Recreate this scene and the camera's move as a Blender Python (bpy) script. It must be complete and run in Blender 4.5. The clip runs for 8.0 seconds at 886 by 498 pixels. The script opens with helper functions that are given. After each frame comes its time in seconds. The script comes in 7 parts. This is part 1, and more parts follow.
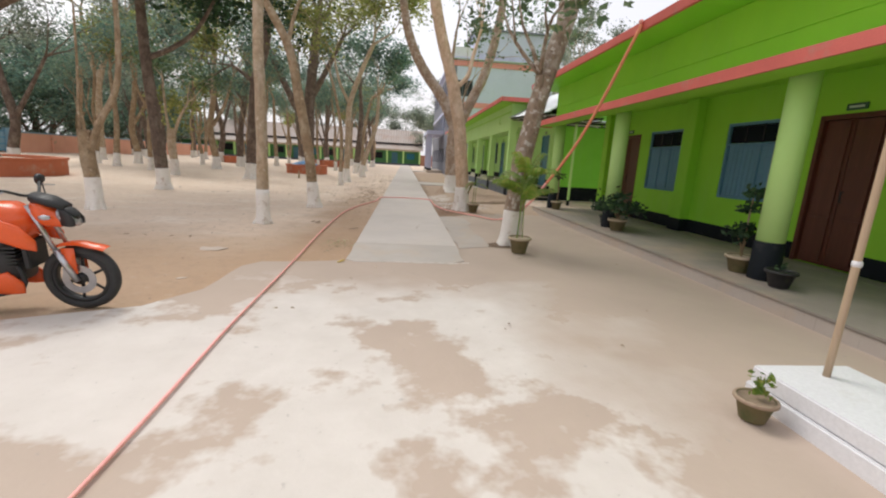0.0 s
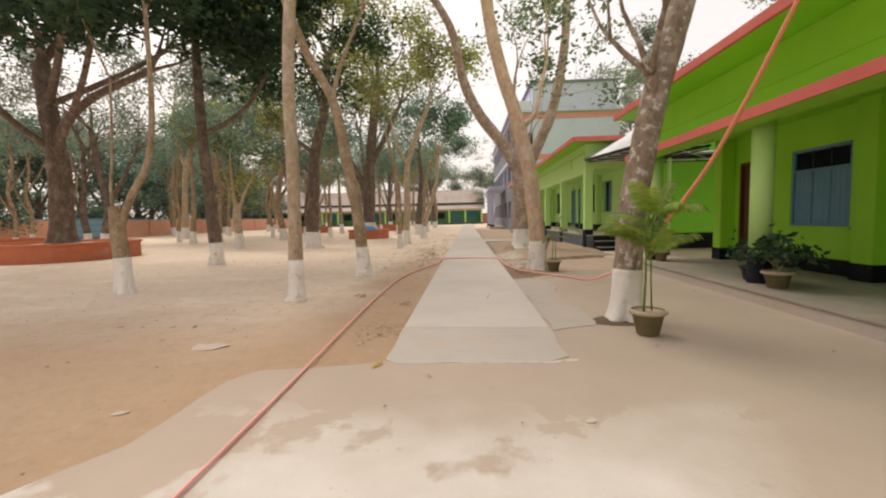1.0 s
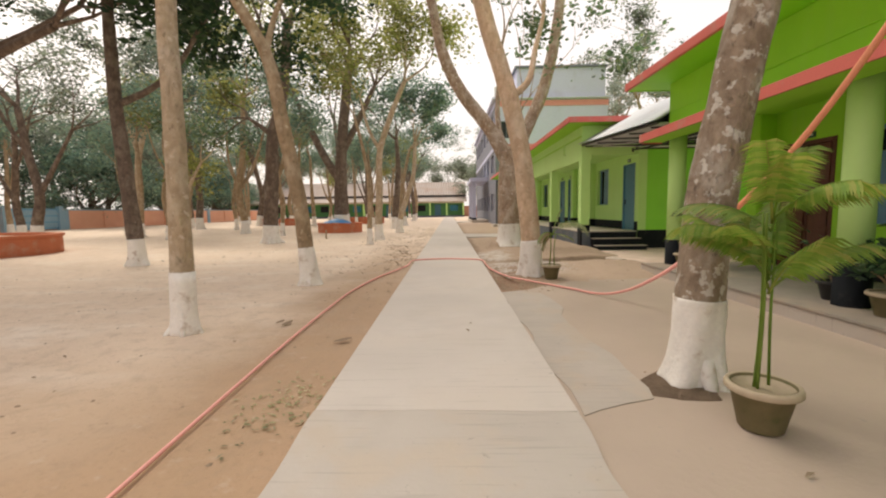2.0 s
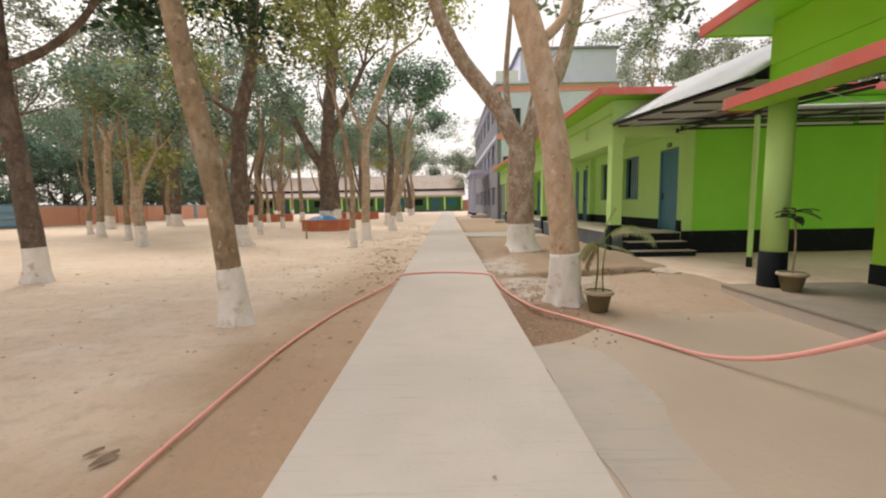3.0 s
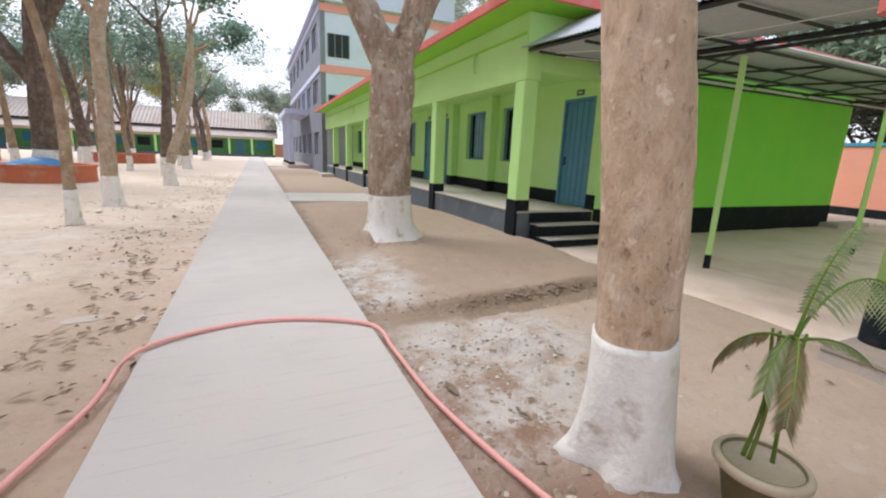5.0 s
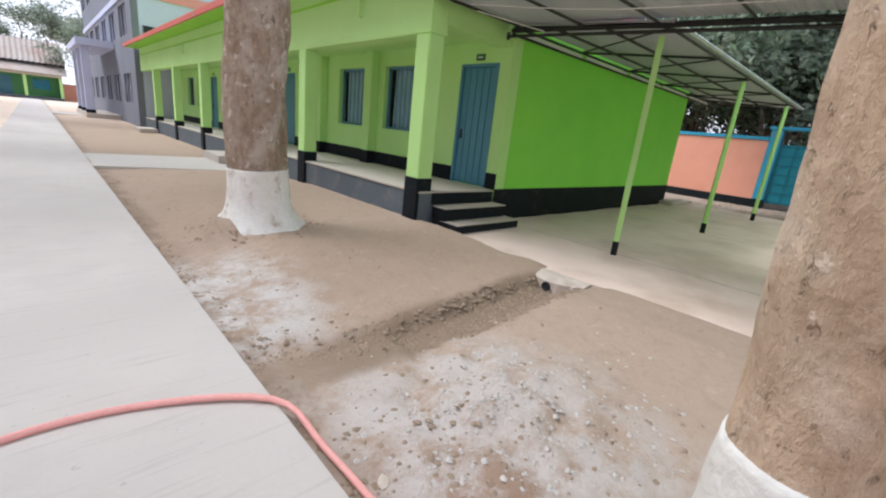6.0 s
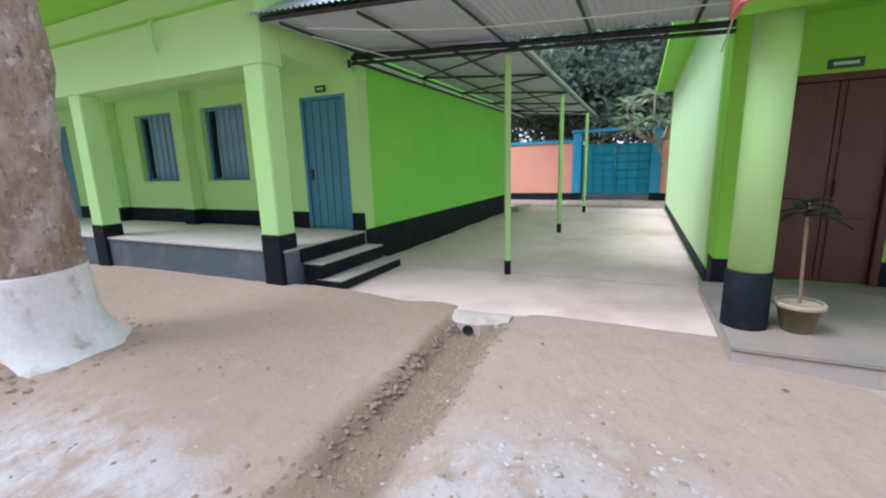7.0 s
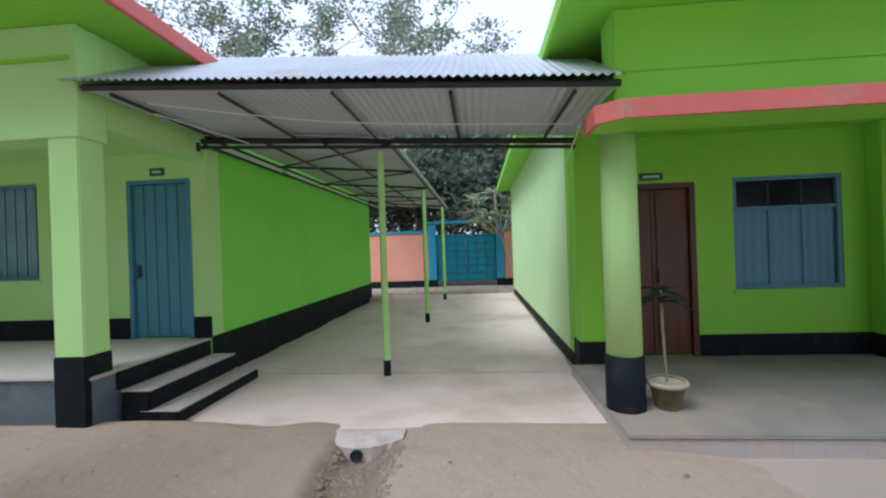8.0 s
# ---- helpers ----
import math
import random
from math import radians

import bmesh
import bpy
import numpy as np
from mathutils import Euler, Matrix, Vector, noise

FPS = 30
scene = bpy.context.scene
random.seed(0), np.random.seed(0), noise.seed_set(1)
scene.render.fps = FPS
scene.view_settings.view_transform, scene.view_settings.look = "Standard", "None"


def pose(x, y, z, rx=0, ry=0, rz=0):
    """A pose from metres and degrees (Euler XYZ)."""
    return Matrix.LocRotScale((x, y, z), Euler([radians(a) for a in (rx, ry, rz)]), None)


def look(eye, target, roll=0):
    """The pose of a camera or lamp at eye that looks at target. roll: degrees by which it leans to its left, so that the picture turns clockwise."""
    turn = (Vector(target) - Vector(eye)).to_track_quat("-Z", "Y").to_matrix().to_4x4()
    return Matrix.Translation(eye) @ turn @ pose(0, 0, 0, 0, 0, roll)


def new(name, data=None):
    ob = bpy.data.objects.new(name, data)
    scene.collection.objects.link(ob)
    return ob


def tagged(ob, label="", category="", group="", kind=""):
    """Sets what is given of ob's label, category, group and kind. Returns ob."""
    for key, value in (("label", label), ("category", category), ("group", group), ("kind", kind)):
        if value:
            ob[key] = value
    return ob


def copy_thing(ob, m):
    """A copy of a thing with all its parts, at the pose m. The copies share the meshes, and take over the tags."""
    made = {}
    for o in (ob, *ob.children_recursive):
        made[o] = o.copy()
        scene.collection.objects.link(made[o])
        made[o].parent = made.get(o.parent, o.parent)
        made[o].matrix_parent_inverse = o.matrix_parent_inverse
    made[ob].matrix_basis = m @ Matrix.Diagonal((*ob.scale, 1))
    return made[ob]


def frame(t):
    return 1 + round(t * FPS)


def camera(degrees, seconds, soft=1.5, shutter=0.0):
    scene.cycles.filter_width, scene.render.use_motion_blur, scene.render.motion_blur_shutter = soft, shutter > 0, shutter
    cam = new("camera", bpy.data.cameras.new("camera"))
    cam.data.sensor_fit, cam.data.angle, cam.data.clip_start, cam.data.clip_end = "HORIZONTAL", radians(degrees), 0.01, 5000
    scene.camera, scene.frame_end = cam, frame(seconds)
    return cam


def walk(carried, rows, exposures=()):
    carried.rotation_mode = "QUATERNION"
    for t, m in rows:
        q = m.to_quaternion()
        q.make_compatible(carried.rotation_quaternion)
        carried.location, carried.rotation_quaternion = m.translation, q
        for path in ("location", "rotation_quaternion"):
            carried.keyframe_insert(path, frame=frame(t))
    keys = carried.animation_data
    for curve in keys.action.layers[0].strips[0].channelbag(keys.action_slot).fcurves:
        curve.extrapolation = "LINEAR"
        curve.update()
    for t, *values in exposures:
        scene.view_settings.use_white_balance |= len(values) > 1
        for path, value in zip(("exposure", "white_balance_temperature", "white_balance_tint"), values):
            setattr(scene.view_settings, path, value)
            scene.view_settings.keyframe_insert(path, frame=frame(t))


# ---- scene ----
cam = camera(93.2, 8.0, soft=2.1)
PATH = [
    (0, (-0.069, -0.286, 1.408), (0.127, 1.661, 0.995), 3.2),
    (0.5, (-0.044, 0.692, 1.388), (-0.005, 2.684, 1.213), -0.2),
    (0.8, (-0.084, 1.247, 1.311), (-0.196, 3.238, 1.159), -1.0),
    (1, (-0.071, 1.736, 1.275), (-0.188, 3.727, 1.129), -1.2),
    (1.5, (-0.064, 2.877, 1.256), (-0.165, 4.867, 1.083), -1.1),
    (1.7, (-0.015, 3.26, 1.274), (-0.057, 5.252, 1.1), -0.4),
    (2.8, (0.083, 5.87, 1.278), (0.054, 7.858, 1.061), -1.2),
    (3, (0.058, 6.43, 1.355), (0.035, 8.419, 1.143), -1.0),
    (3.5, (0.012, 7.528, 1.417), (0.031, 9.513, 1.173), 0.9),
    (4, (0.041, 8.693, 1.458), (0.397, 10.631, 1.117), 1.9),
    (4.5, (-0.042, 9.74, 1.445), (0.582, 11.602, 1.068), 3.7),
    (4.7, (-0.033, 10.135, 1.458), (0.643, 11.976, 1.063), 3.0),
    (5.8, (0.056, 11.879, 1.517), (1.3, 13.347, 0.974), 5.3),
    (6, (0.073, 12.07, 1.491), (1.422, 13.444, 0.95), 6.2),
    (6.5, (0.201, 12.536, 1.544), (1.863, 13.526, 1.037), 2.8),
    (7, (0.371, 12.935, 1.549), (2.149, 13.763, 1.161), -1.6),
    (7.5, (0.51, 13.162, 1.608), (2.427, 13.704, 1.427), -1.0),
    (8, (0.626, 13.325, 1.627), (2.619, 13.489, 1.628), -2.0),
]
walk(cam, [(t, look(eye, at, roll)) for t, eye, at, roll in PATH], [(0, 0.25, 6250, 8), (0.5, 0.18, 6700, 9), (1, 0.25, 7050, 10), (1.5, 0.36, 7150, 10), (3, 0.38, 6900, 9), (3.5, 0.45, 6500, 7), (4.5, 0.68, 5850, 9), (6, 0.72, 5600, 9), (7, 0.95, 5050, 11), (7.5, 0.90, 4900, 8), (8, 0.54, 5130, 8)])

# ---- world and light ----
SUN_ELEV, SUN_AZ = radians(54), radians(-41)
world = bpy.data.worlds.new("overcast_sky")
scene.world = world
world.use_nodes = True
wn = world.node_tree.nodes
wl = world.node_tree.links
sky = wn.new("ShaderNodeTexSky")
sky.sky_type = "NISHITA"
sky.sun_disc = False
sky.sun_elevation, sky.sun_rotation = SUN_ELEV, SUN_AZ
sky.air_density, sky.dust_density, sky.ozone_density = 1.0, 6.0, 1.0
bg = wn["Background"]
bg.inputs["Strength"].default_value = 0.12
haze = wn.new("ShaderNodeMix")
haze.data_type = "RGBA"
haze.inputs["Factor"].default_value = 0.72
haze.inputs["B"].default_value = (8.6, 8.1, 8.2, 1)
wl.new(sky.outputs["Color"], haze.inputs["A"])
wl.new(haze.outputs["Result"], bg.inputs["Color"])
sun_data = bpy.data.lights.new("sun", "SUN")
sun_data.energy, sun_data.angle, sun_data.color = 1.9, radians(30), (1.0, 0.95, 0.88)
sun = new("sun", sun_data)
sun.matrix_world = look((-14, 22, 30), (0, 6, 0))


# ---- materials ----
def nodes_of(name):
    m = bpy.data.materials.new(name)
    m.use_nodes = True
    nt = m.node_tree
    return m, nt.nodes, nt.links, nt.nodes["Principled BSDF"]


def ramp_mix(n, l, fac, a, b):
    mix = n.new("ShaderNodeMix")
    mix.data_type = "RGBA"
    if isinstance(fac, float):
        mix.inputs["Factor"].default_value = fac
    else:
        l.new(fac, mix.inputs["Factor"])
    for key, v in (("A", a), ("B", b)):
        if isinstance(v, tuple):
            mix.inputs[key].default_value = (*v[:3], 1)
        else:
            l.new(v, mix.inputs[key])
    return mix.outputs["Result"]


def noise_fac(n, l, scale, lo=0.35, hi=0.65, detail=5.0, vec=None, rough=0.6):
    tex = n.new("ShaderNodeTexNoise")
    tex.inputs["Scale"].default_value = scale
    tex.inputs["Detail"].default_value = detail
    tex.inputs["Roughness"].default_value = rough
    if vec is None:
        geo = n.new("ShaderNodeNewGeometry")
        vec = geo.outputs["Position"]
    l.new(vec, tex.inputs["Vector"])
    mr = n.new("ShaderNodeMapRange")
    mr.inputs["From Min"].default_value, mr.inputs["From Max"].default_value = lo, hi
    l.new(tex.outputs["Fac"], mr.inputs["Value"])
    return mr.outputs["Result"]


def stretched(n, l, scale):
    geo = n.new("ShaderNodeNewGeometry")
    mp = n.new("ShaderNodeMapping")
    mp.inputs["Scale"].default_value = scale
    l.new(geo.outputs["Position"], mp.inputs["Vector"])
    return mp.outputs["Vector"]


def add_bump(n, l, bsdf, height, strength, distance=0.02):
    b = n.new("ShaderNodeBump")
    b.inputs["Strength"].default_value = strength
    b.inputs["Distance"].default_value = distance
    l.new(height, b.inputs["Height"])
    l.new(b.outputs["Normal"], bsdf.inputs["Normal"])


def surface(name, c1, c2, scale=3.0, fine=40.0, rough=0.8, bump=0.2, metal=0.0, grain=0.25, stain=None, stain_scale=0.7, stretch=None, bump_dist=0.01):
    """Two colours at a broad scale, a fine grain, an optional stain, bump."""
    m, n, l, b = nodes_of(name)
    vec = stretched(n, l, stretch) if stretch else None
    broad = noise_fac(n, l, scale, 0.3, 0.7, vec=vec)
    col = ramp_mix(n, l, broad, c1, c2)
    fin = noise_fac(n, l, fine, 0.3, 0.7, vec=vec)
    dark = tuple(v * (1 - grain) for v in c1)
    mul = n.new("ShaderNodeMath")
    mul.operation = "MULTIPLY"
    mul.inputs[1].default_value = 0.5
    l.new(fin, mul.inputs[0])
    col = ramp_mix(n, l, mul.outputs[0], col, dark)
    if stain:
        col = ramp_mix(n, l, noise_fac(n, l, stain_scale, 0.56, 0.75), col, stain)
    l.new(col, b.inputs["Base Color"])
    b.inputs["Roughness"].default_value = rough
    b.inputs["Metallic"].default_value = metal
    if bump:
        add_bump(n, l, b, fin, bump, bump_dist)
    return m


def plain(name, c, rough=0.6, metal=0.0):
    return surface(name, c, tuple(v * 0.85 for v in c), 6.0, 60.0, rough, 0.08, metal, 0.12)


def paint(name, c1, c2, dust, rough=0.62):
    """Wall paint: soft roller mottling, thin dusty streaks, a few scuffs."""
    m, n, l, b = nodes_of(name)
    col = ramp_mix(n, l, noise_fac(n, l, 0.9, 0.3, 0.7), c1, c2)
    streak = noise_fac(n, l, 1.0, 0.52, 0.85, vec=stretched(n, l, (5.0, 5.0, 0.35)))
    mul = n.new("ShaderNodeMath")
    mul.operation = "MULTIPLY"
    mul.inputs[1].default_value = 0.35
    l.new(streak, mul.inputs[0])
    col = ramp_mix(n, l, mul.outputs[0], col, dust)
    scuff = noise_fac(n, l, 14.0, 0.68, 0.78)
    mul2 = n.new("ShaderNodeMath")
    mul2.operation = "MULTIPLY"
    mul2.inputs[1].default_value = 0.3
    l.new(scuff, mul2.inputs[0])
    col = ramp_mix(n, l, mul2.outputs[0], col, dust)
    l.new(col, b.inputs["Base Color"])
    b.inputs["Roughness"].default_value = rough
    add_bump(n, l, b, noise_fac(n, l, 55.0, 0.2, 0.8), 0.12, 0.006)
    return m


def leaf_material(name, c1, c2, c3):
    m, n, l, b = nodes_of(name)
    geo = n.new("ShaderNodeNewGeometry")
    cr = n.new("ShaderNodeValToRGB")
    cr.color_ramp.elements[0].color = (*c1, 1)
    cr.color_ramp.elements[1].color = (*c3, 1)
    e = cr.color_ramp.elements.new(0.55)
    e.color = (*c2, 1)
    l.new(geo.outputs["Random Per Island"], cr.inputs["Fac"])
    # darker and lighter sprays
    tone = n.new("ShaderNodeMapRange")
    tone.inputs["To Min"].default_value, tone.inputs["To Max"].default_value = 0.42, 1.35
    l.new(noise_fac(n, l, 0.75, 0.34, 0.66, 3.0, geo.outputs["Position"]), tone.inputs["Value"])
    hue = n.new("ShaderNodeHueSaturation")
    l.new(tone.outputs["Result"], hue.inputs["Value"])
    l.new(cr.outputs["Color"], hue.inputs["Color"])
    l.new(hue.outputs["Color"], b.inputs["Base Color"])
    b.inputs["Roughness"].default_value = 0.55
    tr = n.new("ShaderNodeBsdfTranslucent")
    l.new(hue.outputs["Color"], tr.inputs["Color"])
    ms = n.new("ShaderNodeMixShader")
    ms.inputs["Fac"].default_value = 0.5
    l.new(b.outputs["BSDF"], ms.inputs[1])
    l.new(tr.outputs["BSDF"], ms.inputs[2])
    l.new(ms.outputs["Shader"], n["Material Output"].inputs["Surface"])
    return m


def bark_material(name, c1, c2, lichen, patch=0.62, wear=1.0):
    """Bark: knobbly flakes, dark pits, long cracks, broad paler areas, lichen spots."""
    m, n, l, b = nodes_of(name)

    def times(a, k):
        t = n.new("ShaderNodeMath")
        t.operation = "MULTIPLY"
        t.inputs[1].default_value = k
        l.new(a, t.inputs[0])
        return t.outputs[0]

    vec = stretched(n, l, (1.0, 1.0, 0.55))
    knob = noise_fac(n, l, 13.0, 0.32, 0.66, 8.0, vec, 0.62)
    col = ramp_mix(n, l, knob, c2, c1)
    broad = noise_fac(n, l, 2.6, 0.40, 0.62, 5.0, stretched(n, l, (1, 1, 0.7)))
    col = ramp_mix(n, l, times(broad, 0.45), col, tuple(v * 0.55 for v in c1))
    pale = noise_fac(n, l, 4.2, 0.48, 0.66, 7.0, stretched(n, l, (1, 1, 0.7)))
    col = ramp_mix(n, l, times(pale, 0.6), col, lichen)
    # scaly plates
    vor = n.new("ShaderNodeTexVoronoi")
    vor.feature = "DISTANCE_TO_EDGE"
    vor.inputs["Scale"].default_value = 22.0
    warp = n.new("ShaderNodeTexNoise")
    warp.inputs["Scale"].default_value = 9.0
    l.new(vec, warp.inputs["Vector"])
    add = n.new("ShaderNodeVectorMath")
    add.operation = "MULTIPLY_ADD"
    add.inputs[1].default_value = (0.3, 0.3, 0.3)
    l.new(warp.outputs["Color"], add.inputs[0])
    l.new(vec, add.inputs[2])
    l.new(add.outputs["Vector"], vor.inputs["Vector"])
    seam = n.new("ShaderNodeMapRange")
    seam.inputs["From Min"].default_value, seam.inputs["From Max"].default_value = 0.0, 0.10
    seam.inputs["To Min"].default_value, seam.inputs["To Max"].default_value = 1.0, 0.0
    l.new(vor.outputs["Distance"], seam.inputs["Value"])
    col = ramp_mix(n, l, times(seam.outputs["Result"], 0.05), col, tuple(v * 0.55 for v in c2))
    pit = noise_fac(n, l, 24.0, 0.62, 0.70, 4.0, vec)
    col = ramp_mix(n, l, times(pit, 0.4 * wear), col, tuple(v * 0.42 for v in c2))
    scar = noise_fac(n, l, 6.0, 0.60, 0.68, 6.0, stretched(n, l, (0.8, 0.8, 1.7)), 0.65)
    col = ramp_mix(n, l, times(scar, 0.4 * wear), col, tuple(v * 0.6 for v in c2))
    spots = noise_fac(n, l, 10.0, patch, patch + 0.05, 6.0)
    col = ramp_mix(n, l, times(spots, 0.9), col, lichen)
    l.new(col, b.inputs["Base Color"])
    b.inputs["Roughness"].default_value = 0.93
    h = n.new("ShaderNodeMath")
    h.operation = "SUBTRACT"
    l.new(knob, h.inputs[0])
    l.new(times(seam.outputs["Result"], 0.04), h.inputs[1])
    h2 = n.new("ShaderNodeMath")
    h2.operation = "SUBTRACT"
    l.new(h.outputs[0], h2.inputs[0])
    l.new(pit, h2.inputs[1])
    add_bump(n, l, b, h2.outputs[0], 0.85 * wear, 0.03)
    return m


def ground_material():
    """Trodden dry soil: pale dust in the yard, browner soil along the walkway, pebbly grain, ashy spots."""
    m, n, l, b = nodes_of("dry_soil")
    geo = n.new("ShaderNodeNewGeometry")
    pos = geo.outputs["Position"]
    col = ramp_mix(n, l, noise_fac(n, l, 0.35, 0.3, 0.7), (0.78, 0.63, 0.50), (0.70, 0.555, 0.43))
    col = ramp_mix(n, l, noise_fac(n, l, 1.6, 0.5, 0.72, vec=stretched(n, l, (0.5, 1, 1))), col, (0.80, 0.69, 0.58))
    # browner soil beside the walkway
    sep = n.new("ShaderNodeSeparateXYZ")
    wob = n.new("ShaderNodeTexNoise")
    wob.inputs["Scale"].default_value = 0.8
    wob.inputs["Detail"].default_value = 6
    l.new(pos, wob.inputs["Vector"])
    l.new(pos, sep.inputs["Vector"])

    def band(axis, lo, hi, amp):
        add = n.new("ShaderNodeMath")
        add.operation = "MULTIPLY_ADD"
        add.inputs[1].default_value = amp
        l.new(wob.outputs["Fac"], add.inputs[0])
        l.new(sep.outputs[axis], add.inputs[2])
        mr = n.new("ShaderNodeMapRange")
        mr.interpolation_type = "SMOOTHSTEP"
        mr.inputs["From Min"].default_value, mr.inputs["From Max"].default_value = lo, hi
        l.new(add.outputs[0], mr.inputs["Value"])
        return mr.outputs["Result"]

    def times(a, c):
        t = n.new("ShaderNodeMath")
        t.operation = "MULTIPLY"
        l.new(a, t.inputs[0])
        if isinstance(c, float):
            t.inputs[1].default_value = c
        else:
            l.new(c, t.inputs[1])
        return t.outputs[0]

    brown = times(times(band("X", -2.1, -0.7, 1.4), band("X", 1.4, 0.6, 0.2)), band("Y", 26.0, 9.0, 3.0))
    col = ramp_mix(n, l, times(brown, 0.85), col, (0.38, 0.245, 0.145))
    right = times(times(band("X", 0.2, 1.0, 0.6), band("X", 9.0, 5.5, 0.5)), band("Y", 60.0, 40.0, 2.0))
    col = ramp_mix(n, l, times(right, 0.85), col, (0.37, 0.262, 0.185))
    near = times(times(band("Y", 9.5, 6.0, 2.0), band("X", -9.0, -5.0, 3.0)), band("X", 0.6, -0.4, 0.3))
    col = ramp_mix(n, l, times(near, 0.88), col, (0.46, 0.31, 0.195))
    # red-brown pit soil beside the tree by the rope
    pit = times(times(times(band("X", 0.6, 1.0, 0.5), band("X", 2.3, 1.6, 0.6)), band("Y", 9.8, 10.6, 0.8)), band("Y", 14.0, 12.9, 0.9))
    col = ramp_mix(n, l, times(pit, 0.85), col, (0.25, 0.14, 0.085))
    # thin cement skin under dust before the verandah
    skin = times(times(times(band("X", 2.05, 2.5, 0.5), band("X", 5.2, 4.9, 0.2)), band("Y", 10.2, 10.9, 0.6)), band("Y", 14.55, 14.35, 0.4))
    col = ramp_mix(n, l, times(skin, 0.9), col, (0.47, 0.35, 0.265))
    # damp dirt gathered along the walkway's edge
    edge = times(times(band("X", 0.78, 0.80, 0.0), band("X", 1.32, 0.98, 0.35)), band("Y", 13.0, 14.5, 1.0))
    col = ramp_mix(n, l, times(times(edge, noise_fac(n, l, 3.4, 0.36, 0.56, 7.0, None, 0.65)), 0.75), col, (0.17, 0.115, 0.075))
    # ash and lime dust
    ash = times(times(times(band("X", 0.9, 1.4, 0.5), band("X", 3.4, 2.3, 0.9)), band("Y", 12.2, 12.9, 0.7)), band("Y", 14.9, 14.0, 0.7))
    ash_n = times(ash, noise_fac(n, l, 2.6, 0.40, 0.54, 9.0, None, 0.72))
    col = ramp_mix(n, l, ash_n, col, (0.56, 0.495, 0.445))
    ash2 = times(times(times(band("X", 0.9, 1.2, 0.5), band("X", 2.2, 1.5, 0.5)), band("Y", 14.6, 15.2, 0.6)), band("Y", 17.3, 16.3, 0.6))
    col = ramp_mix(n, l, times(ash2, noise_fac(n, l, 2.4, 0.42, 0.56, 9.0, None, 0.72)), col, (0.60, 0.55, 0.505))
    ditch = times(times(times(band("X", 0.9, 1.5, 0.3), band("X", 4.4, 4.0, 0.3)), band("Y", 14.18, 14.32, 0.45)), band("Y", 14.86, 14.68, 0.45))
    col = ramp_mix(n, l, times(ditch, 0.85), col, (0.26, 0.185, 0.12))
    # dark trodden rubble strip before the gate
    back = times(times(band("X", 14.9, 15.6, 0.4), band("Y", 8.0, 10.0, 1.0)), band("Y", 20.0, 18.5, 1.0))
    col = ramp_mix(n, l, times(back, 0.85), col, (0.25, 0.205, 0.165))
    grit = noise_fac(n, l, 28.0, 0.56, 0.72, 6.0)
    col = ramp_mix(n, l, times(grit, 0.28), col, (0.25, 0.18, 0.12))
    mid = noise_fac(n, l, 5.5, 0.5, 0.7, 6.0)
    col = ramp_mix(n, l, times(mid, 0.3), col, (0.33, 0.25, 0.18))
    pale = noise_fac(n, l, 9.0, 0.6, 0.7, 6.0)
    col = ramp_mix(n, l, times(pale, 0.2), col, (0.62, 0.53, 0.45))
    l.new(col, b.inputs["Base Color"])
    b.inputs["Roughness"].default_value = 0.95
    add_bump(n, l, b, noise_fac(n, l, 14.0, 0.2, 0.8, 10.0, None, 0.7), 0.55, 0.028)
    return m


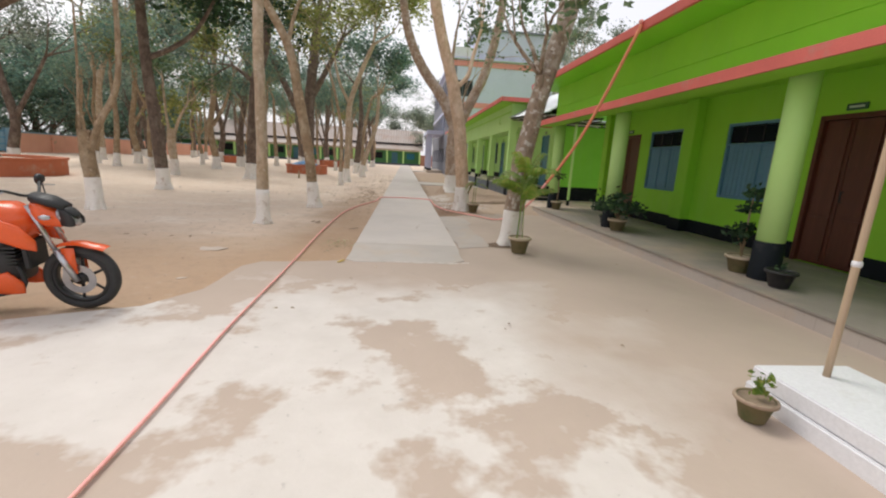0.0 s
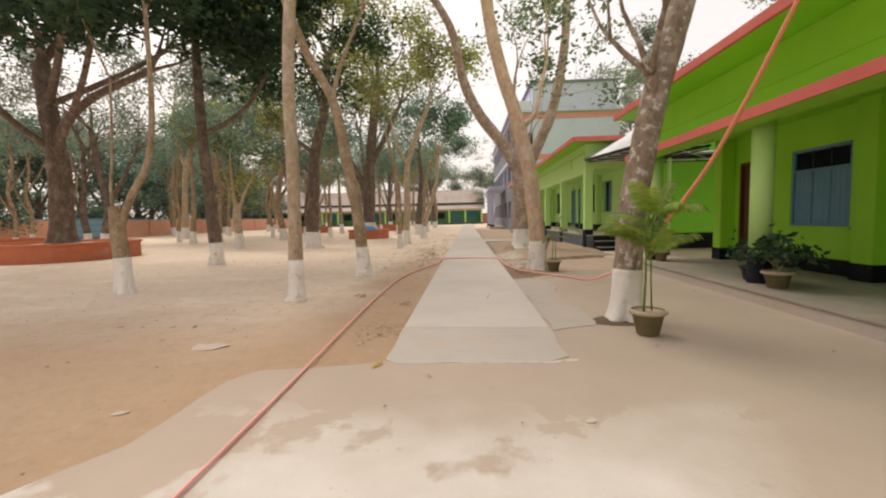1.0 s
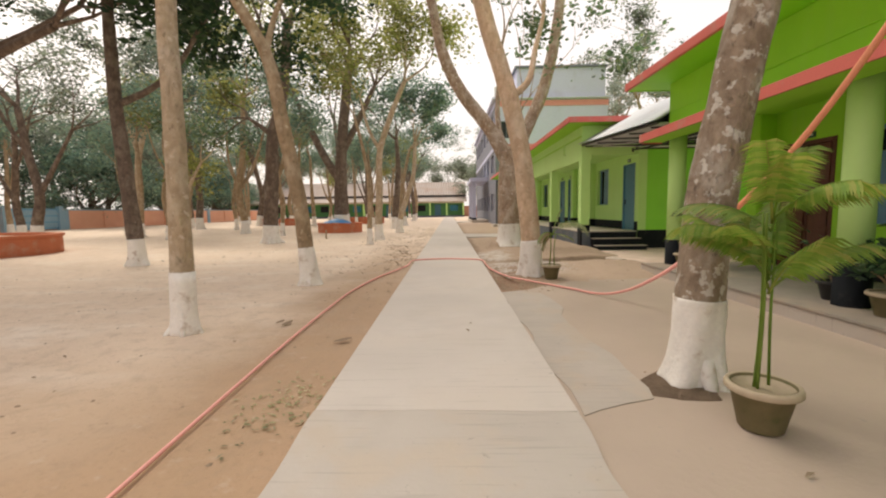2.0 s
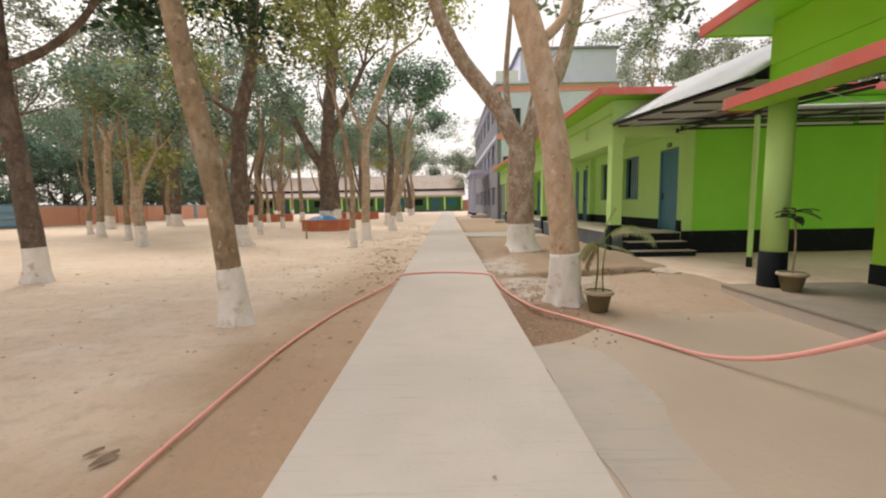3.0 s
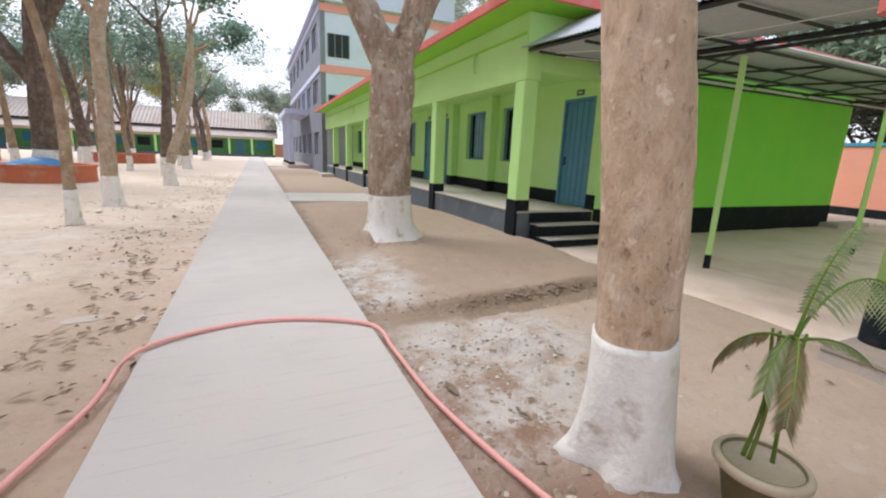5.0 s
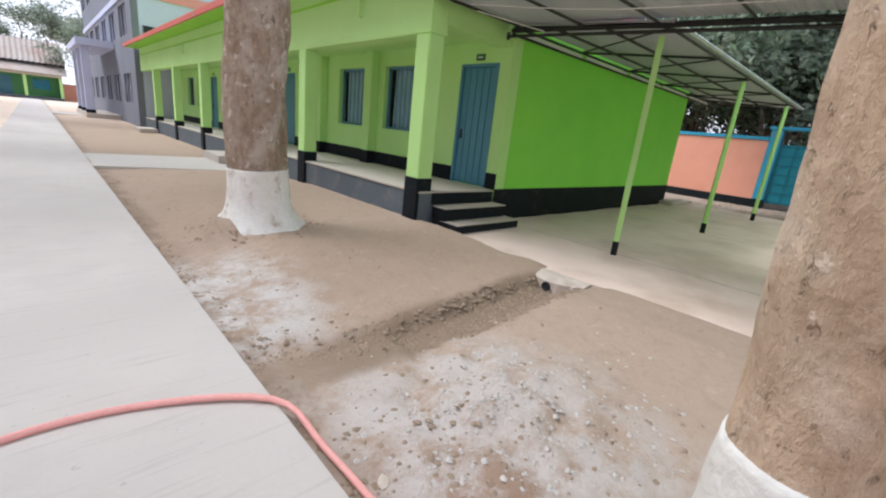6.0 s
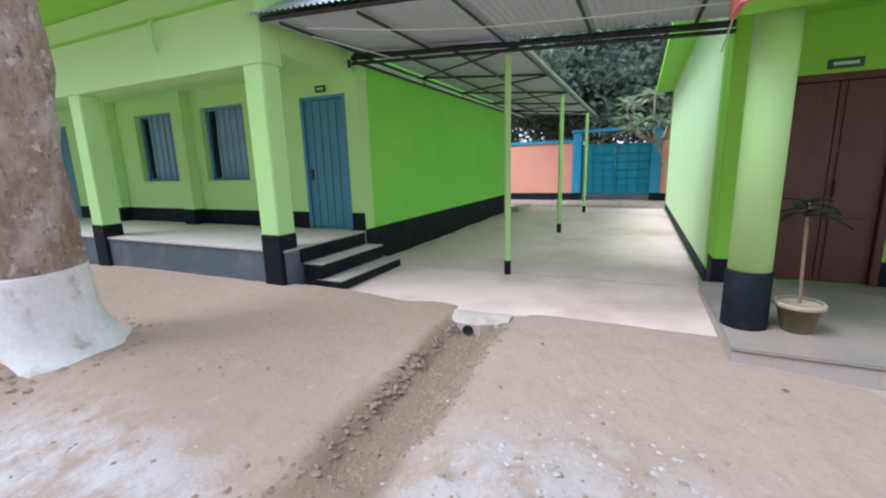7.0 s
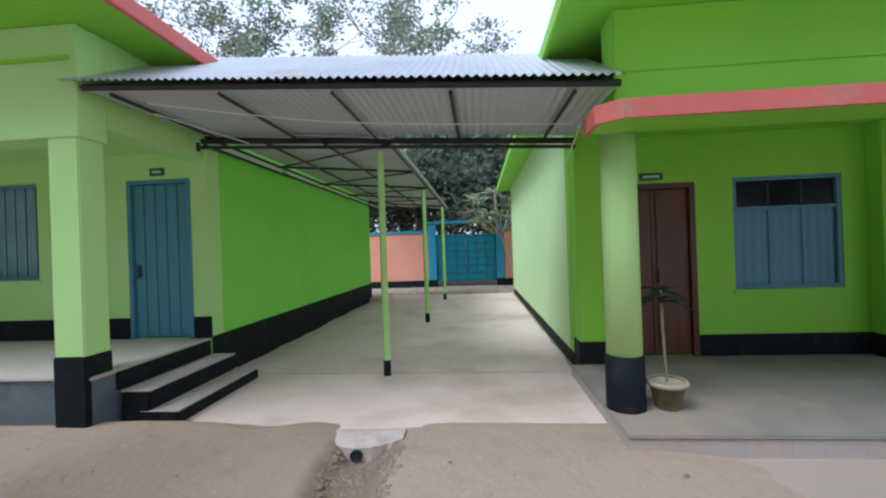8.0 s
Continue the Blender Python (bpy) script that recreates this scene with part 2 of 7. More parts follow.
def concrete_material(name, c1, c2, dust, scale=0.8, lo=0.47, hi=0.53, dusty_from=None, brushed=False):
    """Cement screed with sharp-edged worn patches under blown dust."""
    m, n, l, b = nodes_of(name)
    col = ramp_mix(n, l, noise_fac(n, l, 2.0, 0.3, 0.7), c1, c2)
    patches = noise_fac(n, l, scale, lo, hi, 6.0)
    if dusty_from is not None:
        # blown soil lies thicker towards the building side
        geo = n.new("ShaderNodeNewGeometry")
        sep = n.new("ShaderNodeSeparateXYZ")
        l.new(geo.outputs["Position"], sep.inputs["Vector"])
        mr = n.new("ShaderNodeMapRange")
        mr.inputs["From Min"].default_value, mr.inputs["From Max"].default_value = dusty_from
        wob = n.new("ShaderNodeTexNoise")
        wob.inputs["Scale"].default_value, wob.inputs["Detail"].default_value = 1.1, 6.0
        l.new(geo.outputs["Position"], wob.inputs["Vector"])
        add = n.new("ShaderNodeMath")
        add.operation = "MULTIPLY_ADD"
        add.inputs[1].default_value = 2.6
        l.new(wob.outputs["Fac"], add.inputs[0])
        l.new(sep.outputs["X"], add.inputs[2])
        l.new(add.outputs[0], mr.inputs["Value"])
        mry = n.new("ShaderNodeMapRange")
        mry.inputs["From Min"].default_value, mry.inputs["From Max"].default_value = 4.6, 5.6
        addy = n.new("ShaderNodeMath")
        addy.operation = "MULTIPLY_ADD"
        addy.inputs[1].default_value = 2.0
        l.new(wob.outputs["Fac"], addy.inputs[0])
        l.new(sep.outputs["Y"], addy.inputs[2])
        l.new(addy.outputs[0], mry.inputs["Value"])
        both = n.new("ShaderNodeMath")
        both.operation = "MAXIMUM"
        l.new(mr.outputs["Result"], both.inputs[0])
        l.new(mry.outputs["Result"], both.inputs[1])
        mx = n.new("ShaderNodeMath")
        mx.operation = "MAXIMUM"
        l.new(patches, mx.inputs[0])
        l.new(both.outputs[0], mx.inputs[1])
        patches = mx.outputs[0]
        dust = ramp_mix(n, l, noise_fac(n, l, 0.7, 0.35, 0.65), dust, tuple(v * 1.1 for v in dust))
    col = ramp_mix(n, l, patches, col, dust)
    speck = noise_fac(n, l, 16.0, 0.66, 0.72, 5.0)
    mul = n.new("ShaderNodeMath")
    mul.operation = "MULTIPLY"
    mul.inputs[1].default_value = 0.4
    l.new(speck, mul.inputs[0])
    col = ramp_mix(n, l, mul.outputs[0], col, tuple(v * 0.5 for v in c1))
    if brushed:
        brush = noise_fac(n, l, 2.2, 0.57, 0.70, 5.0, stretched(n, l, (0.7, 14.0, 1.0)))
        mul3 = n.new("ShaderNodeMath")
        mul3.operation = "MULTIPLY"
        mul3.inputs[1].default_value = 0.35
        l.new(brush, mul3.inputs[0])
        col = ramp_mix(n, l, mul3.outputs[0], col, tuple(v * 0.62 for v in c1))
        blot = noise_fac(n, l, 0.5, 0.5, 0.72, 6.0)
        mul4 = n.new("ShaderNodeMath")
        mul4.operation = "MULTIPLY"
        mul4.inputs[1].default_value = 0.35
        l.new(blot, mul4.inputs[0])
        col = ramp_mix(n, l, mul4.outputs[0], col, tuple(v * 0.72 for v in c1))
    l.new(col, b.inputs["Base Color"])
    b.inputs["Roughness"].default_value = 0.85
    fin = noise_fac(n, l, 30.0, 0.2, 0.8, 8.0)
    add_bump(n, l, b, fin, 0.2, 0.01)
    return m


M_GROUND = ground_material()
M_PATH = concrete_material("walkway_cement", (0.53, 0.48, 0.435), (0.60, 0.545, 0.495), (0.58, 0.515, 0.455), 1.2, 0.45, 0.75, brushed=True)
M_RAMP = concrete_material("ramp_cement", (0.45, 0.405, 0.36), (0.52, 0.47, 0.42), (0.50, 0.43, 0.36), 1.6, 0.5, 0.62, brushed=True)
M_STRIP = concrete_material("old_grey_cement", (0.42, 0.37, 0.325), (0.48, 0.425, 0.375), (0.47, 0.395, 0.325), 1.8, 0.5, 0.62, brushed=True)
M_APRON = concrete_material("apron_cement", (0.65, 0.60, 0.55), (0.57, 0.52, 0.47), (0.43, 0.345, 0.28), 0.62, 0.495, 0.535, (2.0, 3.2))
M_GAP = concrete_material("yard_cement", (0.84, 0.67, 0.575), (0.77, 0.60, 0.505), (0.61, 0.455, 0.36), 0.55, 0.48, 0.68)
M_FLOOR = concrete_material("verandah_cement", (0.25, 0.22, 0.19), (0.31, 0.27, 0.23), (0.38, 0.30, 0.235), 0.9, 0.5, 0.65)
M_FLOORB = concrete_material("verandah_screed", (0.58, 0.515, 0.45), (0.52, 0.455, 0.395), (0.54, 0.46, 0.385), 0.9, 0.5, 0.65)
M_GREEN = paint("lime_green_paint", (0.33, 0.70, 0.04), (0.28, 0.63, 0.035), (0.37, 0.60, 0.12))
# pale green whitened to hold the strong light on the office gable
M_LITGREEN = paint("light_bleached_green_paint", (0.66, 0.86, 0.46), (0.60, 0.82, 0.40), (0.60, 0.76, 0.45))
M_LIMEWALL = paint("bright_lime_paint", (0.32, 0.78, 0.08), (0.27, 0.72, 0.065), (0.38, 0.70, 0.16))
M_PALE = paint("pale_green_paint", (0.54, 0.83, 0.30), (0.49, 0.78, 0.25), (0.54, 0.74, 0.35))
M_BLACK = surface("black_dado_paint", (0.007, 0.010, 0.014), (0.012, 0.016, 0.021), 2.5, 50, 0.7, 0.1, stain=(0.035, 0.034, 0.034), stain_scale=5.0)
M_BLACK.node_tree.nodes["Principled BSDF"].inputs["Specular IOR Level"].default_value = 0.2
M_PINK = surface("coral_red_paint", (0.72, 0.17, 0.14), (0.62, 0.14, 0.12), 2.0, 50, 0.6, 0.1, stain=(0.5, 0.25, 0.2), stain_scale=3.0)
M_DOORBLUE = surface("blue_grey_door_paint", (0.10, 0.28, 0.38), (0.08, 0.24, 0.33), 3.0, 60, 0.45, 0.1, stretch=(1, 8, 0.6))
M_CURTAIN = surface("blue_curtain_cloth", (0.33, 0.52, 0.64), (0.25, 0.41, 0.53), 3.0, 120, 0.85, 0.15)
M_SHUTTER = surface("blue_shutter_paint", (0.13, 0.29, 0.42), (0.11, 0.25, 0.37), 3.0, 60, 0.5, 0.1)
M_IRON = surface("dark_iron", (0.03, 0.035, 0.04), (0.06, 0.055, 0.05), 8.0, 60, 0.55, 0.1, 0.4)
M_WOOD = surface("dark_red_wood", (0.14, 0.042, 0.024), (0.08, 0.023, 0.014), 2.0, 30, 0.35, 0.2, stretch=(6, 6, 0.5))
M_ZINC = surface("zinc_sheet", (0.62, 0.65, 0.68), (0.52, 0.55, 0.58), 1.0, 30, 0.45, 0.05, 0.35, stain=(0.42, 0.36, 0.31), stain_scale=1.5)
M_ZINCUNDER = surface("dull_zinc", (0.58, 0.59, 0.64), (0.50, 0.51, 0.56), 1.2, 30, 0.6, 0.05, 0.2)
M_RUSTROOF = surface("weathered_tin_roof", (0.37, 0.30, 0.26), (0.43, 0.39, 0.36), 0.25, 3, 0.8, 0.1, 0.1, stain=(0.33, 0.22, 0.17), stain_scale=0.35)
M_ORANGE = paint("salmon_wall_paint", (0.80, 0.35, 0.25), (0.73, 0.31, 0.22), (0.66, 0.40, 0.31))
# M_ORANGE brightened: adds by colour the light the backlit west wall lacks
M_ORANGELIT = paint("brightened_orange_wall_paint", (0.90, 0.48, 0.32), (0.84, 0.42, 0.28), (0.80, 0.52, 0.40))
M_PALEBLUE = surface("faded_blue_paint", (0.30, 0.48, 0.60), (0.26, 0.43, 0.55), 2.0, 40, 0.6, 0.1, stain=(0.45, 0.50, 0.52), stain_scale=2.0)
M_BLUE = surface("sky_blue_paint", (0.06, 0.36, 0.58), (0.05, 0.30, 0.50), 2.0, 40, 0.5, 0.1, stain=(0.12, 0.25, 0.32), stain_scale=3.0)
M_GATE = surface("turquoise_gate_sheet", (0.035, 0.28, 0.40), (0.03, 0.22, 0.33), 2.0, 40, 0.45, 0.1, 0.2, stain=(0.10, 0.17, 0.20), stain_scale=2.5)
M_GATEBAR = surface("dark_turquoise_bar", (0.03, 0.20, 0.29), (0.025, 0.16, 0.24), 3.0, 40, 0.5, 0.1, 0.2)
M_BRICKRED = surface("brick_red_cement", (0.60, 0.19, 0.09), (0.52, 0.155, 0.075), 2.0, 30, 0.8, 0.2, stain=(0.52, 0.30, 0.21), stain_scale=1.8)
M_LIME = surface("whitewash", (0.90, 0.865, 0.81), (0.79, 0.74, 0.67), 5.0, 25, 0.9, 0.4, grain=0.25, stain=(0.46, 0.36, 0.27), stain_scale=6.0, bump_dist=0.012)
M_BARKPALE = bark_material("pale_bark", (0.60, 0.47, 0.325), (0.39, 0.29, 0.185), (0.66, 0.56, 0.44), 0.60)
M_BARKLICHEN = bark_material("lichened_bark", (0.42, 0.32, 0.235), (0.23, 0.165, 0.115), (0.66, 0.61, 0.54), 0.56)
M_BARKTAN = bark_material("tan_bark", (0.74, 0.55, 0.385), (0.49, 0.33, 0.21), (0.78, 0.64, 0.50), 0.63, 0.85)
M_BARKBROWN = bark_material("brown_bark", (0.46, 0.33, 0.20), (0.26, 0.185, 0.11), (0.56, 0.46, 0.33), 0.61)
M_BARKMID = bark_material("warm_grey_bark", (0.53, 0.395, 0.29), (0.30, 0.205, 0.14), (0.68, 0.59, 0.50), 0.59, 1.25)
# paler, pinker coral than M_PINK for the tall block's bands
M_PINKFAR = surface("pale_coral_paint", (0.80, 0.33, 0.31), (0.74, 0.29, 0.27), 2.0, 40, 0.7, 0.1)
M_BARKDARK = bark_material("dark_bark", (0.20, 0.145, 0.11), (0.10, 0.072, 0.055), (0.34, 0.28, 0.22), 0.64)
M_LEAFDARK = leaf_material("dark_green_leaves", (0.024, 0.056, 0.03), (0.038, 0.086, 0.038), (0.065, 0.12, 0.044))
M_LEAFOLIVE = leaf_material("olive_leaves", (0.21, 0.25, 0.07), (0.31, 0.34, 0.10), (0.42, 0.40, 0.14))
# distance haze mixed into the leaf colour: paler and bluer
M_LEAFHAZY = leaf_material("haze_tinted_leaves", (0.13, 0.22, 0.175), (0.18, 0.29, 0.22), (0.27, 0.35, 0.22))
M_LEAFMID = leaf_material("green_leaves", (0.10, 0.17, 0.09), (0.14, 0.22, 0.11), (0.22, 0.27, 0.12))
# dust and distance haze both lighten this leaf colour
M_LEAFDUSTHAZE = leaf_material("dusty_hazed_leaves", (0.19, 0.24, 0.19), (0.25, 0.31, 0.23), (0.35, 0.37, 0.27))
M_PALM = leaf_material("palm_fronds", (0.17, 0.32, 0.04), (0.26, 0.39, 0.06), (0.42, 0.42, 0.10))
M_PALMDRY = leaf_material("withered_fronds", (0.22, 0.24, 0.12), (0.34, 0.30, 0.17), (0.30, 0.17, 0.07))
M_PALMGREY = leaf_material("pale_dusty_fronds", (0.22, 0.29, 0.13), (0.33, 0.38, 0.21), (0.42, 0.42, 0.22))
M_PALESCRAP = plain("grubby_paper", (0.62, 0.52, 0.43), 0.9)
M_DRYLEAF = surface("dry_leaf", (0.30, 0.215, 0.145), (0.19, 0.13, 0.08), 20.0, 90, 0.85, 0.3)
M_LITTER = leaf_material("dry_fallen_leaves", (0.22, 0.15, 0.095), (0.34, 0.25, 0.17), (0.56, 0.47, 0.36))
M_YELLOWLEAF = leaf_material("yellowed_leaf", (0.55, 0.42, 0.06), (0.60, 0.46, 0.08), (0.62, 0.50, 0.12))
M_FRESHLEAF = leaf_material("pale_green_leaf_bits", (0.30, 0.32, 0.16), (0.42, 0.42, 0.24), (0.52, 0.50, 0.34))
M_ROPE = surface("coral_nylon_rope", (0.96, 0.48, 0.42), (0.92, 0.40, 0.35), 30.0, 120, 0.6, 0.4)
# same rope as M_ROPE, with the warmer light on it put into the colour
M_ROPEOR = surface("light_tinted_nylon_rope", (0.92, 0.36, 0.20), (0.86, 0.30, 0.16), 30.0, 120, 0.6, 0.4)
M_POT = surface("mossy_cement_pot", (0.20, 0.16, 0.08), (0.13, 0.12, 0.05), 6.0, 50, 0.85, 0.3, stain=(0.07, 0.10, 0.03), stain_scale=6.0)
M_POTRIM = surface("cream_pot_rim", (0.52, 0.43, 0.31), (0.44, 0.35, 0.24), 8.0, 50, 0.8, 0.2)
M_PIT = surface("loose_brown_soil", (0.24, 0.165, 0.11), (0.15, 0.10, 0.065), 9.0, 45, 0.95, 0.8, bump_dist=0.03)
M_SOIL = surface("pot_soil", (0.10, 0.07, 0.045), (0.06, 0.045, 0.03), 12.0, 60, 0.95, 0.6)
M_STONE = surface("rubble_stone", (0.40, 0.30, 0.215), (0.29, 0.21, 0.145), 6.0, 40, 0.95, 0.4)
M_ASH = surface("ashy_clods", (0.62, 0.57, 0.52), (0.50, 0.45, 0.40), 14.0, 60, 0.95, 0.4)
M_WHITE = surface("white_tile_paint", (0.78, 0.78, 0.80), (0.70, 0.70, 0.73), 2.0, 50, 0.5, 0.1, stain=(0.55, 0.52, 0.48), stain_scale=3.0)
M_BAMBOO = surface("dry_bamboo", (0.52, 0.39, 0.26), (0.42, 0.30, 0.20), 4.0, 60, 0.6, 0.2, stretch=(4, 4, 0.5))
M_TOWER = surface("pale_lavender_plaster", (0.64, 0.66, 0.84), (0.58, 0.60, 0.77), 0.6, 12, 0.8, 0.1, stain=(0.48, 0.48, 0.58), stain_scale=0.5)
# grey darkened with the west facade's shade; roof slab and grilles share it
M_TOWERGREY = surface("shaded_grey_plaster", (0.23, 0.24, 0.29), (0.18, 0.19, 0.23), 0.8, 8, 0.85, 0.2)
# near-black fill painting the shade in windows, roof gap and pipe bore
M_DARK = surface("shade_dark_fill", (0.03, 0.035, 0.04), (0.02, 0.022, 0.025), 1.0, 10, 0.9, 0.0)
M_TARP = surface("blue_tarpaulin", (0.08, 0.30, 0.62), (0.06, 0.22, 0.5), 4.0, 30, 0.4, 0.3)
M_BIKERED = surface("orange_red_bodywork", (0.86, 0.13, 0.03), (0.80, 0.11, 0.025), 3.0, 90, 0.25, 0.02)
M_RUBBER = surface("tyre_rubber", (0.035, 0.036, 0.037), (0.05, 0.05, 0.05), 10.0, 90, 0.8, 0.3)
M_STEEL = surface("brushed_steel", (0.55, 0.56, 0.58), (0.45, 0.46, 0.48), 20.0, 90, 0.3, 0.05, 0.9)
M_BLACKPL = surface("black_plastic", (0.02, 0.02, 0.022), (0.03, 0.03, 0.03), 10.0, 90, 0.5, 0.1)
M_LENS = surface("clear_headlight", (0.42, 0.44, 0.47), (0.62, 0.64, 0.67), 45.0, 60, 0.10, 0.0, 0.5)
M_SIGN = surface("dark_green_sign", (0.03, 0.10, 0.06), (0.04, 0.12, 0.07), 5.0, 40, 0.5, 0.0)
M_SIGNTEXT = plain("pale_lettering", (0.6, 0.7, 0.6), 0.6)
M_PIPE = surface("white_plastic_pipe", (0.80, 0.80, 0.78), (0.74, 0.74, 0.72), 5.0, 40, 0.4, 0.0)
M_PALEWOOD = surface("greenish_far_wall", (0.14, 0.40, 0.14), (0.11, 0.34, 0.12), 0.6, 6, 0.7, 0.0)
M_CREAM = surface("cream_far_beam", (0.62, 0.60, 0.44), (0.55, 0.52, 0.38), 0.6, 6, 0.7, 0.0)

mg = bpy.data.materials.new("window_glass")
mg.use_nodes = True
gb = mg.node_tree.nodes["Principled BSDF"]
gb.inputs["Base Color"].default_value = (0.008, 0.012, 0.018, 1)
gb.inputs["Roughness"].default_value = 0.2
gb.inputs["Specular IOR Level"].default_value = 0.1
gb.inputs["IOR"].default_value = 1.45
M_GLASS = mg
M_PALECEM = concrete_material("pale_cement", (0.68, 0.63, 0.57), (0.62, 0.57, 0.51), (0.52, 0.44, 0.36), 9.0, 0.5, 0.6)
M_LEAFPALE = leaf_material("long_pale_leaves", (0.22, 0.30, 0.17), (0.34, 0.40, 0.26), (0.46, 0.48, 0.34))


# ---- mesh helpers ----
class Shape:
    """Collects corners and faces of one mesh."""

    def __init__(self):
        self.v, self.f = [], []

    def add(self, vs, fs):
        k = len(self.v)
        self.v += [tuple(p) for p in vs]
        self.f += [tuple(i + k for i in face) for face in fs]
        return self

    def box(self, x0, x1, y0, y1, z0, z1):
        vs = [(x, y, z) for z in (z0, z1) for y in (y0, y1) for x in (x0, x1)]
        return self.add(vs, [(0, 2, 3, 1), (4, 5, 7, 6), (0, 1, 5, 4), (2, 6, 7, 3), (0, 4, 6, 2), (1, 3, 7, 5)])

    def tube(self, pts, radii, seg=10, closed=True, lobes=0.0, phase=0.0, rough=0.0):
        """A round bar along pts."""
        pts = [Vector(p) for p in pts]
        rings = []
        up = Vector((0.31, 0.95, 0.05)).normalized()
        for i, p in enumerate(pts):
            a, c = pts[max(i - 1, 0)], pts[min(i + 1, len(pts) - 1)]
            d = (c - a).normalized()
            side = d.cross(up)
            if side.length < 1e-3:
                side = d.cross(Vector((1, 0, 0)))
            side.normalize()
            up2 = side.cross(d).normalized()
            r = radii[i] if isinstance(radii, (list, tuple)) else radii
            ring = []
            for k in range(seg):
                t = 2 * math.pi * k / seg
                lb = lobes[i] if isinstance(lobes, list) else lobes
                rr = r * (1 + lb * math.sin(3 * t + phase + i * 0.12) * 0.6 + lb * math.sin(5 * t + 0.25 * i) * 0.6)
                out = side * math.cos(t) + up2 * math.sin(t)
                if rough:
                    q = p + out * r
                    rr *= 1 + rough * (noise.noise(Vector((q.x * 5, q.y * 5, q.z * 2.2 + phase))) + 0.6 * noise.noise(Vector((q.x * 13, q.y * 13, q.z * 7 + phase))))
                ring.append(p + out * rr)
            rings.append(ring)
        vs = [q for ring in rings for q in ring]
        fs = []
        for i in range(len(rings) - 1):
            for k in range(seg):
                k2 = (k + 1) % seg
                fs.append((i * seg + k, i * seg + k2, (i + 1) * seg + k2, (i + 1) * seg + k))
        if closed:
            fs.append(tuple(range(seg))[::-1])
            fs.append(tuple((len(rings) - 1) * seg + k for k in range(seg)))
        return self.add(vs, fs)

    def lathe(self, profile, seg=24, at=(0, 0, 0)):
        """A turned form: profile of (radius, height)."""
        vs, fs = [], []
        for r, z in profile:
            for k in range(seg):
                t = 2 * math.pi * k / seg
                vs.append((at[0] + r * math.cos(t), at[1] + r * math.sin(t), at[2] + z))
        for i in range(len(profile) - 1):
            for k in range(seg):
                k2 = (k + 1) % seg
                fs.append((i * seg + k, i * seg + k2, (i + 1) * seg + k2, (i + 1) * seg + k))
        fs.append(tuple(range(seg))[::-1])
        fs.append(tuple((len(profile) - 1) * seg + k for k in range(seg)))
        return self.add(vs, fs)

    def prism(self, poly, z0, z1):
        n = len(poly)
        vs = [(x, y, z0) for x, y in poly] + [(x, y, z1) for x, y in poly]
        fs = [tuple(range(n))[::-1], tuple(range(n, 2 * n))]
        fs += [(i, (i + 1) % n, n + (i + 1) % n, n + i) for i in range(n)]
        return self.add(vs, fs)

    def mesh(self, name, material, smooth=False, bevel=0.0):
        me = bpy.data.meshes.new(name)
        me.from_pydata(self.v, [], self.f)
        if bevel:
            bm = bmesh.new()
            bm.from_mesh(me)
            bmesh.ops.bevel(bm, geom=[e for e in bm.edges if len(e.link_faces) == 2 and e.calc_face_angle(0) > 0.6], offset=bevel, segments=2, affect="EDGES", clamp_overlap=True)
            bm.to_mesh(me)
            bm.free()
        if smooth:
            me.polygons.foreach_set("use_smooth", [True] * len(me.polygons))
        me.materials.append(material)
        me.update()
        return me


def part(name, shape, material, parent=None, label="", smooth=False, bevel=0.0, m=None):
    ob = new(name, shape.mesh(name, material, smooth, bevel))
    if parent:
        ob.parent = parent
    if m is not None:
        ob.matrix_basis = m
    if label:
        tagged(ob, label)
    return ob


def thing(name, label, category, group="", kind="", m=None):
    e = new(name)
    e.empty_display_size = 0.1
    if m is not None:
        e.matrix_basis = m
    return tagged(e, label, category, group, kind)


def structure(name, shape, material, label, category, smooth=False, bevel=0.0):
    return tagged(part(name, shape, material, None, "", smooth, bevel), label, category, "", "structure")


def curve_pts(pts, steps=5):
    """Points along a smooth line through pts."""
    pts = [Vector(p) for p in pts]
    out = []
    for i in range(len(pts) - 1):
        p0, p1, p2, p3 = pts[max(i - 1, 0)], pts[i], pts[i + 1], pts[min(i + 2, len(pts) - 1)]
        for k in range(steps):
            t = k / steps
            out.append(0.5 * ((2 * p1) + (p2 - p0) * t + (2 * p0 - 5 * p1 + 4 * p2 - p3) * t * t + (3 * p1 - p0 - 3 * p2 + p3) * t ** 3))
    out.append(pts[-1])
    return out


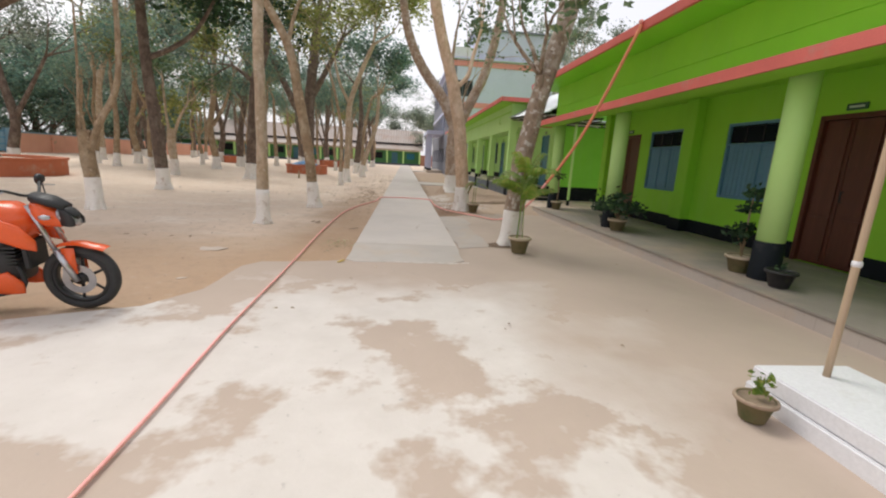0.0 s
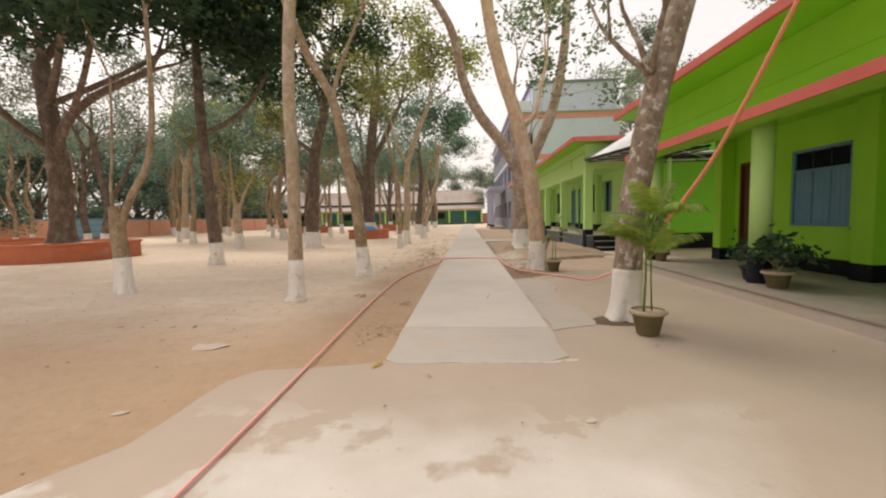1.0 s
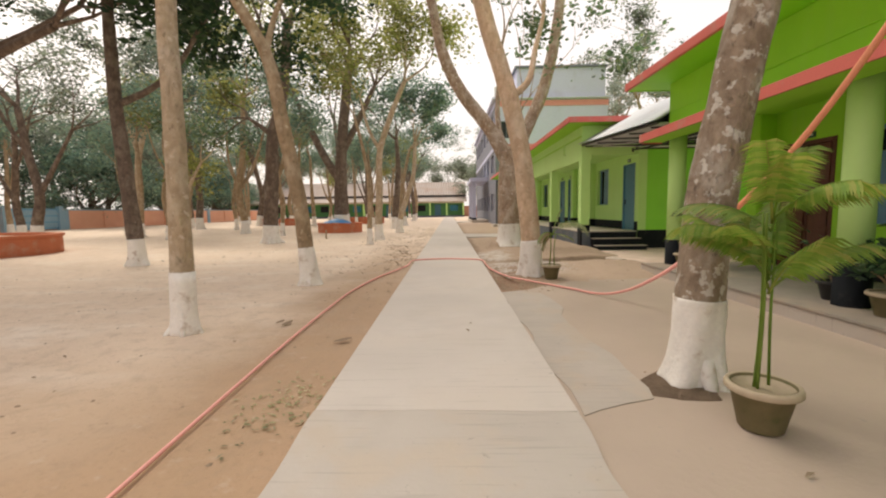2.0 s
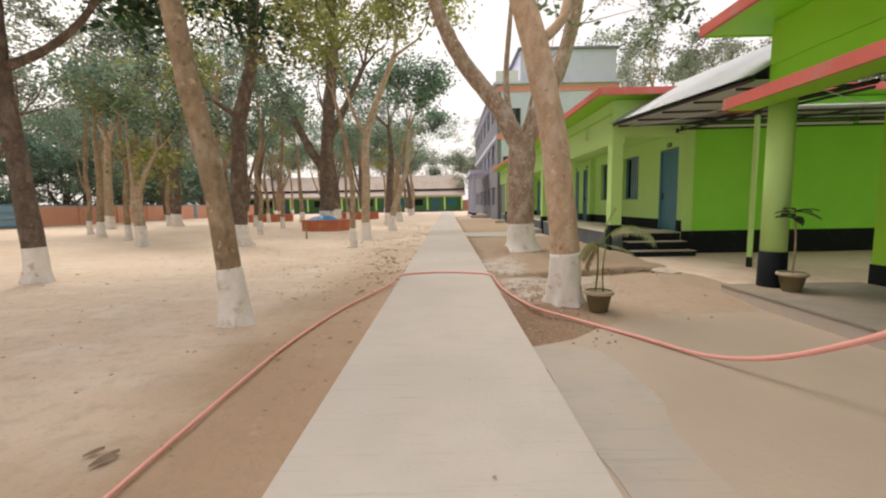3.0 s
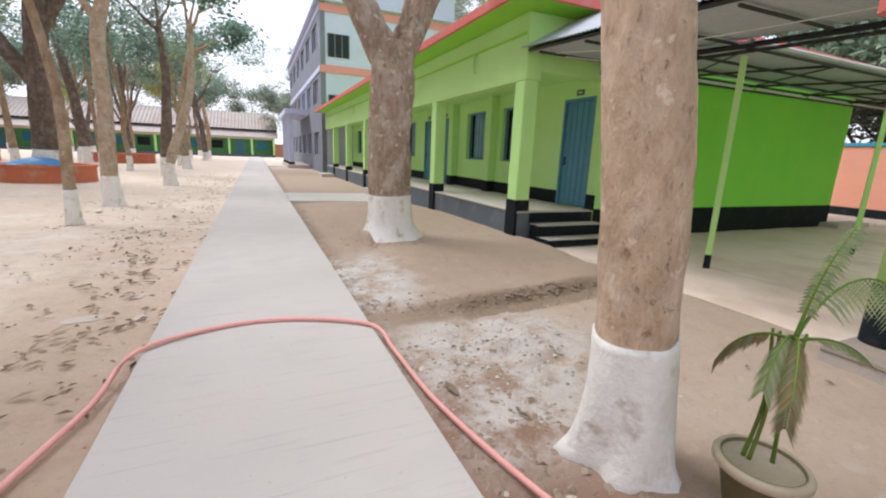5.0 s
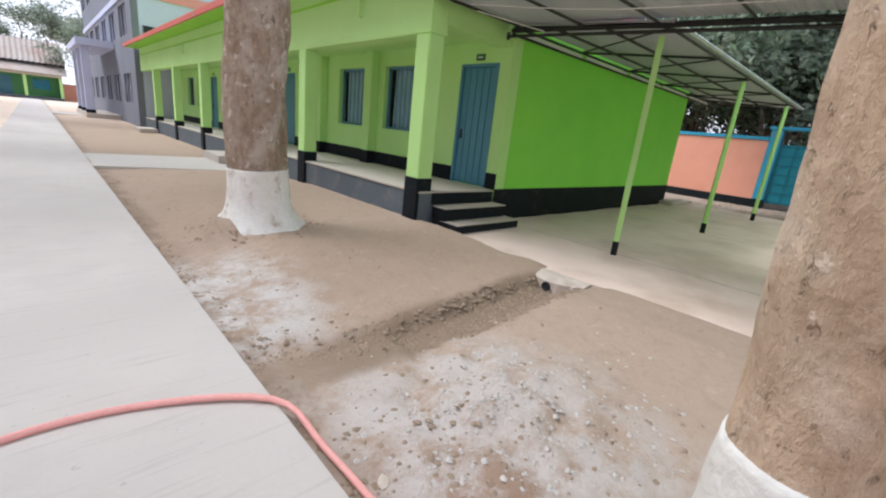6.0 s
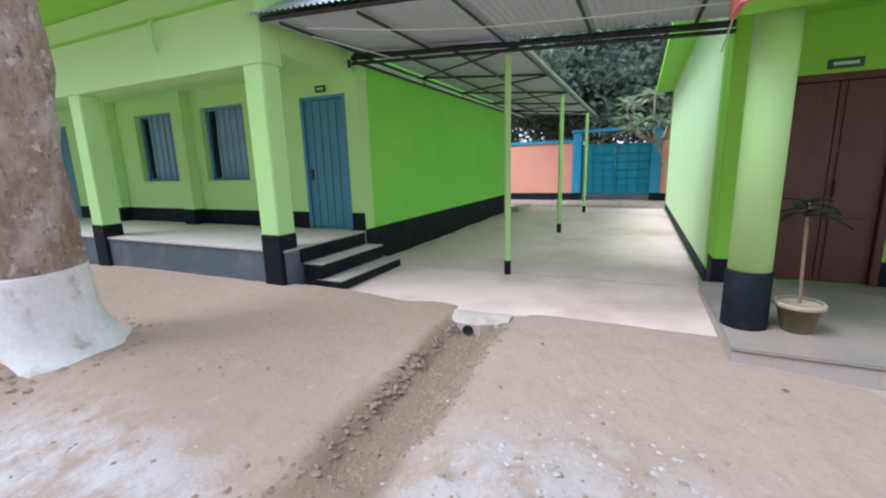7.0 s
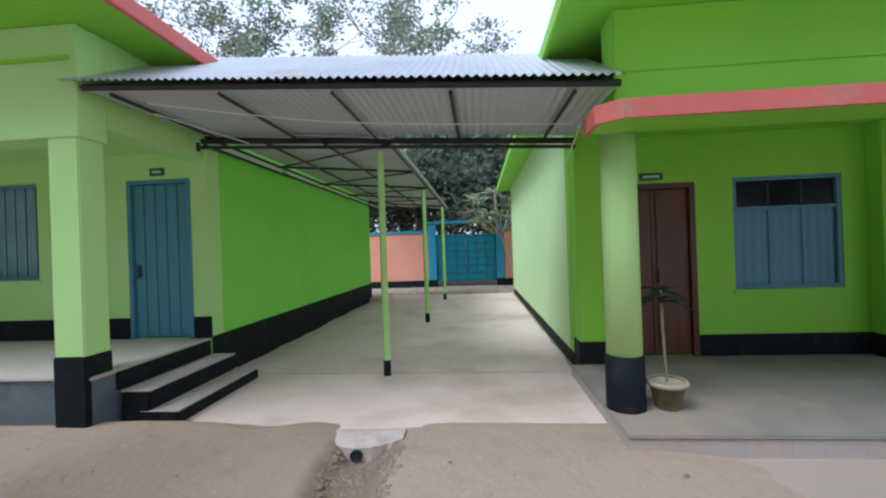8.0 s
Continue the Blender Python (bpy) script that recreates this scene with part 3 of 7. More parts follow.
def wall_panel(axis, at, thick, u0, u1, z0, z1, openings):
    """A wall with openings (u0, u1, z0, z1) cut through; axis 'x': the plane x = at, u along y."""
    s = Shape()
    us = sorted({u0, u1, *[o[0] for o in openings], *[o[1] for o in openings]})
    zs = sorted({z0, z1, *[o[2] for o in openings], *[o[3] for o in openings]})

    def solid(i, k):
        if not (0 <= i < len(us) - 1 and 0 <= k < len(zs) - 1):
            return False
        u, z = (us[i] + us[i + 1]) / 2, (zs[k] + zs[k + 1]) / 2
        return not any(o[0] < u < o[1] and o[2] < z < o[3] for o in openings)

    index = {}

    def corner(i, k, side):
        key = (i, k, side)
        if key not in index:
            index[key] = len(s.v)
            w = at + (thick if side else 0)
            s.v.append((w, us[i], zs[k]) if axis == "x" else (us[i], w, zs[k]))
        return index[key]

    for i in range(len(us) - 1):
        for k in range(len(zs) - 1):
            if not solid(i, k):
                continue
            q = [(i, k), (i + 1, k), (i + 1, k + 1), (i, k + 1)]
            s.f.append(tuple(corner(a, c, 0) for a, c in q[::-1]))
            s.f.append(tuple(corner(a, c, 1) for a, c in q))
            for (a, c), (di, dk) in zip(((0, 1), (1, 2), (2, 3), (3, 0)), ((0, -1), (1, 0), (0, 1), (-1, 0))):
                if not solid(i + di, k + dk):
                    s.f.append((corner(*q[a], 0), corner(*q[c], 0), corner(*q[c], 1), corner(*q[a], 1)))
    return s


# ---- ground ----
def near_line(x, y, a, c):
    """Distance from a line a to c on the plan."""
    ux, uy = c[0] - a[0], c[1] - a[1]
    t = min(max(((x - a[0]) * ux + (y - a[1]) * uy) / (ux * ux + uy * uy), 0), 1)
    return math.hypot(x - a[0] - ux * t, y - a[1] - uy * t)


def trench(x, y):
    """Depth of the dug channel that leads from the drain pipe to the walkway, with two shallow runnels."""
    if not (0.6 < x < 4.3 and 13.0 < y < 15.2):
        return 0.0
    wob = 0.07 * noise.noise(Vector((x * 3.0, y * 3.0, 3))) + 0.04 * noise.noise(Vector((x * 9.0, y * 9.0, 4)))
    d = near_line(x, y, (2.0, 14.22), (3.98, 14.31)) + wob
    h = -0.105 / (1 + math.exp((d - 0.2) / 0.03))
    d = near_line(x, y, (2.0, 14.2), (0.95, 14.56)) + wob
    h = min(h, -0.06 / (1 + math.exp((d - 0.11) / 0.025)))
    d = near_line(x, y, (2.0, 14.2), (1.45, 13.5)) + wob
    return min(h, -0.035 / (1 + math.exp((d - 0.07) / 0.025)))


def ground_height(x, y):
    n1 = noise.noise(Vector((x * 0.35, y * 0.35, 0)))
    n2 = noise.noise(Vector((x * 1.7, y * 1.7, 5)))
    n3 = noise.noise(Vector((x * 6.0, y * 6.0, 9)))
    h = 0.012 * n1 + 0.010 * n2 + 0.006 * n3 - 0.012
    # ashy heap
    h += 0.10 * math.exp(-(((x - 1.95) / 0.65) ** 2 + ((y - 13.25) / 0.55) ** 2)) * (1 + 0.6 * n3)
    ease = lambda v, a, c: (lambda t: t * t * (3 - 2 * t))(min(max((v - a) / (c - a), 0), 1))
    # the yard rises gently towards the classrooms and the cement yard
    h += 0.155 * ease(x, 0.95, 2.0) * ease(y, 14.7, 16.2) * (1 - 0.75 * ease(y, 19, 23.5)) * (1 - ease(x, 4.2, 4.6))
    h += 0.020 * ease(x, 1.9, 2.3) * ease(y, 10.2, 11.0) * (1 - ease(y, 13.6, 14.2)) * (1 - ease(x, 3.7, 4.0))
    h += 0.075 * ease(x, 2.2, 4.0) * ease(y, 11.2, 12.1) * (1 - ease(y, 14.8, 15.4)) * (1 - ease(x, 4.35, 4.65))
    # low bank along the channel
    h += 0.035 * ease(x, 1.4, 2.2) * ease(y, 14.42, 14.56) * (1 - ease(y, 15.2, 16.0)) * (1 - ease(x, 4.2, 4.5))
    h += trench(x, y)
    h -= 0.10 * math.exp(-(((x - 4.2) / 0.26) ** 2) - ((y - 14.32) / 0.34) ** 2)
    # pit beside the walkway
    h -= 0.07 * math.exp(-(((x - 1.15) / 0.3) ** 2 + ((y - 11.3) / 0.7) ** 2))
    # soil heaped at the great tree
    h += 0.20 * math.exp(-(((x - 1.45) / 0.24) ** 2 + ((y - 17.15) / 0.28) ** 2)) * (1 + 0.9 * n3)
    if -0.95 < x < 0.95 and y > 5.0:
        h = min(h, 0.005)
    return h


def spaced(lo, hi, step, far, grow=1.5):
    mid = list(np.arange(lo, hi + 1e-6, step))
    left, right, d = [], [], step
    while (left[-1] if left else lo) > -far:
        d *= grow
        left.append((left[-1] if left else lo) - d)
    d = step
    while (right[-1] if right else hi) < far:
        d *= grow
        right.append((right[-1] if right else hi) + d)
    return left[::-1] + mid + right


def build_ground():
    xs, ys = spaced(-6.0, 6.0, 0.10, 900), spaced(1.0, 19.0, 0.10, 900)
    xs = sorted(xs + list(np.arange(0.85, 4.5, 0.10)))
    ys = sorted(ys + list(np.arange(10.45, 16.5, 0.10)))
    s = Shape()
    s.v = [(x, y, ground_height(x, y)) for y in ys for x in xs]
    w = len(xs)
    s.f = [(j * w + i, j * w + i + 1, (j + 1) * w + i + 1, (j + 1) * w + i) for j in range(len(ys) - 1) for i in range(w - 1)]
    structure("ground", s, M_GROUND, "pale dry trodden soil of a school yard", "ground", True)


build_ground()


def wobbly(poly, step=0.25, amp=0.03, seed=1):
    out = []
    for i, a in enumerate(poly):
        c = poly[(i + 1) % len(poly)]
        d = math.dist(a, c)
        k = max(1, int(d / step)) if d < 12 else 1
        for j in range(k):
            t = j / k
            x, y = a[0] + (c[0] - a[0]) * t, a[1] + (c[1] - a[1]) * t
            out.append((x + amp * noise.noise(Vector((x * 2, y * 2, seed))), y + amp * noise.noise(Vector((x * 2, y * 2, seed + 7)))))
    return out


walkway = structure("walkway", Shape().prism(wobbly([(-0.80, 6.34), (0.82, 6.30), (0.82, 84.0), (-0.80, 84.0)], 0.15, 0.02), -0.1, 0.06), M_PATH, "long straight grey cement walkway", "path", bevel=0.012)
ramp = Shape()
edge = wobbly([(-0.80, 5.40), (-0.70, 5.30), (0.60, 5.33), (0.84, 5.48), (0.82, 6.32), (-0.80, 6.36)], 0.12, 0.05, 41)
ramp.v = [(x, y, -0.1) for x, y in edge] + [(x, y, 0.013 + 0.045 * min(max((y - 5.32) / 0.95, 0), 1)) for x, y in edge]
ne = len(edge)
ramp.f = [tuple(range(ne))[::-1], tuple(range(ne, 2 * ne))] + [(i, (i + 1) % ne, ne + (i + 1) % ne, ne + i) for i in range(ne)]
ramp_ob = structure("walkway_2", ramp, M_RAMP, "darker cement ramp where the walkway begins", "path")
lip = Shape()
for k in range(41):
    x = -0.30 + 1.18 * k / 40
    gap = noise.noise(Vector((x * 5, 9, 2)))
    y = 5.325 + 0.07 * noise.noise(Vector((x * 3.3, 1, 2))) + 0.22 * max(0, x - 0.55) ** 1.2
    w = max(0.002, 0.012 * (gap + 0.35) + 0.022 * max(0, x - 0.2))
    lip.v += [(x, y - w, 0.008), (x, y, 0.019), (x, y + w * 0.8, 0.012)]
lip.f = [q for k in range(40) for q in ((3 * k, 3 * k + 3, 3 * k + 4, 3 * k + 1), (3 * k + 1, 3 * k + 4, 3 * k + 5, 3 * k + 2))]
part("cement_lip", lip, M_PALECEM, ramp_ob, "ragged white cement edge", True)
APRON = [(-14, -12), (6.05, -12), (6.05, 12.1), (4.2, 12.35), (2.9, 11.9), (2.2, 11.2), (1.62, 10.75), (1.25, 10.45), (0.83, 10.25), (0.80, 5.75), (-0.76, 5.65), (-0.82, 5.36), (-1.85, 5.12), (-2.02, 4.9), (-2.05, 3.95), (-2.35, 3.45), (-3.2, 3.05), (-5.0, 2.7), (-14, 2.5)]
structure("pavement", Shape().prism(wobbly(APRON, 0.25, 0.05, 3), -0.1, 0.010), M_APRON, "worn dusty cement apron with pale patches", "pavement")
GAP = [(4.12, 14.9), (4.28, 14.72), (4.26, 14.27), (4.3, 13.9), (4.35, 13.1), (4.32, 12.115), (6.1, 12.15), (15.2, 12.16), (15.3, 16.78), (5.9, 16.78), (4.6, 16.75), (4.45, 16.2), (4.2, 15.4)]
yard = structure("pavement_2", Shape().prism(wobbly(GAP, 0.2, 0.07, 5), -0.12, 0.048), M_GAP, "pale dusty cement yard between two buildings", "pavement", bevel=0.02)
joint = Shape()
for x0, x1, ya, yb in ((5.95, 5.99, 12.25, 16.2), (9.9, 10.2, 12.3, 16.7), (13.6, 13.5, 12.3, 16.6)):
    k0 = len(joint.v)
    for k in range(31):
        t = k / 30
        x, y = x0 + (x1 - x0) * t + 0.02 * noise.noise(Vector((x0, t * 9, 1))), ya + (yb - ya) * t
        w = 0.006 + 0.006 * noise.noise(Vector((x0, t * 14, 4)))
        joint.v += [(x - w, y, 0.0495), (x + w, y, 0.0495)]
    joint.f += [(k0 + 2 * k, k0 + 2 * k + 1, k0 + 2 * k + 3, k0 + 2 * k + 2) for k in range(30)]
part("joint", joint, M_PIT, yard, "soil-filled joint in the cement")
structure("pavement_3", Shape().prism(wobbly([(0.826, 6.35), (1.38, 6.55), (1.45, 7.3), (1.35, 8.4), (1.5, 9.3), (1.42, 10.1), (1.15, 10.3), (0.826, 10.2)], 0.18, 0.08, 21), -0.05, 0.017), M_STRIP, "broken grey cement strip beside the walkway", "pavement", bevel=0.008)
structure("tree_pit", Shape().prism(wobbly([(1.40, 6.70), (1.58, 6.56), (1.86, 6.60), (1.92, 6.95), (1.68, 7.06), (1.48, 6.92)], 0.06, 0.16, 31), 0.0, 0.0145), M_PIT, "dark loose soil round a tree foot", "soil")
structure("crossing_path", Shape().prism(wobbly([(0.824, 23.35), (4.05, 22.75), (4.05, 25.5), (0.824, 25.75)], 0.3, 0.03, 9), -0.05, 0.05), M_PATH, "short cement path to the verandah", "path", bevel=0.01)
structure("crossing_path_2", Shape().prism(wobbly([(0.824, 48.0), (3.6, 48.0), (3.6, 51.0), (0.824, 51.0)], 0.3, 0.03, 11), -0.05, 0.05), M_PATH, "cement path to the porch of the tall building", "path", bevel=0.01)


# ---- doors and windows ----
def blue_door(parent, x, y0, y1, z0, z1, sign=True):
    """A blue-grey plank door in a wall that faces -x."""
    d = part("door", Shape().box(x + 0.05, x + 0.09, y0 + 0.05, y1 - 0.05, z0 + 0.01, z1 - 0.05), M_DOORBLUE, parent, "blue-grey painted wooden door, closed", bevel=0.004)
    n = 5
    w = (y1 - y0 - 0.1) / n
    for k in range(n):
        part("plank", Shape().box(x + 0.034, x + 0.0495, y0 + 0.052 + k * w + 0.006, y0 + 0.05 + (k + 1) * w - 0.008, z0 + 0.03, z1 - 0.06), M_DOORBLUE, d, bevel=0.003)
    f = Shape()
    f.box(x - 0.012, x + 0.12, y0, y0 + 0.05, z0, z1)
    f.box(x - 0.012, x + 0.12, y1 - 0.05, y1, z0, z1)
    f.box(x - 0.012, x + 0.12, y0 + 0.05, y1 - 0.05, z1 - 0.05, z1)
    part("door_frame", f, M_DOORBLUE, d)
    part("hasp", Shape().box(x + 0.012, x + 0.034, y1 - 0.14, y1 - 0.10, z0 + 0.82, z0 + 0.98).tube([(x + 0.02, y1 - 0.17, z0 + 0.84), (x + 0.0, y1 - 0.12, z0 + 0.80), (x + 0.02, y1 - 0.07, z0 + 0.84)], 0.008, 6), M_IRON, d, "black iron hasp and padlock")
    if sign:
        p = part("door_sign", Shape().box(x - 0.02, x - 0.004, (y0 + y1) / 2 - 0.1, (y0 + y1) / 2 + 0.1, z1 + 0.05, z1 + 0.15), M_SIGN, parent, "small dark green room sign", bevel=0.003)
        part("lettering", Shape().box(x - 0.023, x - 0.0205, (y0 + y1) / 2 - 0.06, (y0 + y1) / 2 + 0.06, z1 + 0.085, z1 + 0.115), M_SIGNTEXT, p)


def wood_door(parent, x, y0, y1, z0, z1, sign=True):
    """A dark red double door of framed panels that faces -x."""
    f = Shape()
    f.box(x - 0.01, x + 0.14, y0, y0 + 0.07, z0, z1)
    f.box(x - 0.01, x + 0.14, y1 - 0.07, y1, z0, z1)
    f.box(x - 0.01, x + 0.14, y0 + 0.07, y1 - 0.07, z1 - 0.07, z1)
    d = part("door", f, M_WOOD, parent, "dark red-brown varnished panelled wooden door, closed", bevel=0.006)
    mid = (y0 + y1) / 2
    for a, c in ((y0 + 0.075, mid - 0.004), (mid + 0.004, y1 - 0.075)):
        part("door_leaf", Shape().box(x + 0.045, x + 0.085, a, c, z0 + 0.01, z1 - 0.075), M_WOOD, d, bevel=0.004)
        h = (z1 - z0 - 0.1) / 3
        for k in range(3):
            s = Shape()
            zz0, zz1 = z0 + 0.06 + k * h, z0 + 0.02 + (k + 1) * h
            s.box(x + 0.028, x + 0.0445, a + 0.05, c - 0.05, zz0, zz1)
            part("panel", s, M_WOOD, d, bevel=0.012)
    part("door_handle", Shape().tube([(x + 0.045, mid - 0.06, z0 + 0.95), (x - 0.01, mid - 0.06, z0 + 0.95), (x - 0.01, mid - 0.06, z0 + 1.1), (x + 0.045, mid - 0.06, z0 + 1.1)], 0.009, 8), M_IRON, d, "dark metal pull handle")
    if sign:
        p = part("door_sign", Shape().box(x - 0.02, x - 0.004, mid - 0.14, mid + 0.14, z1 + 0.04, z1 + 0.13), M_SIGN, parent, "dark green name board", bevel=0.003)
        part("lettering", Shape().box(x - 0.023, x - 0.0205, mid - 0.1, mid + 0.1, z1 + 0.07, z1 + 0.1), M_SIGNTEXT, p)


def wavy_cloth(x, y0, y1, z0, z1, amp=0.03, wave=0.13, seed=0):
    s = Shape()
    n = max(8, int((y1 - y0) / 0.018))
    rows = 7
    for j in range(rows + 1):
        z = z0 + (z1 - z0) * j / rows
        for i in range(n + 1):
            y = y0 + (y1 - y0) * i / n
            a = amp * (math.sin(2 * math.pi * y / wave + 0.5 * math.sin(z * 3 + seed)) + 0.4 * math.sin(2 * math.pi * y / (wave * 0.43) + seed))
            s.v.append((x + a, y, z))
    w = n + 1
    s.f = [(j * w + i, j * w + i + 1, (j + 1) * w + i + 1, (j + 1) * w + i) for j in range(rows) for i in range(n)]
    return s


def barred_window(parent, x, y0, y1, z0, z1, seed=0):
    """A deep window with iron bars and a blue curtain behind, facing -x."""
    f = Shape()
    for a, c, lo, hi in ((y0, y0 + 0.05, z0, z1), (y1 - 0.05, y1, z0, z1), (y0 + 0.05, y1 - 0.05, z0, z0 + 0.05), (y0 + 0.05, y1 - 0.05, z1 - 0.05, z1)):
        f.box(x + 0.10, x + 0.15, a, c, lo, hi)
    wdw = part("window", f, M_SHUTTER, parent, "barred window with blue-grey curtain", bevel=0.004)
    n = 7
    for k in range(1, n):
        y = y0 + (y1 - y0) * k / n
        part("bar", Shape().tube([(x + 0.125, y, z0 + 0.04), (x + 0.125, y, z1 - 0.04)], 0.006, 6), M_IRON, wdw)
    part("curtain", wavy_cloth(x + 0.22, y0 + 0.03, y1 - 0.15, z0 + 0.02, z1 - 0.02, 0.03, 0.2, seed), M_CURTAIN, wdw, "blue-grey hanging curtain", True)
    part("pane", Shape().box(x + 0.17, x + 0.175, y1 - 0.16, y1 - 0.04, z0 + 0.05, z1 - 0.05), M_GLASS, wdw)
    part("sill", Shape().box(x - 0.02, x + 0.14, y0 - 0.03, y1 + 0.03, z0 - 0.045, z0 - 0.002), M_PALE, wdw, "pale green painted sill", bevel=0.006)


def shutter_window(parent, x, y0, y1, z0, z1, split=0.72):
    """A blue-framed window: dark glazed top, pale blue curtained casements below, facing -x."""
    f = Shape()
    zs = z0 + (z1 - z0) * split
    for a, c, lo, hi in ((y0, y0 + 0.05, z0, z1), (y1 - 0.05, y1, z0, z1), (y0 + 0.05, y1 - 0.05, z0, z0 + 0.05), (y0 + 0.05, y1 - 0.05, z1 - 0.05, z1), (y0 + 0.05, y1 - 0.05, zs - 0.02, zs + 0.02)):
        f.box(x + 0.012, x + 0.085, a, c, lo, hi)
    wdw = part("window", f, M_SHUTTER, parent, "blue framed window with dark top lights", bevel=0.004)
    n = 3
    w = (y1 - y0 - 0.1) / n
    for k in range(n):
        a = y0 + 0.05 + k * w
        part("pane", Shape().box(x + 0.050, x + 0.055, a + 0.012, a + w - 0.012, zs + 0.03, z1 - 0.06), M_GLASS, wdw)
        part("casement", wavy_cloth(x + 0.048, a + 0.01, a + w - 0.01, z0 + 0.05, zs - 0.02, 0.006, 0.11, k), M_SHUTTER, wdw, "pale blue cloth-backed casement", True)
        if k:
            part("mullion", Shape().box(x + 0.03, x + 0.07, a - 0.009, a + 0.009, z0 + 0.05, zs - 0.02), M_SHUTTER, wdw)
            part("bar", Shape().box(x + 0.04, x + 0.06, a - 0.01, a + 0.01, zs + 0.02, z1 - 0.05), M_IRON, wdw)
    part("sill", Shape().box(x - 0.03, x + 0.02, y0 - 0.03, y1 + 0.03, z0 - 0.04, z0 - 0.002), M_GREEN, wdw, "green painted sill", bevel=0.006)


# ---- the building with round verandah columns ----
R_X, R_FL = 6.1, 0.18
R_END, R_START = 12.13, -11.0


def round_column_building():
    b = thing("office_building", "lime green single-storey school building with round verandah columns and coral edges", "building")
    wins = [(8.89, 10.15), (6.32, 7.56), (1.2, 2.45), (-1.4, -0.15), (-4.9, -3.6)]
    doors = [(10.6, 11.65), (4.72, 5.72), (-2.9, -1.9)]
    ops = [(a, c, 1.00, 2.39) for a, c in wins] + [(a, c, R_FL, 2.36) for a, c in doors]
    part("wall", wall_panel("x", R_X, 0.25, R_START, R_END, 0.0, 3.6, ops), M_GREEN, b, "lime green front wall")
    part("wall", Shape().box(R_X + 0.25, 15.0, R_END - 0.25, R_END, 0.0, 3.6), M_LITGREEN, b, "pale green gable wall whitened by painted light")
    part("wall", Shape().box(R_X + 0.25, 15.0, R_START, R_START + 0.25, 0.0, 3.6), M_GREEN, b)
    part("wall", Shape().box(15.0, 15.25, R_START, R_END, 0.0, 3.6), M_GREEN, b)
    for y0, y1 in ((8.25, 8.62), (3.05, 3.42), (-0.5, -0.13 - 0.02 + 0.0), (-7.2, -6.83)):
        if y0 > 0.5 or y0 < -5:
            part("pilaster", Shape().box(R_X - 0.2, R_X - 0.002, y0, y1, R_FL, 3.0), M_GREEN, b, bevel=0.01)
            part("pilaster_base", Shape().box(R_X - 0.212, R_X - 0.004, y0 - 0.012, y1 + 0.012, R_FL + 0.004, R_FL + 0.27), M_BLACK, b, "black painted base", bevel=0.006)
    # corner pier of the gable wall
    part("pilaster", Shape().box(R_X - 0.3, R_X - 0.002, R_END - 0.3, R_END - 0.004, 0.02, 3.6), M_GREEN, b, bevel=0.01)
    part("pilaster_base", Shape().box(R_X - 0.312, R_X - 0.004, R_END - 0.312, R_END + 0.008, 0.068, R_FL + 0.27), M_BLACK, b, bevel=0.006)
    segs = sorted(doors)
    cuts = [R_START] + [v for d in segs for v in d] + [R_END - 0.32]
    for a, c in zip(cuts[::2], cuts[1::2]):
        part("dado", Shape().box(R_X - 0.012, R_X - 0.003, a, c, R_FL + 0.004, R_FL + 0.27), M_BLACK, b, "black painted skirting band", bevel=0.003)
    part("dado", Shape().box(R_X + 0.01, 15.0, R_END + 0.003, R_END + 0.014, 0.066, 0.24), M_BLACK, b, "black painted skirting band")
    for i, (a, c) in enumerate(wins):
        shutter_window(b, R_X, a, c, 1.00, 2.39)
    for a, c in doors:
        wood_door(b, R_X, a, c, R_FL, 2.36)
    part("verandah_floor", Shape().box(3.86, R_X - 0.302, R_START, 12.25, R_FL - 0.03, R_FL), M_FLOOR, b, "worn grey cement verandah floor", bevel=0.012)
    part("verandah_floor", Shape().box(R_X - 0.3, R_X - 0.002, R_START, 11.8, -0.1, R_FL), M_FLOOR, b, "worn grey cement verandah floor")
    part("verandah_plinth", Shape().box(3.875, R_X - 0.302, R_START, 12.24, -0.1, R_FL - 0.032), M_STRIP, b, "dusty brown cement plinth")
    for y in (12.07, 8.45, 4.39, 0.63, -3.17, -6.97):
        col = part("column", Shape().lathe([(0.15, 0.64), (0.15, 2.0), (0.15, 2.64)], 32, (4.43, y, 0)), M_PALE, b, "pale green round column", True)
        part("column_base", Shape().lathe([(0.165, R_FL - 0.02), (0.165, 0.2), (0.163, 0.645), (0.150, 0.655)], 32, (4.43, y, 0)), M_BLACK, col, "black painted column foot", True)
    # beam, sun ledge and roof
    part("beam", Shape().box(4.27, 4.60, R_START, R_END - 0.004, 2.64, 3.6), M_GREEN, b, "lime green verandah beam", bevel=0.01)
    part("groove", Shape().box(4.255, 4.2685, R_START, R_END - 0.05, 3.06, 3.10), M_GREEN, b, bevel=0.005)
    part("verandah_ceiling", Shape().box(4.60, R_X - 0.004, R_START, R_END - 0.01, 2.95, 3.03), M_GREEN, b)
    led = part("sun_ledge", Shape().prism([(3.80, R_START), (4.268, R_START), (4.268, 12.36), (3.92, 12.36), (3.80, 12.22)], 2.555, 2.655), M_GREEN, b, "green concrete sun ledge")
    part("edge_band", Shape().prism([(3.76, R_START), (3.796, R_START), (3.796, 12.22), (3.916, 12.364), (4.268, 12.364), (4.268, 12.40), (3.90, 12.40), (3.76, 12.235)], 2.535, 2.675), M_PINK, led, "coral red painted edge")
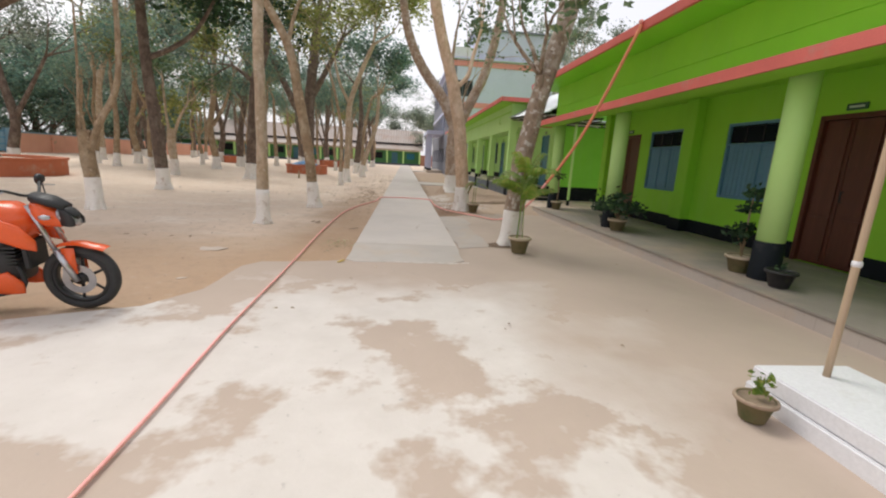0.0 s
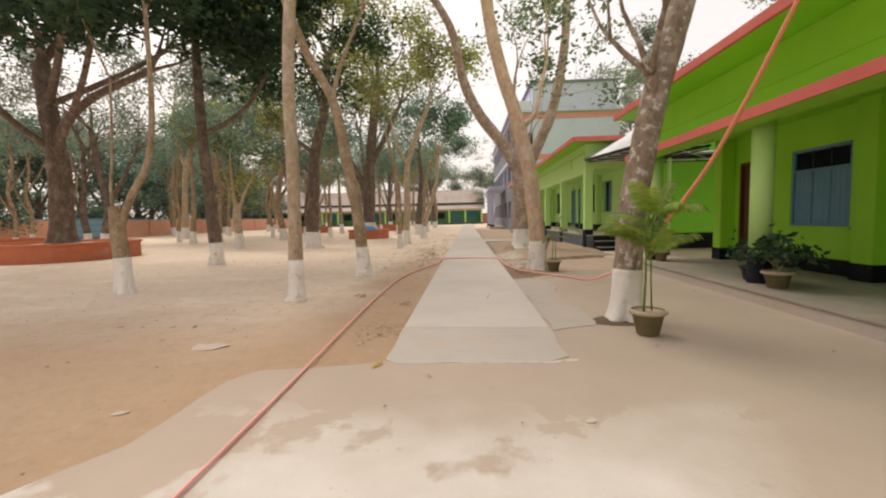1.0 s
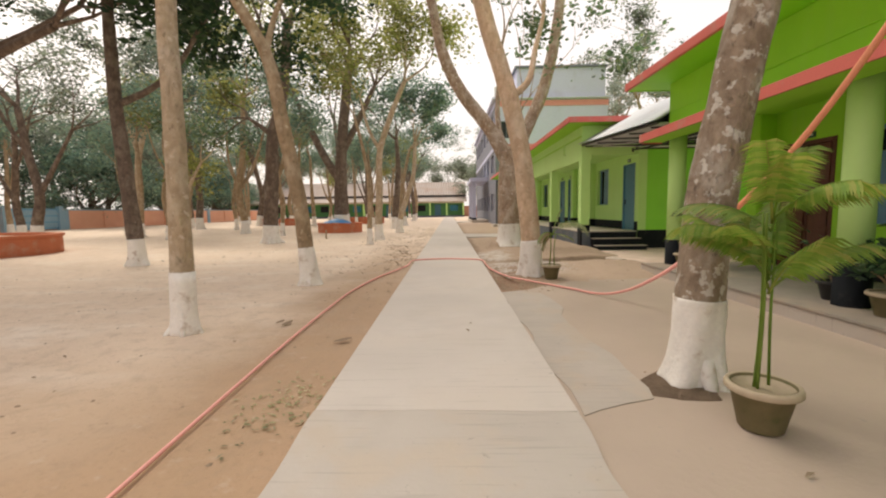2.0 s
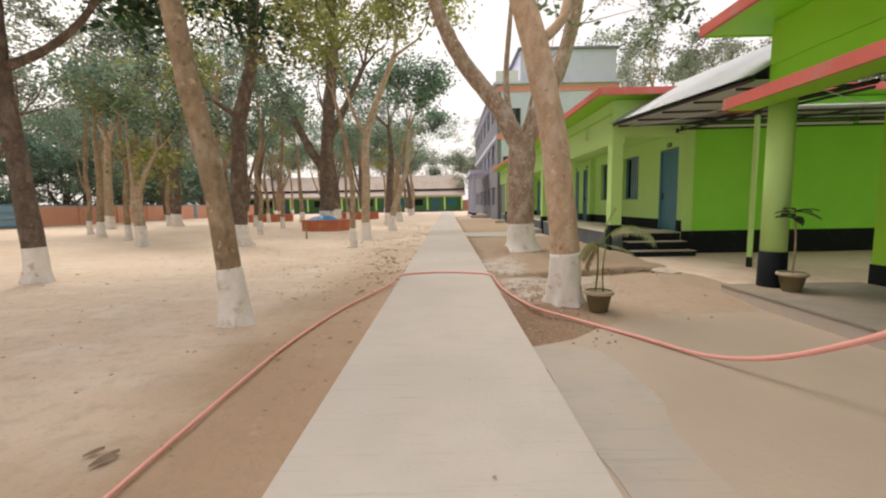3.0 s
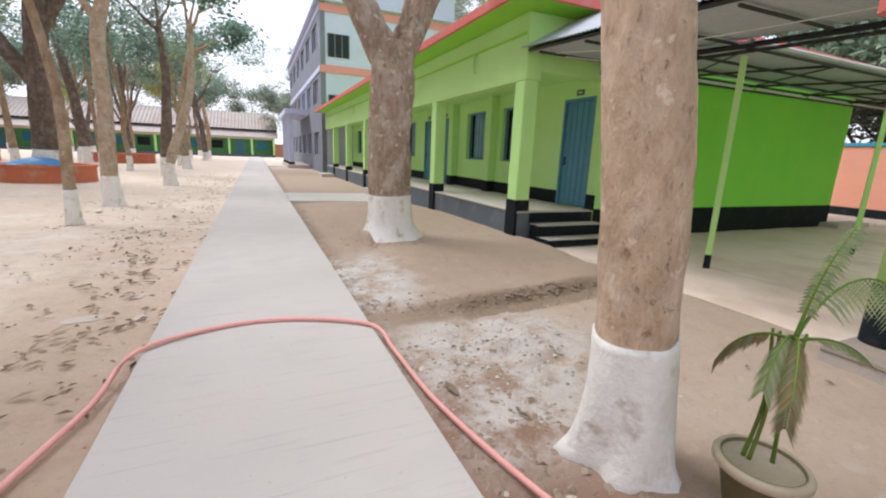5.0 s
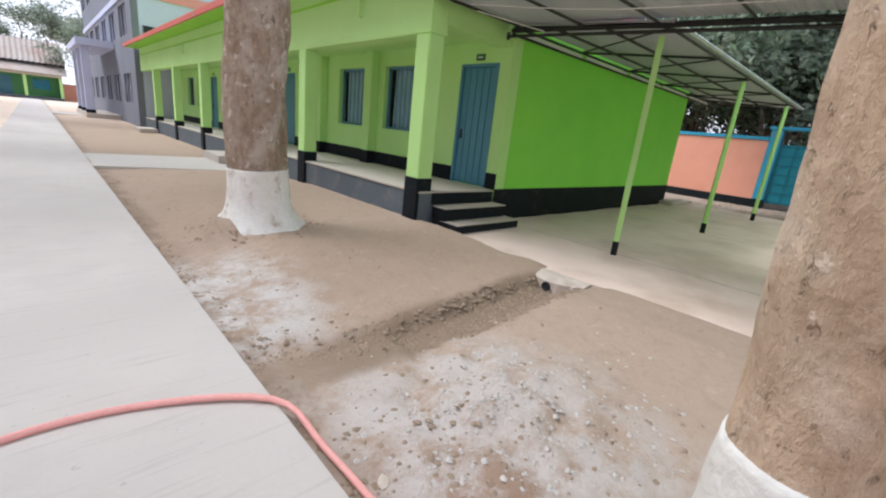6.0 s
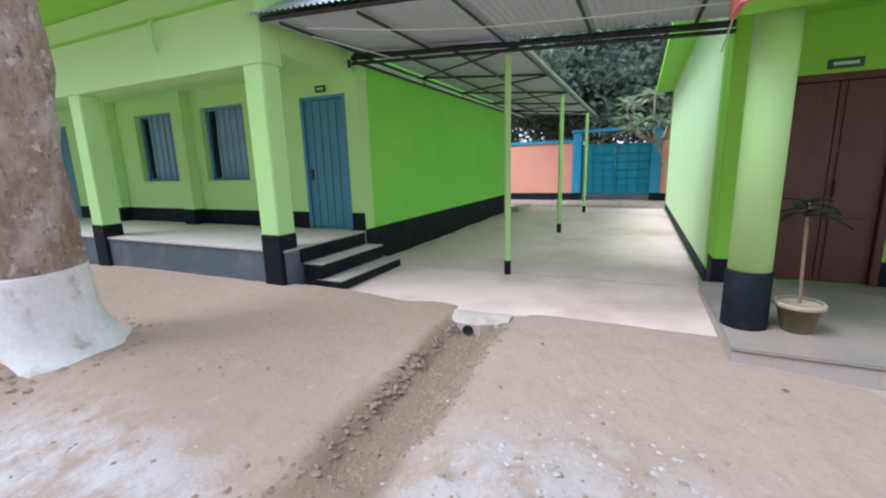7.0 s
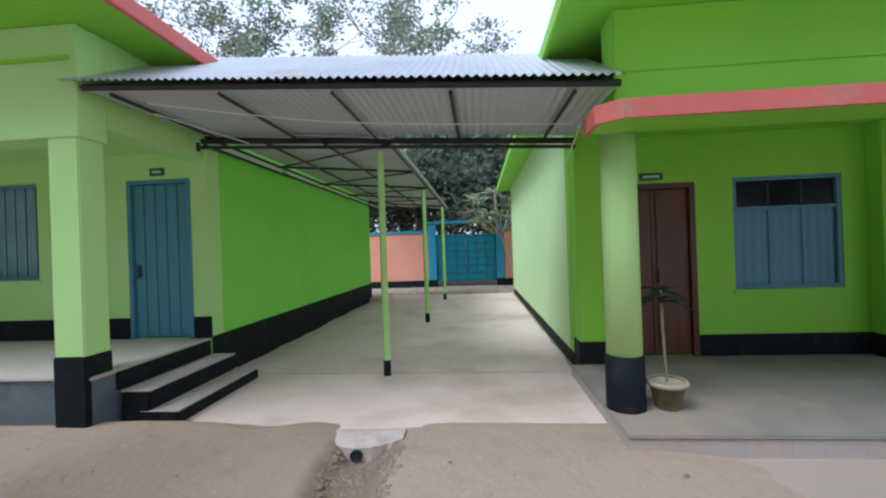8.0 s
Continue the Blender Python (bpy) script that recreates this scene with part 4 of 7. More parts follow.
    part("roof", Shape().box(3.66, 15.6, R_START - 0.4, 12.52, 3.602, 3.70), M_GREEN, b, "flat concrete roof slab")
    e = Shape()
    e.box(3.60, 3.656, R_START - 0.4, 12.58, 3.59, 3.74)
    part("edge_band", e, M_PINK, b, "coral red roof edge", bevel=0.008)
    part("edge_band", Shape().box(3.658, 15.6, 12.522, 12.58, 3.59, 3.74), M_GREEN, b, "green painted roof edge", bevel=0.008)
    part("conduit", Shape().tube([(R_X - 0.02, 11.95, 2.6), (R_X - 0.02, 11.95, 0.5)], 0.012, 6), M_IRON, b)
    return b


round_column_building()

# ---- the classroom building with square verandah columns ----
B_X, B_FL, B_Y0, B_Y1 = 5.81, 0.58, 16.80, 38.6


def square_column_building():
    b = thing("classroom_building", "long lime green single-storey classroom building with square verandah columns", "building")
    doors = [(17.04, 17.92), (23.45, 24.3), (24.9, 25.75), (31.0, 31.85), (32.5, 33.35)]
    wins = [(19.22, 20.32), (21.05, 22.3), (26.8, 27.9), (28.6, 29.8), (34.4, 35.5), (36.2, 37.3)]
    ops = [(a, c, 1.40, 2.71) for a, c in wins] + [(a, c, B_FL, 2.67) for a, c in doors]
    part("wall", wall_panel("x", B_X, 0.25, B_Y0, B_Y1, 0.0, 3.75, ops), M_PALE, b, "pale lime green verandah wall")
    part("wall", Shape().box(B_X + 0.25, 14.0, B_Y0, B_Y0 + 0.25, 0.0, 3.75), M_LIMEWALL, b, "bright lime green gable wall")
    part("wall", Shape().box(13.75, 14.0, B_Y0 + 0.25, B_Y1, 0.0, 3.75), M_GREEN, b)
    part("wall", Shape().box(B_X + 0.25, 13.75, B_Y1 - 0.25, B_Y1, 0.0, 3.75), M_GREEN, b)
    part("dado", Shape().box(B_X - 0.01, 14.01, B_Y0 - 0.014, B_Y0 - 0.003, 0.02, 0.60), M_BLACK, b, "black painted plinth band", bevel=0.003)
    for a, c in ((20.55, 20.85), (22.9, 23.2), (30.2, 30.5), (33.7, 34.0)):
        part("pilaster", Shape().box(B_X - 0.2, B_X - 0.002, a, c, B_FL, 3.2), M_PALE, b, bevel=0.008)
        part("pilaster_base", Shape().box(B_X - 0.212, B_X - 0.004, a - 0.012, c + 0.012, B_FL + 0.004, B_FL + 0.29), M_BLACK, b, bevel=0.005)
    cuts = [B_Y0 - 0.01] + [v for d in doors for v in d] + [B_Y1]
    for a, c in zip(cuts[::2], cuts[1::2]):
        part("dado", Shape().box(B_X - 0.012, B_X - 0.003, a, c, B_FL + 0.004, B_FL + 0.28), M_BLACK, b, "black painted skirting band", bevel=0.003)
    for i, (a, c) in enumerate(wins):
        barred_window(b, B_X, a, c, 1.40, 2.71, i)
    for a, c in doors:
        blue_door(b, B_X, a, c, B_FL, 2.67)
    part("verandah_floor", Shape().box(4.12, B_X - 0.002, B_Y0 + 0.02, B_Y1, 0.548, B_FL), M_FLOORB, b, "pale cement verandah floor", bevel=0.012)
    part("verandah_plinth", Shape().box(4.14, B_X - 0.002, B_Y0 + 0.04, B_Y1, -0.1, 0.546), M_SLATE, b, "dark slate-grey painted plinth")
    part("riser", Shape().box(4.384, B_X - 0.012, B_Y0 + 0.012, B_Y0 + 0.037, 0.378, 0.552), M_BLACK, b, "black painted top riser", bevel=0.004)
    for k in range(6):
        y = 17.0 + 3.75 * k
        col = part("column", Shape().box(4.10, 4.37, y - 0.14, y + 0.16, 0.765, 2.75), M_PALE, b, "pale green square column", bevel=0.012)
        part("column_base", Shape().box(4.09, 4.38, y - 0.15, y + 0.17, -0.05, 0.77), M_BLACK, col, "black painted column foot", bevel=0.012)
    part("beam", Shape().box(4.10, 4.40, B_Y0 + 0.05, B_Y1, 2.75, 3.77), M_PALE, b, "pale green fascia beam", bevel=0.008)
    part("beam", Shape().box(4.40, B_X - 0.002, B_Y0 + 0.052, B_Y0 + 0.30, 2.90, 3.77), M_PALE, b, "pale green end beam")
    part("groove", Shape().box(4.078, 4.0985, B_Y0 + 0.1, B_Y1, 3.44, 3.48), M_GREEN, b, bevel=0.006)
    for y in (18.6, 29.9):
        part("drain_spout", Shape().tube([(4.08, y, 3.44), (4.03, y, 3.42), (4.03, y, 3.12), (4.08, y, 3.10)], 0.022, 8), M_PALE, b, "green painted rain spout", True)
    part("verandah_ceiling", Shape().box(4.402, B_X - 0.004, B_Y0 + 0.302, B_Y1, 3.02, 3.10), M_PALE, b)
    part("roof", Shape().box(3.58, 14.5, 16.32, B_Y1 + 0.5, 3.775, 3.87), M_GREEN, b, "flat concrete roof slab")
    e = Shape()
    e.box(3.52, 3.577, 16.26, B_Y1 + 0.5, 3.76, 3.92)
    e.box(3.579, 14.5, 16.26, 16.317, 3.76, 3.92)
    part("edge_band", e, M_PINK, b, "coral red roof edge", bevel=0.008)
    # steps at the end of the verandah
    part("step", Shape().box(4.384, 5.86, 16.22, 16.78, -0.02, 0.165), M_BLACK, b, "black painted step", bevel=0.012)
    part("step", Shape().box(4.384, 5.80, 16.50, 16.79, 0.167, 0.36), M_BLACK, b, "black painted step", bevel=0.012)
    part("step_tread", Shape().box(4.384, 5.87, 16.21, 16.60, 0.167, 0.181), M_FLOORB, b, "cement tread", bevel=0.005)
    part("step_tread", Shape().box(4.384, 5.81, 16.49, 16.79, 0.362, 0.376), M_FLOORB, b, "cement tread", bevel=0.005)
    part("step_block", Shape().box(3.35, 4.05, 35.2, 36.6, -0.02, 0.2), M_FLOORB, b, "cement entrance step", bevel=0.01)
    part("step_block", Shape().box(3.45, 4.05, 24.2, 25.7, 0.0, 0.25), M_FLOORB, b, "cement entrance step", bevel=0.01)
    return b


M_SLATE = surface("slate_grey_paint", (0.10, 0.125, 0.15), (0.14, 0.165, 0.185), 2.0, 40, 0.7, 0.15, stain=(0.19, 0.185, 0.18), stain_scale=2.2)
square_column_building()


# ---- tin canopy between the buildings ----
def corrugated(p00, p10, p01, pitch=0.076, amp=0.011, thick=0.004):
    """Wavy sheet: p00 to p10 runs across the waves, p00 to p01 along them."""
    p00, p10, p01 = Vector(p00), Vector(p10), Vector(p01)
    u, w = p10 - p00, p01 - p00
    nrm = u.cross(w).normalized()
    n = int(u.length / pitch * 6)
    s = Shape()
    for i in range(n + 1):
        off = nrm * amp * math.sin(2 * math.pi * i / 6)
        for base in (p00, p01):
            s.v.append(tuple(base + u * (i / n) + off))
    s.f = [(2 * i, 2 * i + 2, 2 * i + 3, 2 * i + 1) for i in range(n)]
    return s


def canopy():
    c = thing("tin_canopy", "corrugated tin canopy on dark iron frame and slim green posts", "canopy")
    part("roof_sheet", corrugated((4.02, 16.95, 3.23), (4.02, 12.10, 2.95), (5.75, 16.95, 4.2)), M_ZINC, c, "bright corrugated zinc sheet", True)
    part("underside_sheet", corrugated((4.08, 16.78, 3.17), (4.08, 12.14, 2.90), (5.72, 16.78, 3.20), 0.076, 0.008), M_ZINCUNDER, c, "dull grey tin lining", True)
    part("back_sheet", corrugated((5.76, 16.95, 4.19), (5.76, 12.10, 3.91), (5.76, 16.95, 3.22)), M_ZINC, c, "", True)
    # main roof along the green gable wall
    part("roof_sheet", corrugated((5.62, 14.32, 3.00), (15.6, 14.32, 3.08), (5.62, 16.70, 3.215)), M_ZINCUNDER, c, "corrugated zinc sheet", True)

    def bar(a, d, r=0.022, mat=M_IRON, nm="iron_bar"):
        part(nm, Shape().tube([a, d], r, 4), mat, c)

    bar((4.08, 16.78, 3.175), (4.08, 12.14, 2.905), 0.03, nm="eaves_beam")
    bar((5.70, 16.78, 3.11), (5.70, 12.14, 2.86), 0.035, nm="cross_beam")
    bar((5.66, 16.78, 3.02), (5.66, 12.14, 2.78), 0.022, nm="cross_beam")
    for k in range(5):
        t = (k + 0.25) / 4.6
        y = 16.78 - 4.64 * t
        bar((4.10, y, 3.12 - 0.27 * t), (5.70, y, 3.13 - 0.25 * t), 0.02, nm="rafter")
    for k in range(6):
        x = 5.75 + 1.95 * k
        bar((x, 14.36, 2.965), (x, 16.75, 3.165), 0.02, nm="rafter")
        if k < 5:
            bar((x, 14.36, 2.955), (x + 1.95, 16.75, 3.155), 0.014, nm="brace")
    for yy, zz in ((14.36, 2.94), (15.2, 3.01), (16.0, 3.075), (16.70, 3.145), (16.72, 3.045)):
        bar((5.66, yy, zz), (15.55, yy, zz + 0.07), 0.022, nm="purlin")
    bar((5.62, 14.33, 3.01), (15.6, 14.33, 3.09), 0.028, M_ZINC, "edge_flashing")
    # white strips stand in for light entering between roof sheet and wall
    for k in range(5):
        x = 5.95 + 1.95 * k
        part("gap_light_strip", Shape().box(x, x + 1.80, 16.70, 16.712, 3.070 + 0.014 * k, 3.122 + 0.014 * k), M_PIPE, c, "white strip painted as light through the wall gap")
    bar((5.60, 16.76, 3.06), (5.60, 16.76, 2.96), 0.03, nm="bracket")
    part("pipe", Shape().tube(curve_pts([(4.25, 16.3, 3.06), (4.7, 14.6, 2.92), (5.0, 12.3, 2.86)], 4), 0.007, 6), M_PIPE, c, "thin white conduit")
    part("pipe", Shape().tube([(4.55, 16.55, 3.10), (5.6, 16.1, 3.02)], 0.008, 6), M_PIPE, c, "thin white conduit")
    part("pipe", Shape().tube([(4.95, 12.25, 2.83), (5.65, 12.25, 2.6)], 0.008, 6), M_PIPE, c, "thin white conduit")
    for x, y in ((5.88, 14.52), (9.71, 14.46), (13.72, 14.39)):
        p = part("post", Shape().tube([(x, y, 0.24), (x, y, 2.90 + 0.008 * (x - 5.9))], 0.052, 4), M_PALE, c, "pale green square post", bevel=0.006)
        part("post_foot", Shape().tube([(x, y, 0.04), (x, y, 0.245)], 0.057, 4), M_BLACK, p, "black painted foot", bevel=0.006)
    return c


canopy()


# ---- gate and yard walls ----
def yard_gate():
    g = thing("yard_gate", "turquoise sheet-metal gate between sky blue pillars, closed", "gate")
    for y in (12.35, 15.3):
        part("pillar", Shape().box(18.85, 19.2, y - 0.17, y + 0.17, 0.12, 2.72), M_BLUE, g, "sky blue square pillar", bevel=0.015)
        part("pillar_foot", Shape().box(18.84, 19.21, y - 0.18, y + 0.18, -0.05, 0.3), M_BLACK, g, bevel=0.01)
    part("lintel", Shape().box(18.82, 19.23, 12.1, 15.55, 2.73, 2.84), M_BLUE, g, "blue concrete lintel", bevel=0.012)
    for k in range(2):
        y0 = 12.525 + k * 1.303
        leaf = part("gate_leaf", Shape().box(18.98, 19.0, y0, y0 + 1.3, 0.2, 2.25), M_GATE, g, "turquoise sheet-metal leaf", bevel=0.004)
        for j in range(7):
            z = 0.24 + j * 0.32
            part("rail", Shape().box(18.955, 18.979, y0, y0 + 1.28, z, z + 0.035), M_GATEBAR, leaf, bevel=0.004)
        for j in range(4):
            y = y0 + 0.02 + j * 0.4
            part("stile", Shape().box(18.935, 18.954, y, y + 0.035, 0.2, 2.25), M_GATEBAR, leaf, bevel=0.004)
    return g


yard_gate()


def orange_wall(name, x0, x1, y0, y1, top=2.35):
    w = structure(name, Shape().box(x0, x1, y0, y1, 0.28, top), M_ORANGE, "salmon orange plastered boundary wall with blue coping", "wall")
    part("coping", Shape().box(x0 - 0.05, x1 + 0.05, y0, y1, top + 0.002, top + 0.12), M_BLUE, w, "sky blue coping", bevel=0.01)
    part("plinth", Shape().box(x0 - 0.03, x1 + 0.03, y0, y1, -0.1, 0.278), M_BLACK, w, "black painted plinth", bevel=0.008)
    return w


orange_wall("wall_east", 18.9, 19.12, 15.48, 70.0)
orange_wall("wall_east_2", 18.9, 19.12, -30.0, 12.17)


def far_wall():
    w = structure("wall_west", Shape().box(-36.2, -36.0, -30, 92, -0.1, 1.78), M_ORANGELIT, "long salmon orange boundary wall behind the trees", "wall")
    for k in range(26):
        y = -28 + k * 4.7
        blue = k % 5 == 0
        part("pier", Shape().box(-35.99, -35.88, y, y + (0.6 if blue else 0.35), -0.1, 1.95 if blue else 1.78), M_PALEBLUE if blue else M_ORANGELIT, w, "sky blue pier" if blue else "")
    part("coping", Shape().box(-36.24, -35.96, -30, 92, 1.785, 1.90), M_PALEBLUE, w, "faded blue coping")
    for y in (37.2, 42.1):
        part("gate_pillar", Shape().box(-35.98, -35.6, y - 0.25, y + 0.25, -0.1, 2.15), M_PALEBLUE, w, "faded blue gate pillar", bevel=0.02)
    for y in (37.46, 39.68):
        lf = part("gate_leaf", Shape().box(-35.86, -35.8, y, y + 2.16, 0.1, 1.95), M_PALEBLUE, w, "pale blue sheet-metal gate leaf")
        for j in range(4):
            part("rail", Shape().box(-35.795, -35.75, y, y + 2.16, 0.15 + j * 0.56, 0.21 + j * 0.56), M_BLUE, lf)
    structure("wall_north", Shape().box(-36.2, 60, 92, 92.2, -0.1, 2.2), M_ORANGE, "salmon orange boundary wall at the far end of the yard", "wall")
    structure("wall_south", Shape().box(-36.2, 19.1, -30.2, -30, -0.1, 2.2), M_ORANGE, "salmon orange boundary wall behind the yard", "wall")


far_wall()


# ---- long tin-roofed school block at the end of the walkway ----
def far_block():
    b = thing("far_school_block", "long green school block with weathered tin roof across the yard's end", "building")
    y, x0, x1 = 86.0, -46.0, 3.0
    part("wall", Shape().box(x0, x1, y + 2.0, y + 2.2, 0.0, 3.6), M_PALEWOOD, b, "green back wall of the verandah")
    part("verandah_floor", Shape().box(x0, x1, y, y + 2.0, -0.1, 0.35), M_SLATE, b, "dark plinth")
    part("beam", Shape().box(x0, x1, y + 0.02, y + 0.2, 2.75, 3.25), M_CREAM, b, "cream fascia beam")
    part("gable_wall", Shape().box(x1 - 0.2, x1, y + 0.2, y + 8, 0.3, 3.6), M_PALEWOOD, b)
    part("gable_wall", Shape().box(x0, x0 + 0.2, y + 0.2, y + 8, 0.3, 3.6), M_PALEWOOD, b)
    n = 15
    for k in range(n + 1):
        x = x0 + (x1 - x0 - 0.3) * k / n
        part("column", Shape().box(x, x + 0.3, y + 0.03, y + 0.3, 0.35, 2.75), M_PALE, b, "pale green column")
    for k in range(n):
        x = x0 + (x1 - x0 - 0.3) * (k + 0.5) / n
        if k % 3 == 1:
            part("door", Shape().box(x - 0.6, x + 0.6, y + 1.93, y + 1.99, 0.36, 2.5), M_DOORBLUE, b, "blue door")
        else:
            part("window", Shape().box(x - 0.8, x + 0.8, y + 1.94, y + 1.99, 1.2, 2.4), M_GATE if k % 3 else M_DARK, b, "shuttered window")
    part("eaves_roof", Shape().add([(x0 - 0.5, y - 0.7, 3.0), (x1 + 0.5, y - 0.7, 3.0), (x1 + 0.5, y + 1.8, 4.0), (x0 - 0.5, y + 1.8, 4.0), (x0 - 0.5, y - 0.7, 3.1), (x1 + 0.5, y - 0.7, 3.1), (x1 + 0.5, y + 1.8, 4.1), (x0 - 0.5, y + 1.8, 4.1)], [(0, 3, 2, 1), (4, 5, 6, 7), (0, 1, 5, 4), (2, 3, 7, 6), (0, 4, 7, 3), (1, 2, 6, 5)]), M_RUSTROOF, b, "tin verandah roof")
    # solid dark strip in place of the shade between the two roofs
    part("fascia", Shape().box(x0 - 0.5, x1 + 0.5, y + 1.55, y + 1.75, 4.1, 4.45), M_DARK, b, "dark strip painted as the shaded gap below the upper roof")
    s = corrugated((x0 - 0.5, y + 1.3, 4.35), (x1 + 0.5, y + 1.3, 4.35), (x0 - 0.5, y + 6.5, 7.2), 0.5, 0.05)
    part("roof", s, M_RUSTROOF, b, "weathered brown and grey tin roof")
    part("roof", corrugated((x0 - 0.5, y + 11, 4.4), (x1 + 0.5, y + 11, 4.4), (x0 - 0.5, y + 6.5, 7.2), 0.5, 0.05), M_RUSTROOF, b, "weathered brown and grey tin roof")
    return b


far_block()


# ---- pale three-storey building behind the classrooms ----
def tall_block():
    b = thing("three_storey_building", "pale grey three-storey building with coral bands", "building")
    y0, y1, x0, x1 = 39.4, 64.0, 4.0, 13.2
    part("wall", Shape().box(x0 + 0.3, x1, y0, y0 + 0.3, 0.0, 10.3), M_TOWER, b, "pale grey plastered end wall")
    ops = []
    for k in range(6):
        for z in (1.2, 4.6, 8.0):
            ops.append((y0 + 1.6 + k * 3.9, y0 + 4.0 + k * 3.9, z, z + 1.5))
    part("wall", wall_panel("x", x0, 0.3, y0, y1, 0.0, 10.3, ops), M_TOWERGREY, b, "grey side wall with its shade in the colour")
    for a, c, z, zz in ops:
        w = part("window", Shape().box(x0 + 0.15, x0 + 0.2, a, c, z, zz), M_DARK, b, "dark window")
        for yy in (a + 0.04, (a + c) / 2, c - 0.04):
            part("stile", Shape().box(x0 + 0.10, x0 + 0.14, yy - 0.04, yy + 0.04, z, zz), M_TOWER, w)
    part("wall", Shape().box(x1 - 0.3, x1, y0 + 0.3, y1, 0.0, 10.3), M_TOWER, b)
    part("wall", Shape().box(x0, x1, y1 - 0.3, y1, 0.0, 10.3), M_TOWER, b)
    part("roof", Shape().box(x0 - 0.3, x1 + 0.3, y0 - 0.3, y1 + 0.3, 10.3, 10.45), M_TOWER, b, "flat roof")
    part("stair_room", Shape().box(5.75, 12.95, y0 - 0.05, y0 + 9.0, 10.45, 12.75), M_TOWER, b, "pale grey stair room")
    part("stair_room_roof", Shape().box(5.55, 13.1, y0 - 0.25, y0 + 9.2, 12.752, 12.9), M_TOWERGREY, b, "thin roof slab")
    part("parapet", Shape().box(x0 - 0.1, 5.6, y0 - 0.1, y0 + 0.05, 10.46, 11.3), M_WHITE, b, "white parapet")
    for z in (9.75, 6.25):
        part("coral_band", Shape().box(x0 - 0.05, x1 + 0.04, y0 - 0.06, y0 - 0.003, z, z + 0.45), M_PINKFAR, b, "coral painted floor band")
        part("coral_band", Shape().box(x0 - 0.06, x0 - 0.003, y0 - 0.06, y1, z + 0.1, z + 0.4), M_TOWER, b)
    for z in (7.2, 3.6):
        w = part("window", Shape().box(x0 + 0.45, x0 + 1.75, y0 - 0.03, y0 - 0.005, z, z + 1.35), M_DARK, b, "dark grilled window")
        for j in range(4):
            part("window_frame", Shape().box(x0 + 0.42 + j * 0.44, x0 + 0.47 + j * 0.44, y0 - 0.06, y0 - 0.031, z, z + 1.35), M_TOWERGREY, w)
    # porch
    part("porch_roof", Shape().box(2.2, 3.98, 46.0, 53.5, 4.1, 4.5), M_TOWER, b, "porch slab", bevel=0.02)
    for y in (46.4, 49.6, 52.8):
        part("porch_column", Shape().box(2.4, 2.8, y, y + 0.4, 0.45, 4.1), M_TOWER, b, "pale grey porch column", bevel=0.02)
        part("porch_column_foot", Shape().box(2.37, 2.83, y - 0.03, y + 0.43, -0.05, 0.5), M_BLACK, b, "black painted foot")
    part("porch_floor", Shape().box(2.3, 3.98, 45.8, 53.6, -0.05, 0.3), M_FLOORB, b)
    return b


tall_block()


# ---- trees ----
def leaf_mesh(name, centres, radius, count, size, material, rng, flat=0.6):
    """Many small folded leaves in clumps round the centres."""
    cs = np.repeat(np.array([tuple(c) for c in centres]), count, axis=0)
    n = len(cs)
    off = rng.normal(size=(n, 3)) * np.array([1, 1, flat]) * radius * 0.55
    p = cs + off
    a = rng.normal(size=(n, 3))
    a[:, 2] = a[:, 2] * 0.5 - 0.25
    a /= np.linalg.norm(a, axis=1, keepdims=True)
    b = np.cross(a, rng.normal(size=(n, 3)))
    b /= np.linalg.norm(b, axis=1, keepdims=True) + 1e-9
    nn = np.cross(a, b)
    s = size * rng.uniform(0.6, 1.35, (n, 1))
    v = np.empty((n, 4, 3))
    v[:, 0] = p - a * s * 0.5
    v[:, 1] = p + b * s * 0.26 + nn * s * 0.08
    v[:, 2] = p + a * s * 0.5
    v[:, 3] = p - b * s * 0.26 + nn * s * 0.08
    me = bpy.data.meshes.new(name)
    idx = np.arange(n)[:, None] * 4
    f = np.concatenate([idx + np.array([[0, 1, 2]]), idx + np.array([[0, 2, 3]])], axis=0)
    me.from_pydata(v.reshape(-1, 3).tolist(), [], f.tolist())
    me.materials.append(material)
    return me


def limb(shape, start, way, length, r0, rng, wav=0.18, up=0.15, seg=7, tip=0.25):
    """A wavy tapering limb; returns its points."""
    pts = [Vector(start)]
    d = Vector(way).normalized()
    n = max(3, int(length / 0.5))
    for i in range(n):
        d = (d + Vector(rng.normal(size=3).tolist()) * wav + Vector((0, 0, up * 0.3))).normalized()
        pts.append(pts[-1] + d * (length / n))
    pts = curve_pts(pts, 2)
    m = len(pts) - 1
    shape.tube(pts, [r0 * (1 - (1 - tip) * i / m) for i in range(m + 1)], seg, True, 0.06)
    return pts


def grow(shape, start, way, length, r, rng, depth, tips, spread=0.75):
    pts = limb(shape, start, way, length, r, rng, seg=6 if depth < 2 else 8)
    if depth == 0:
        tips += [pts[-1], pts[len(pts) * 2 // 3], pts[len(pts) // 3]]
        return
    d = (pts[-1] - pts[-3]).normalized()
    k = 3 if rng.random() < 0.45 else 2
    for j in range(k):
        side = Vector(rng.normal(size=3).tolist())
        side = (side - d * side.dot(d)).normalized()
        at = pts[-1] if j < 2 else pts[len(pts) // 2]
        grow(shape, at, d + side * spread, length * rng.uniform(0.6, 0.85), r * 0.5, rng, depth - 1, tips, spread)
    tips.append(pts[-1])


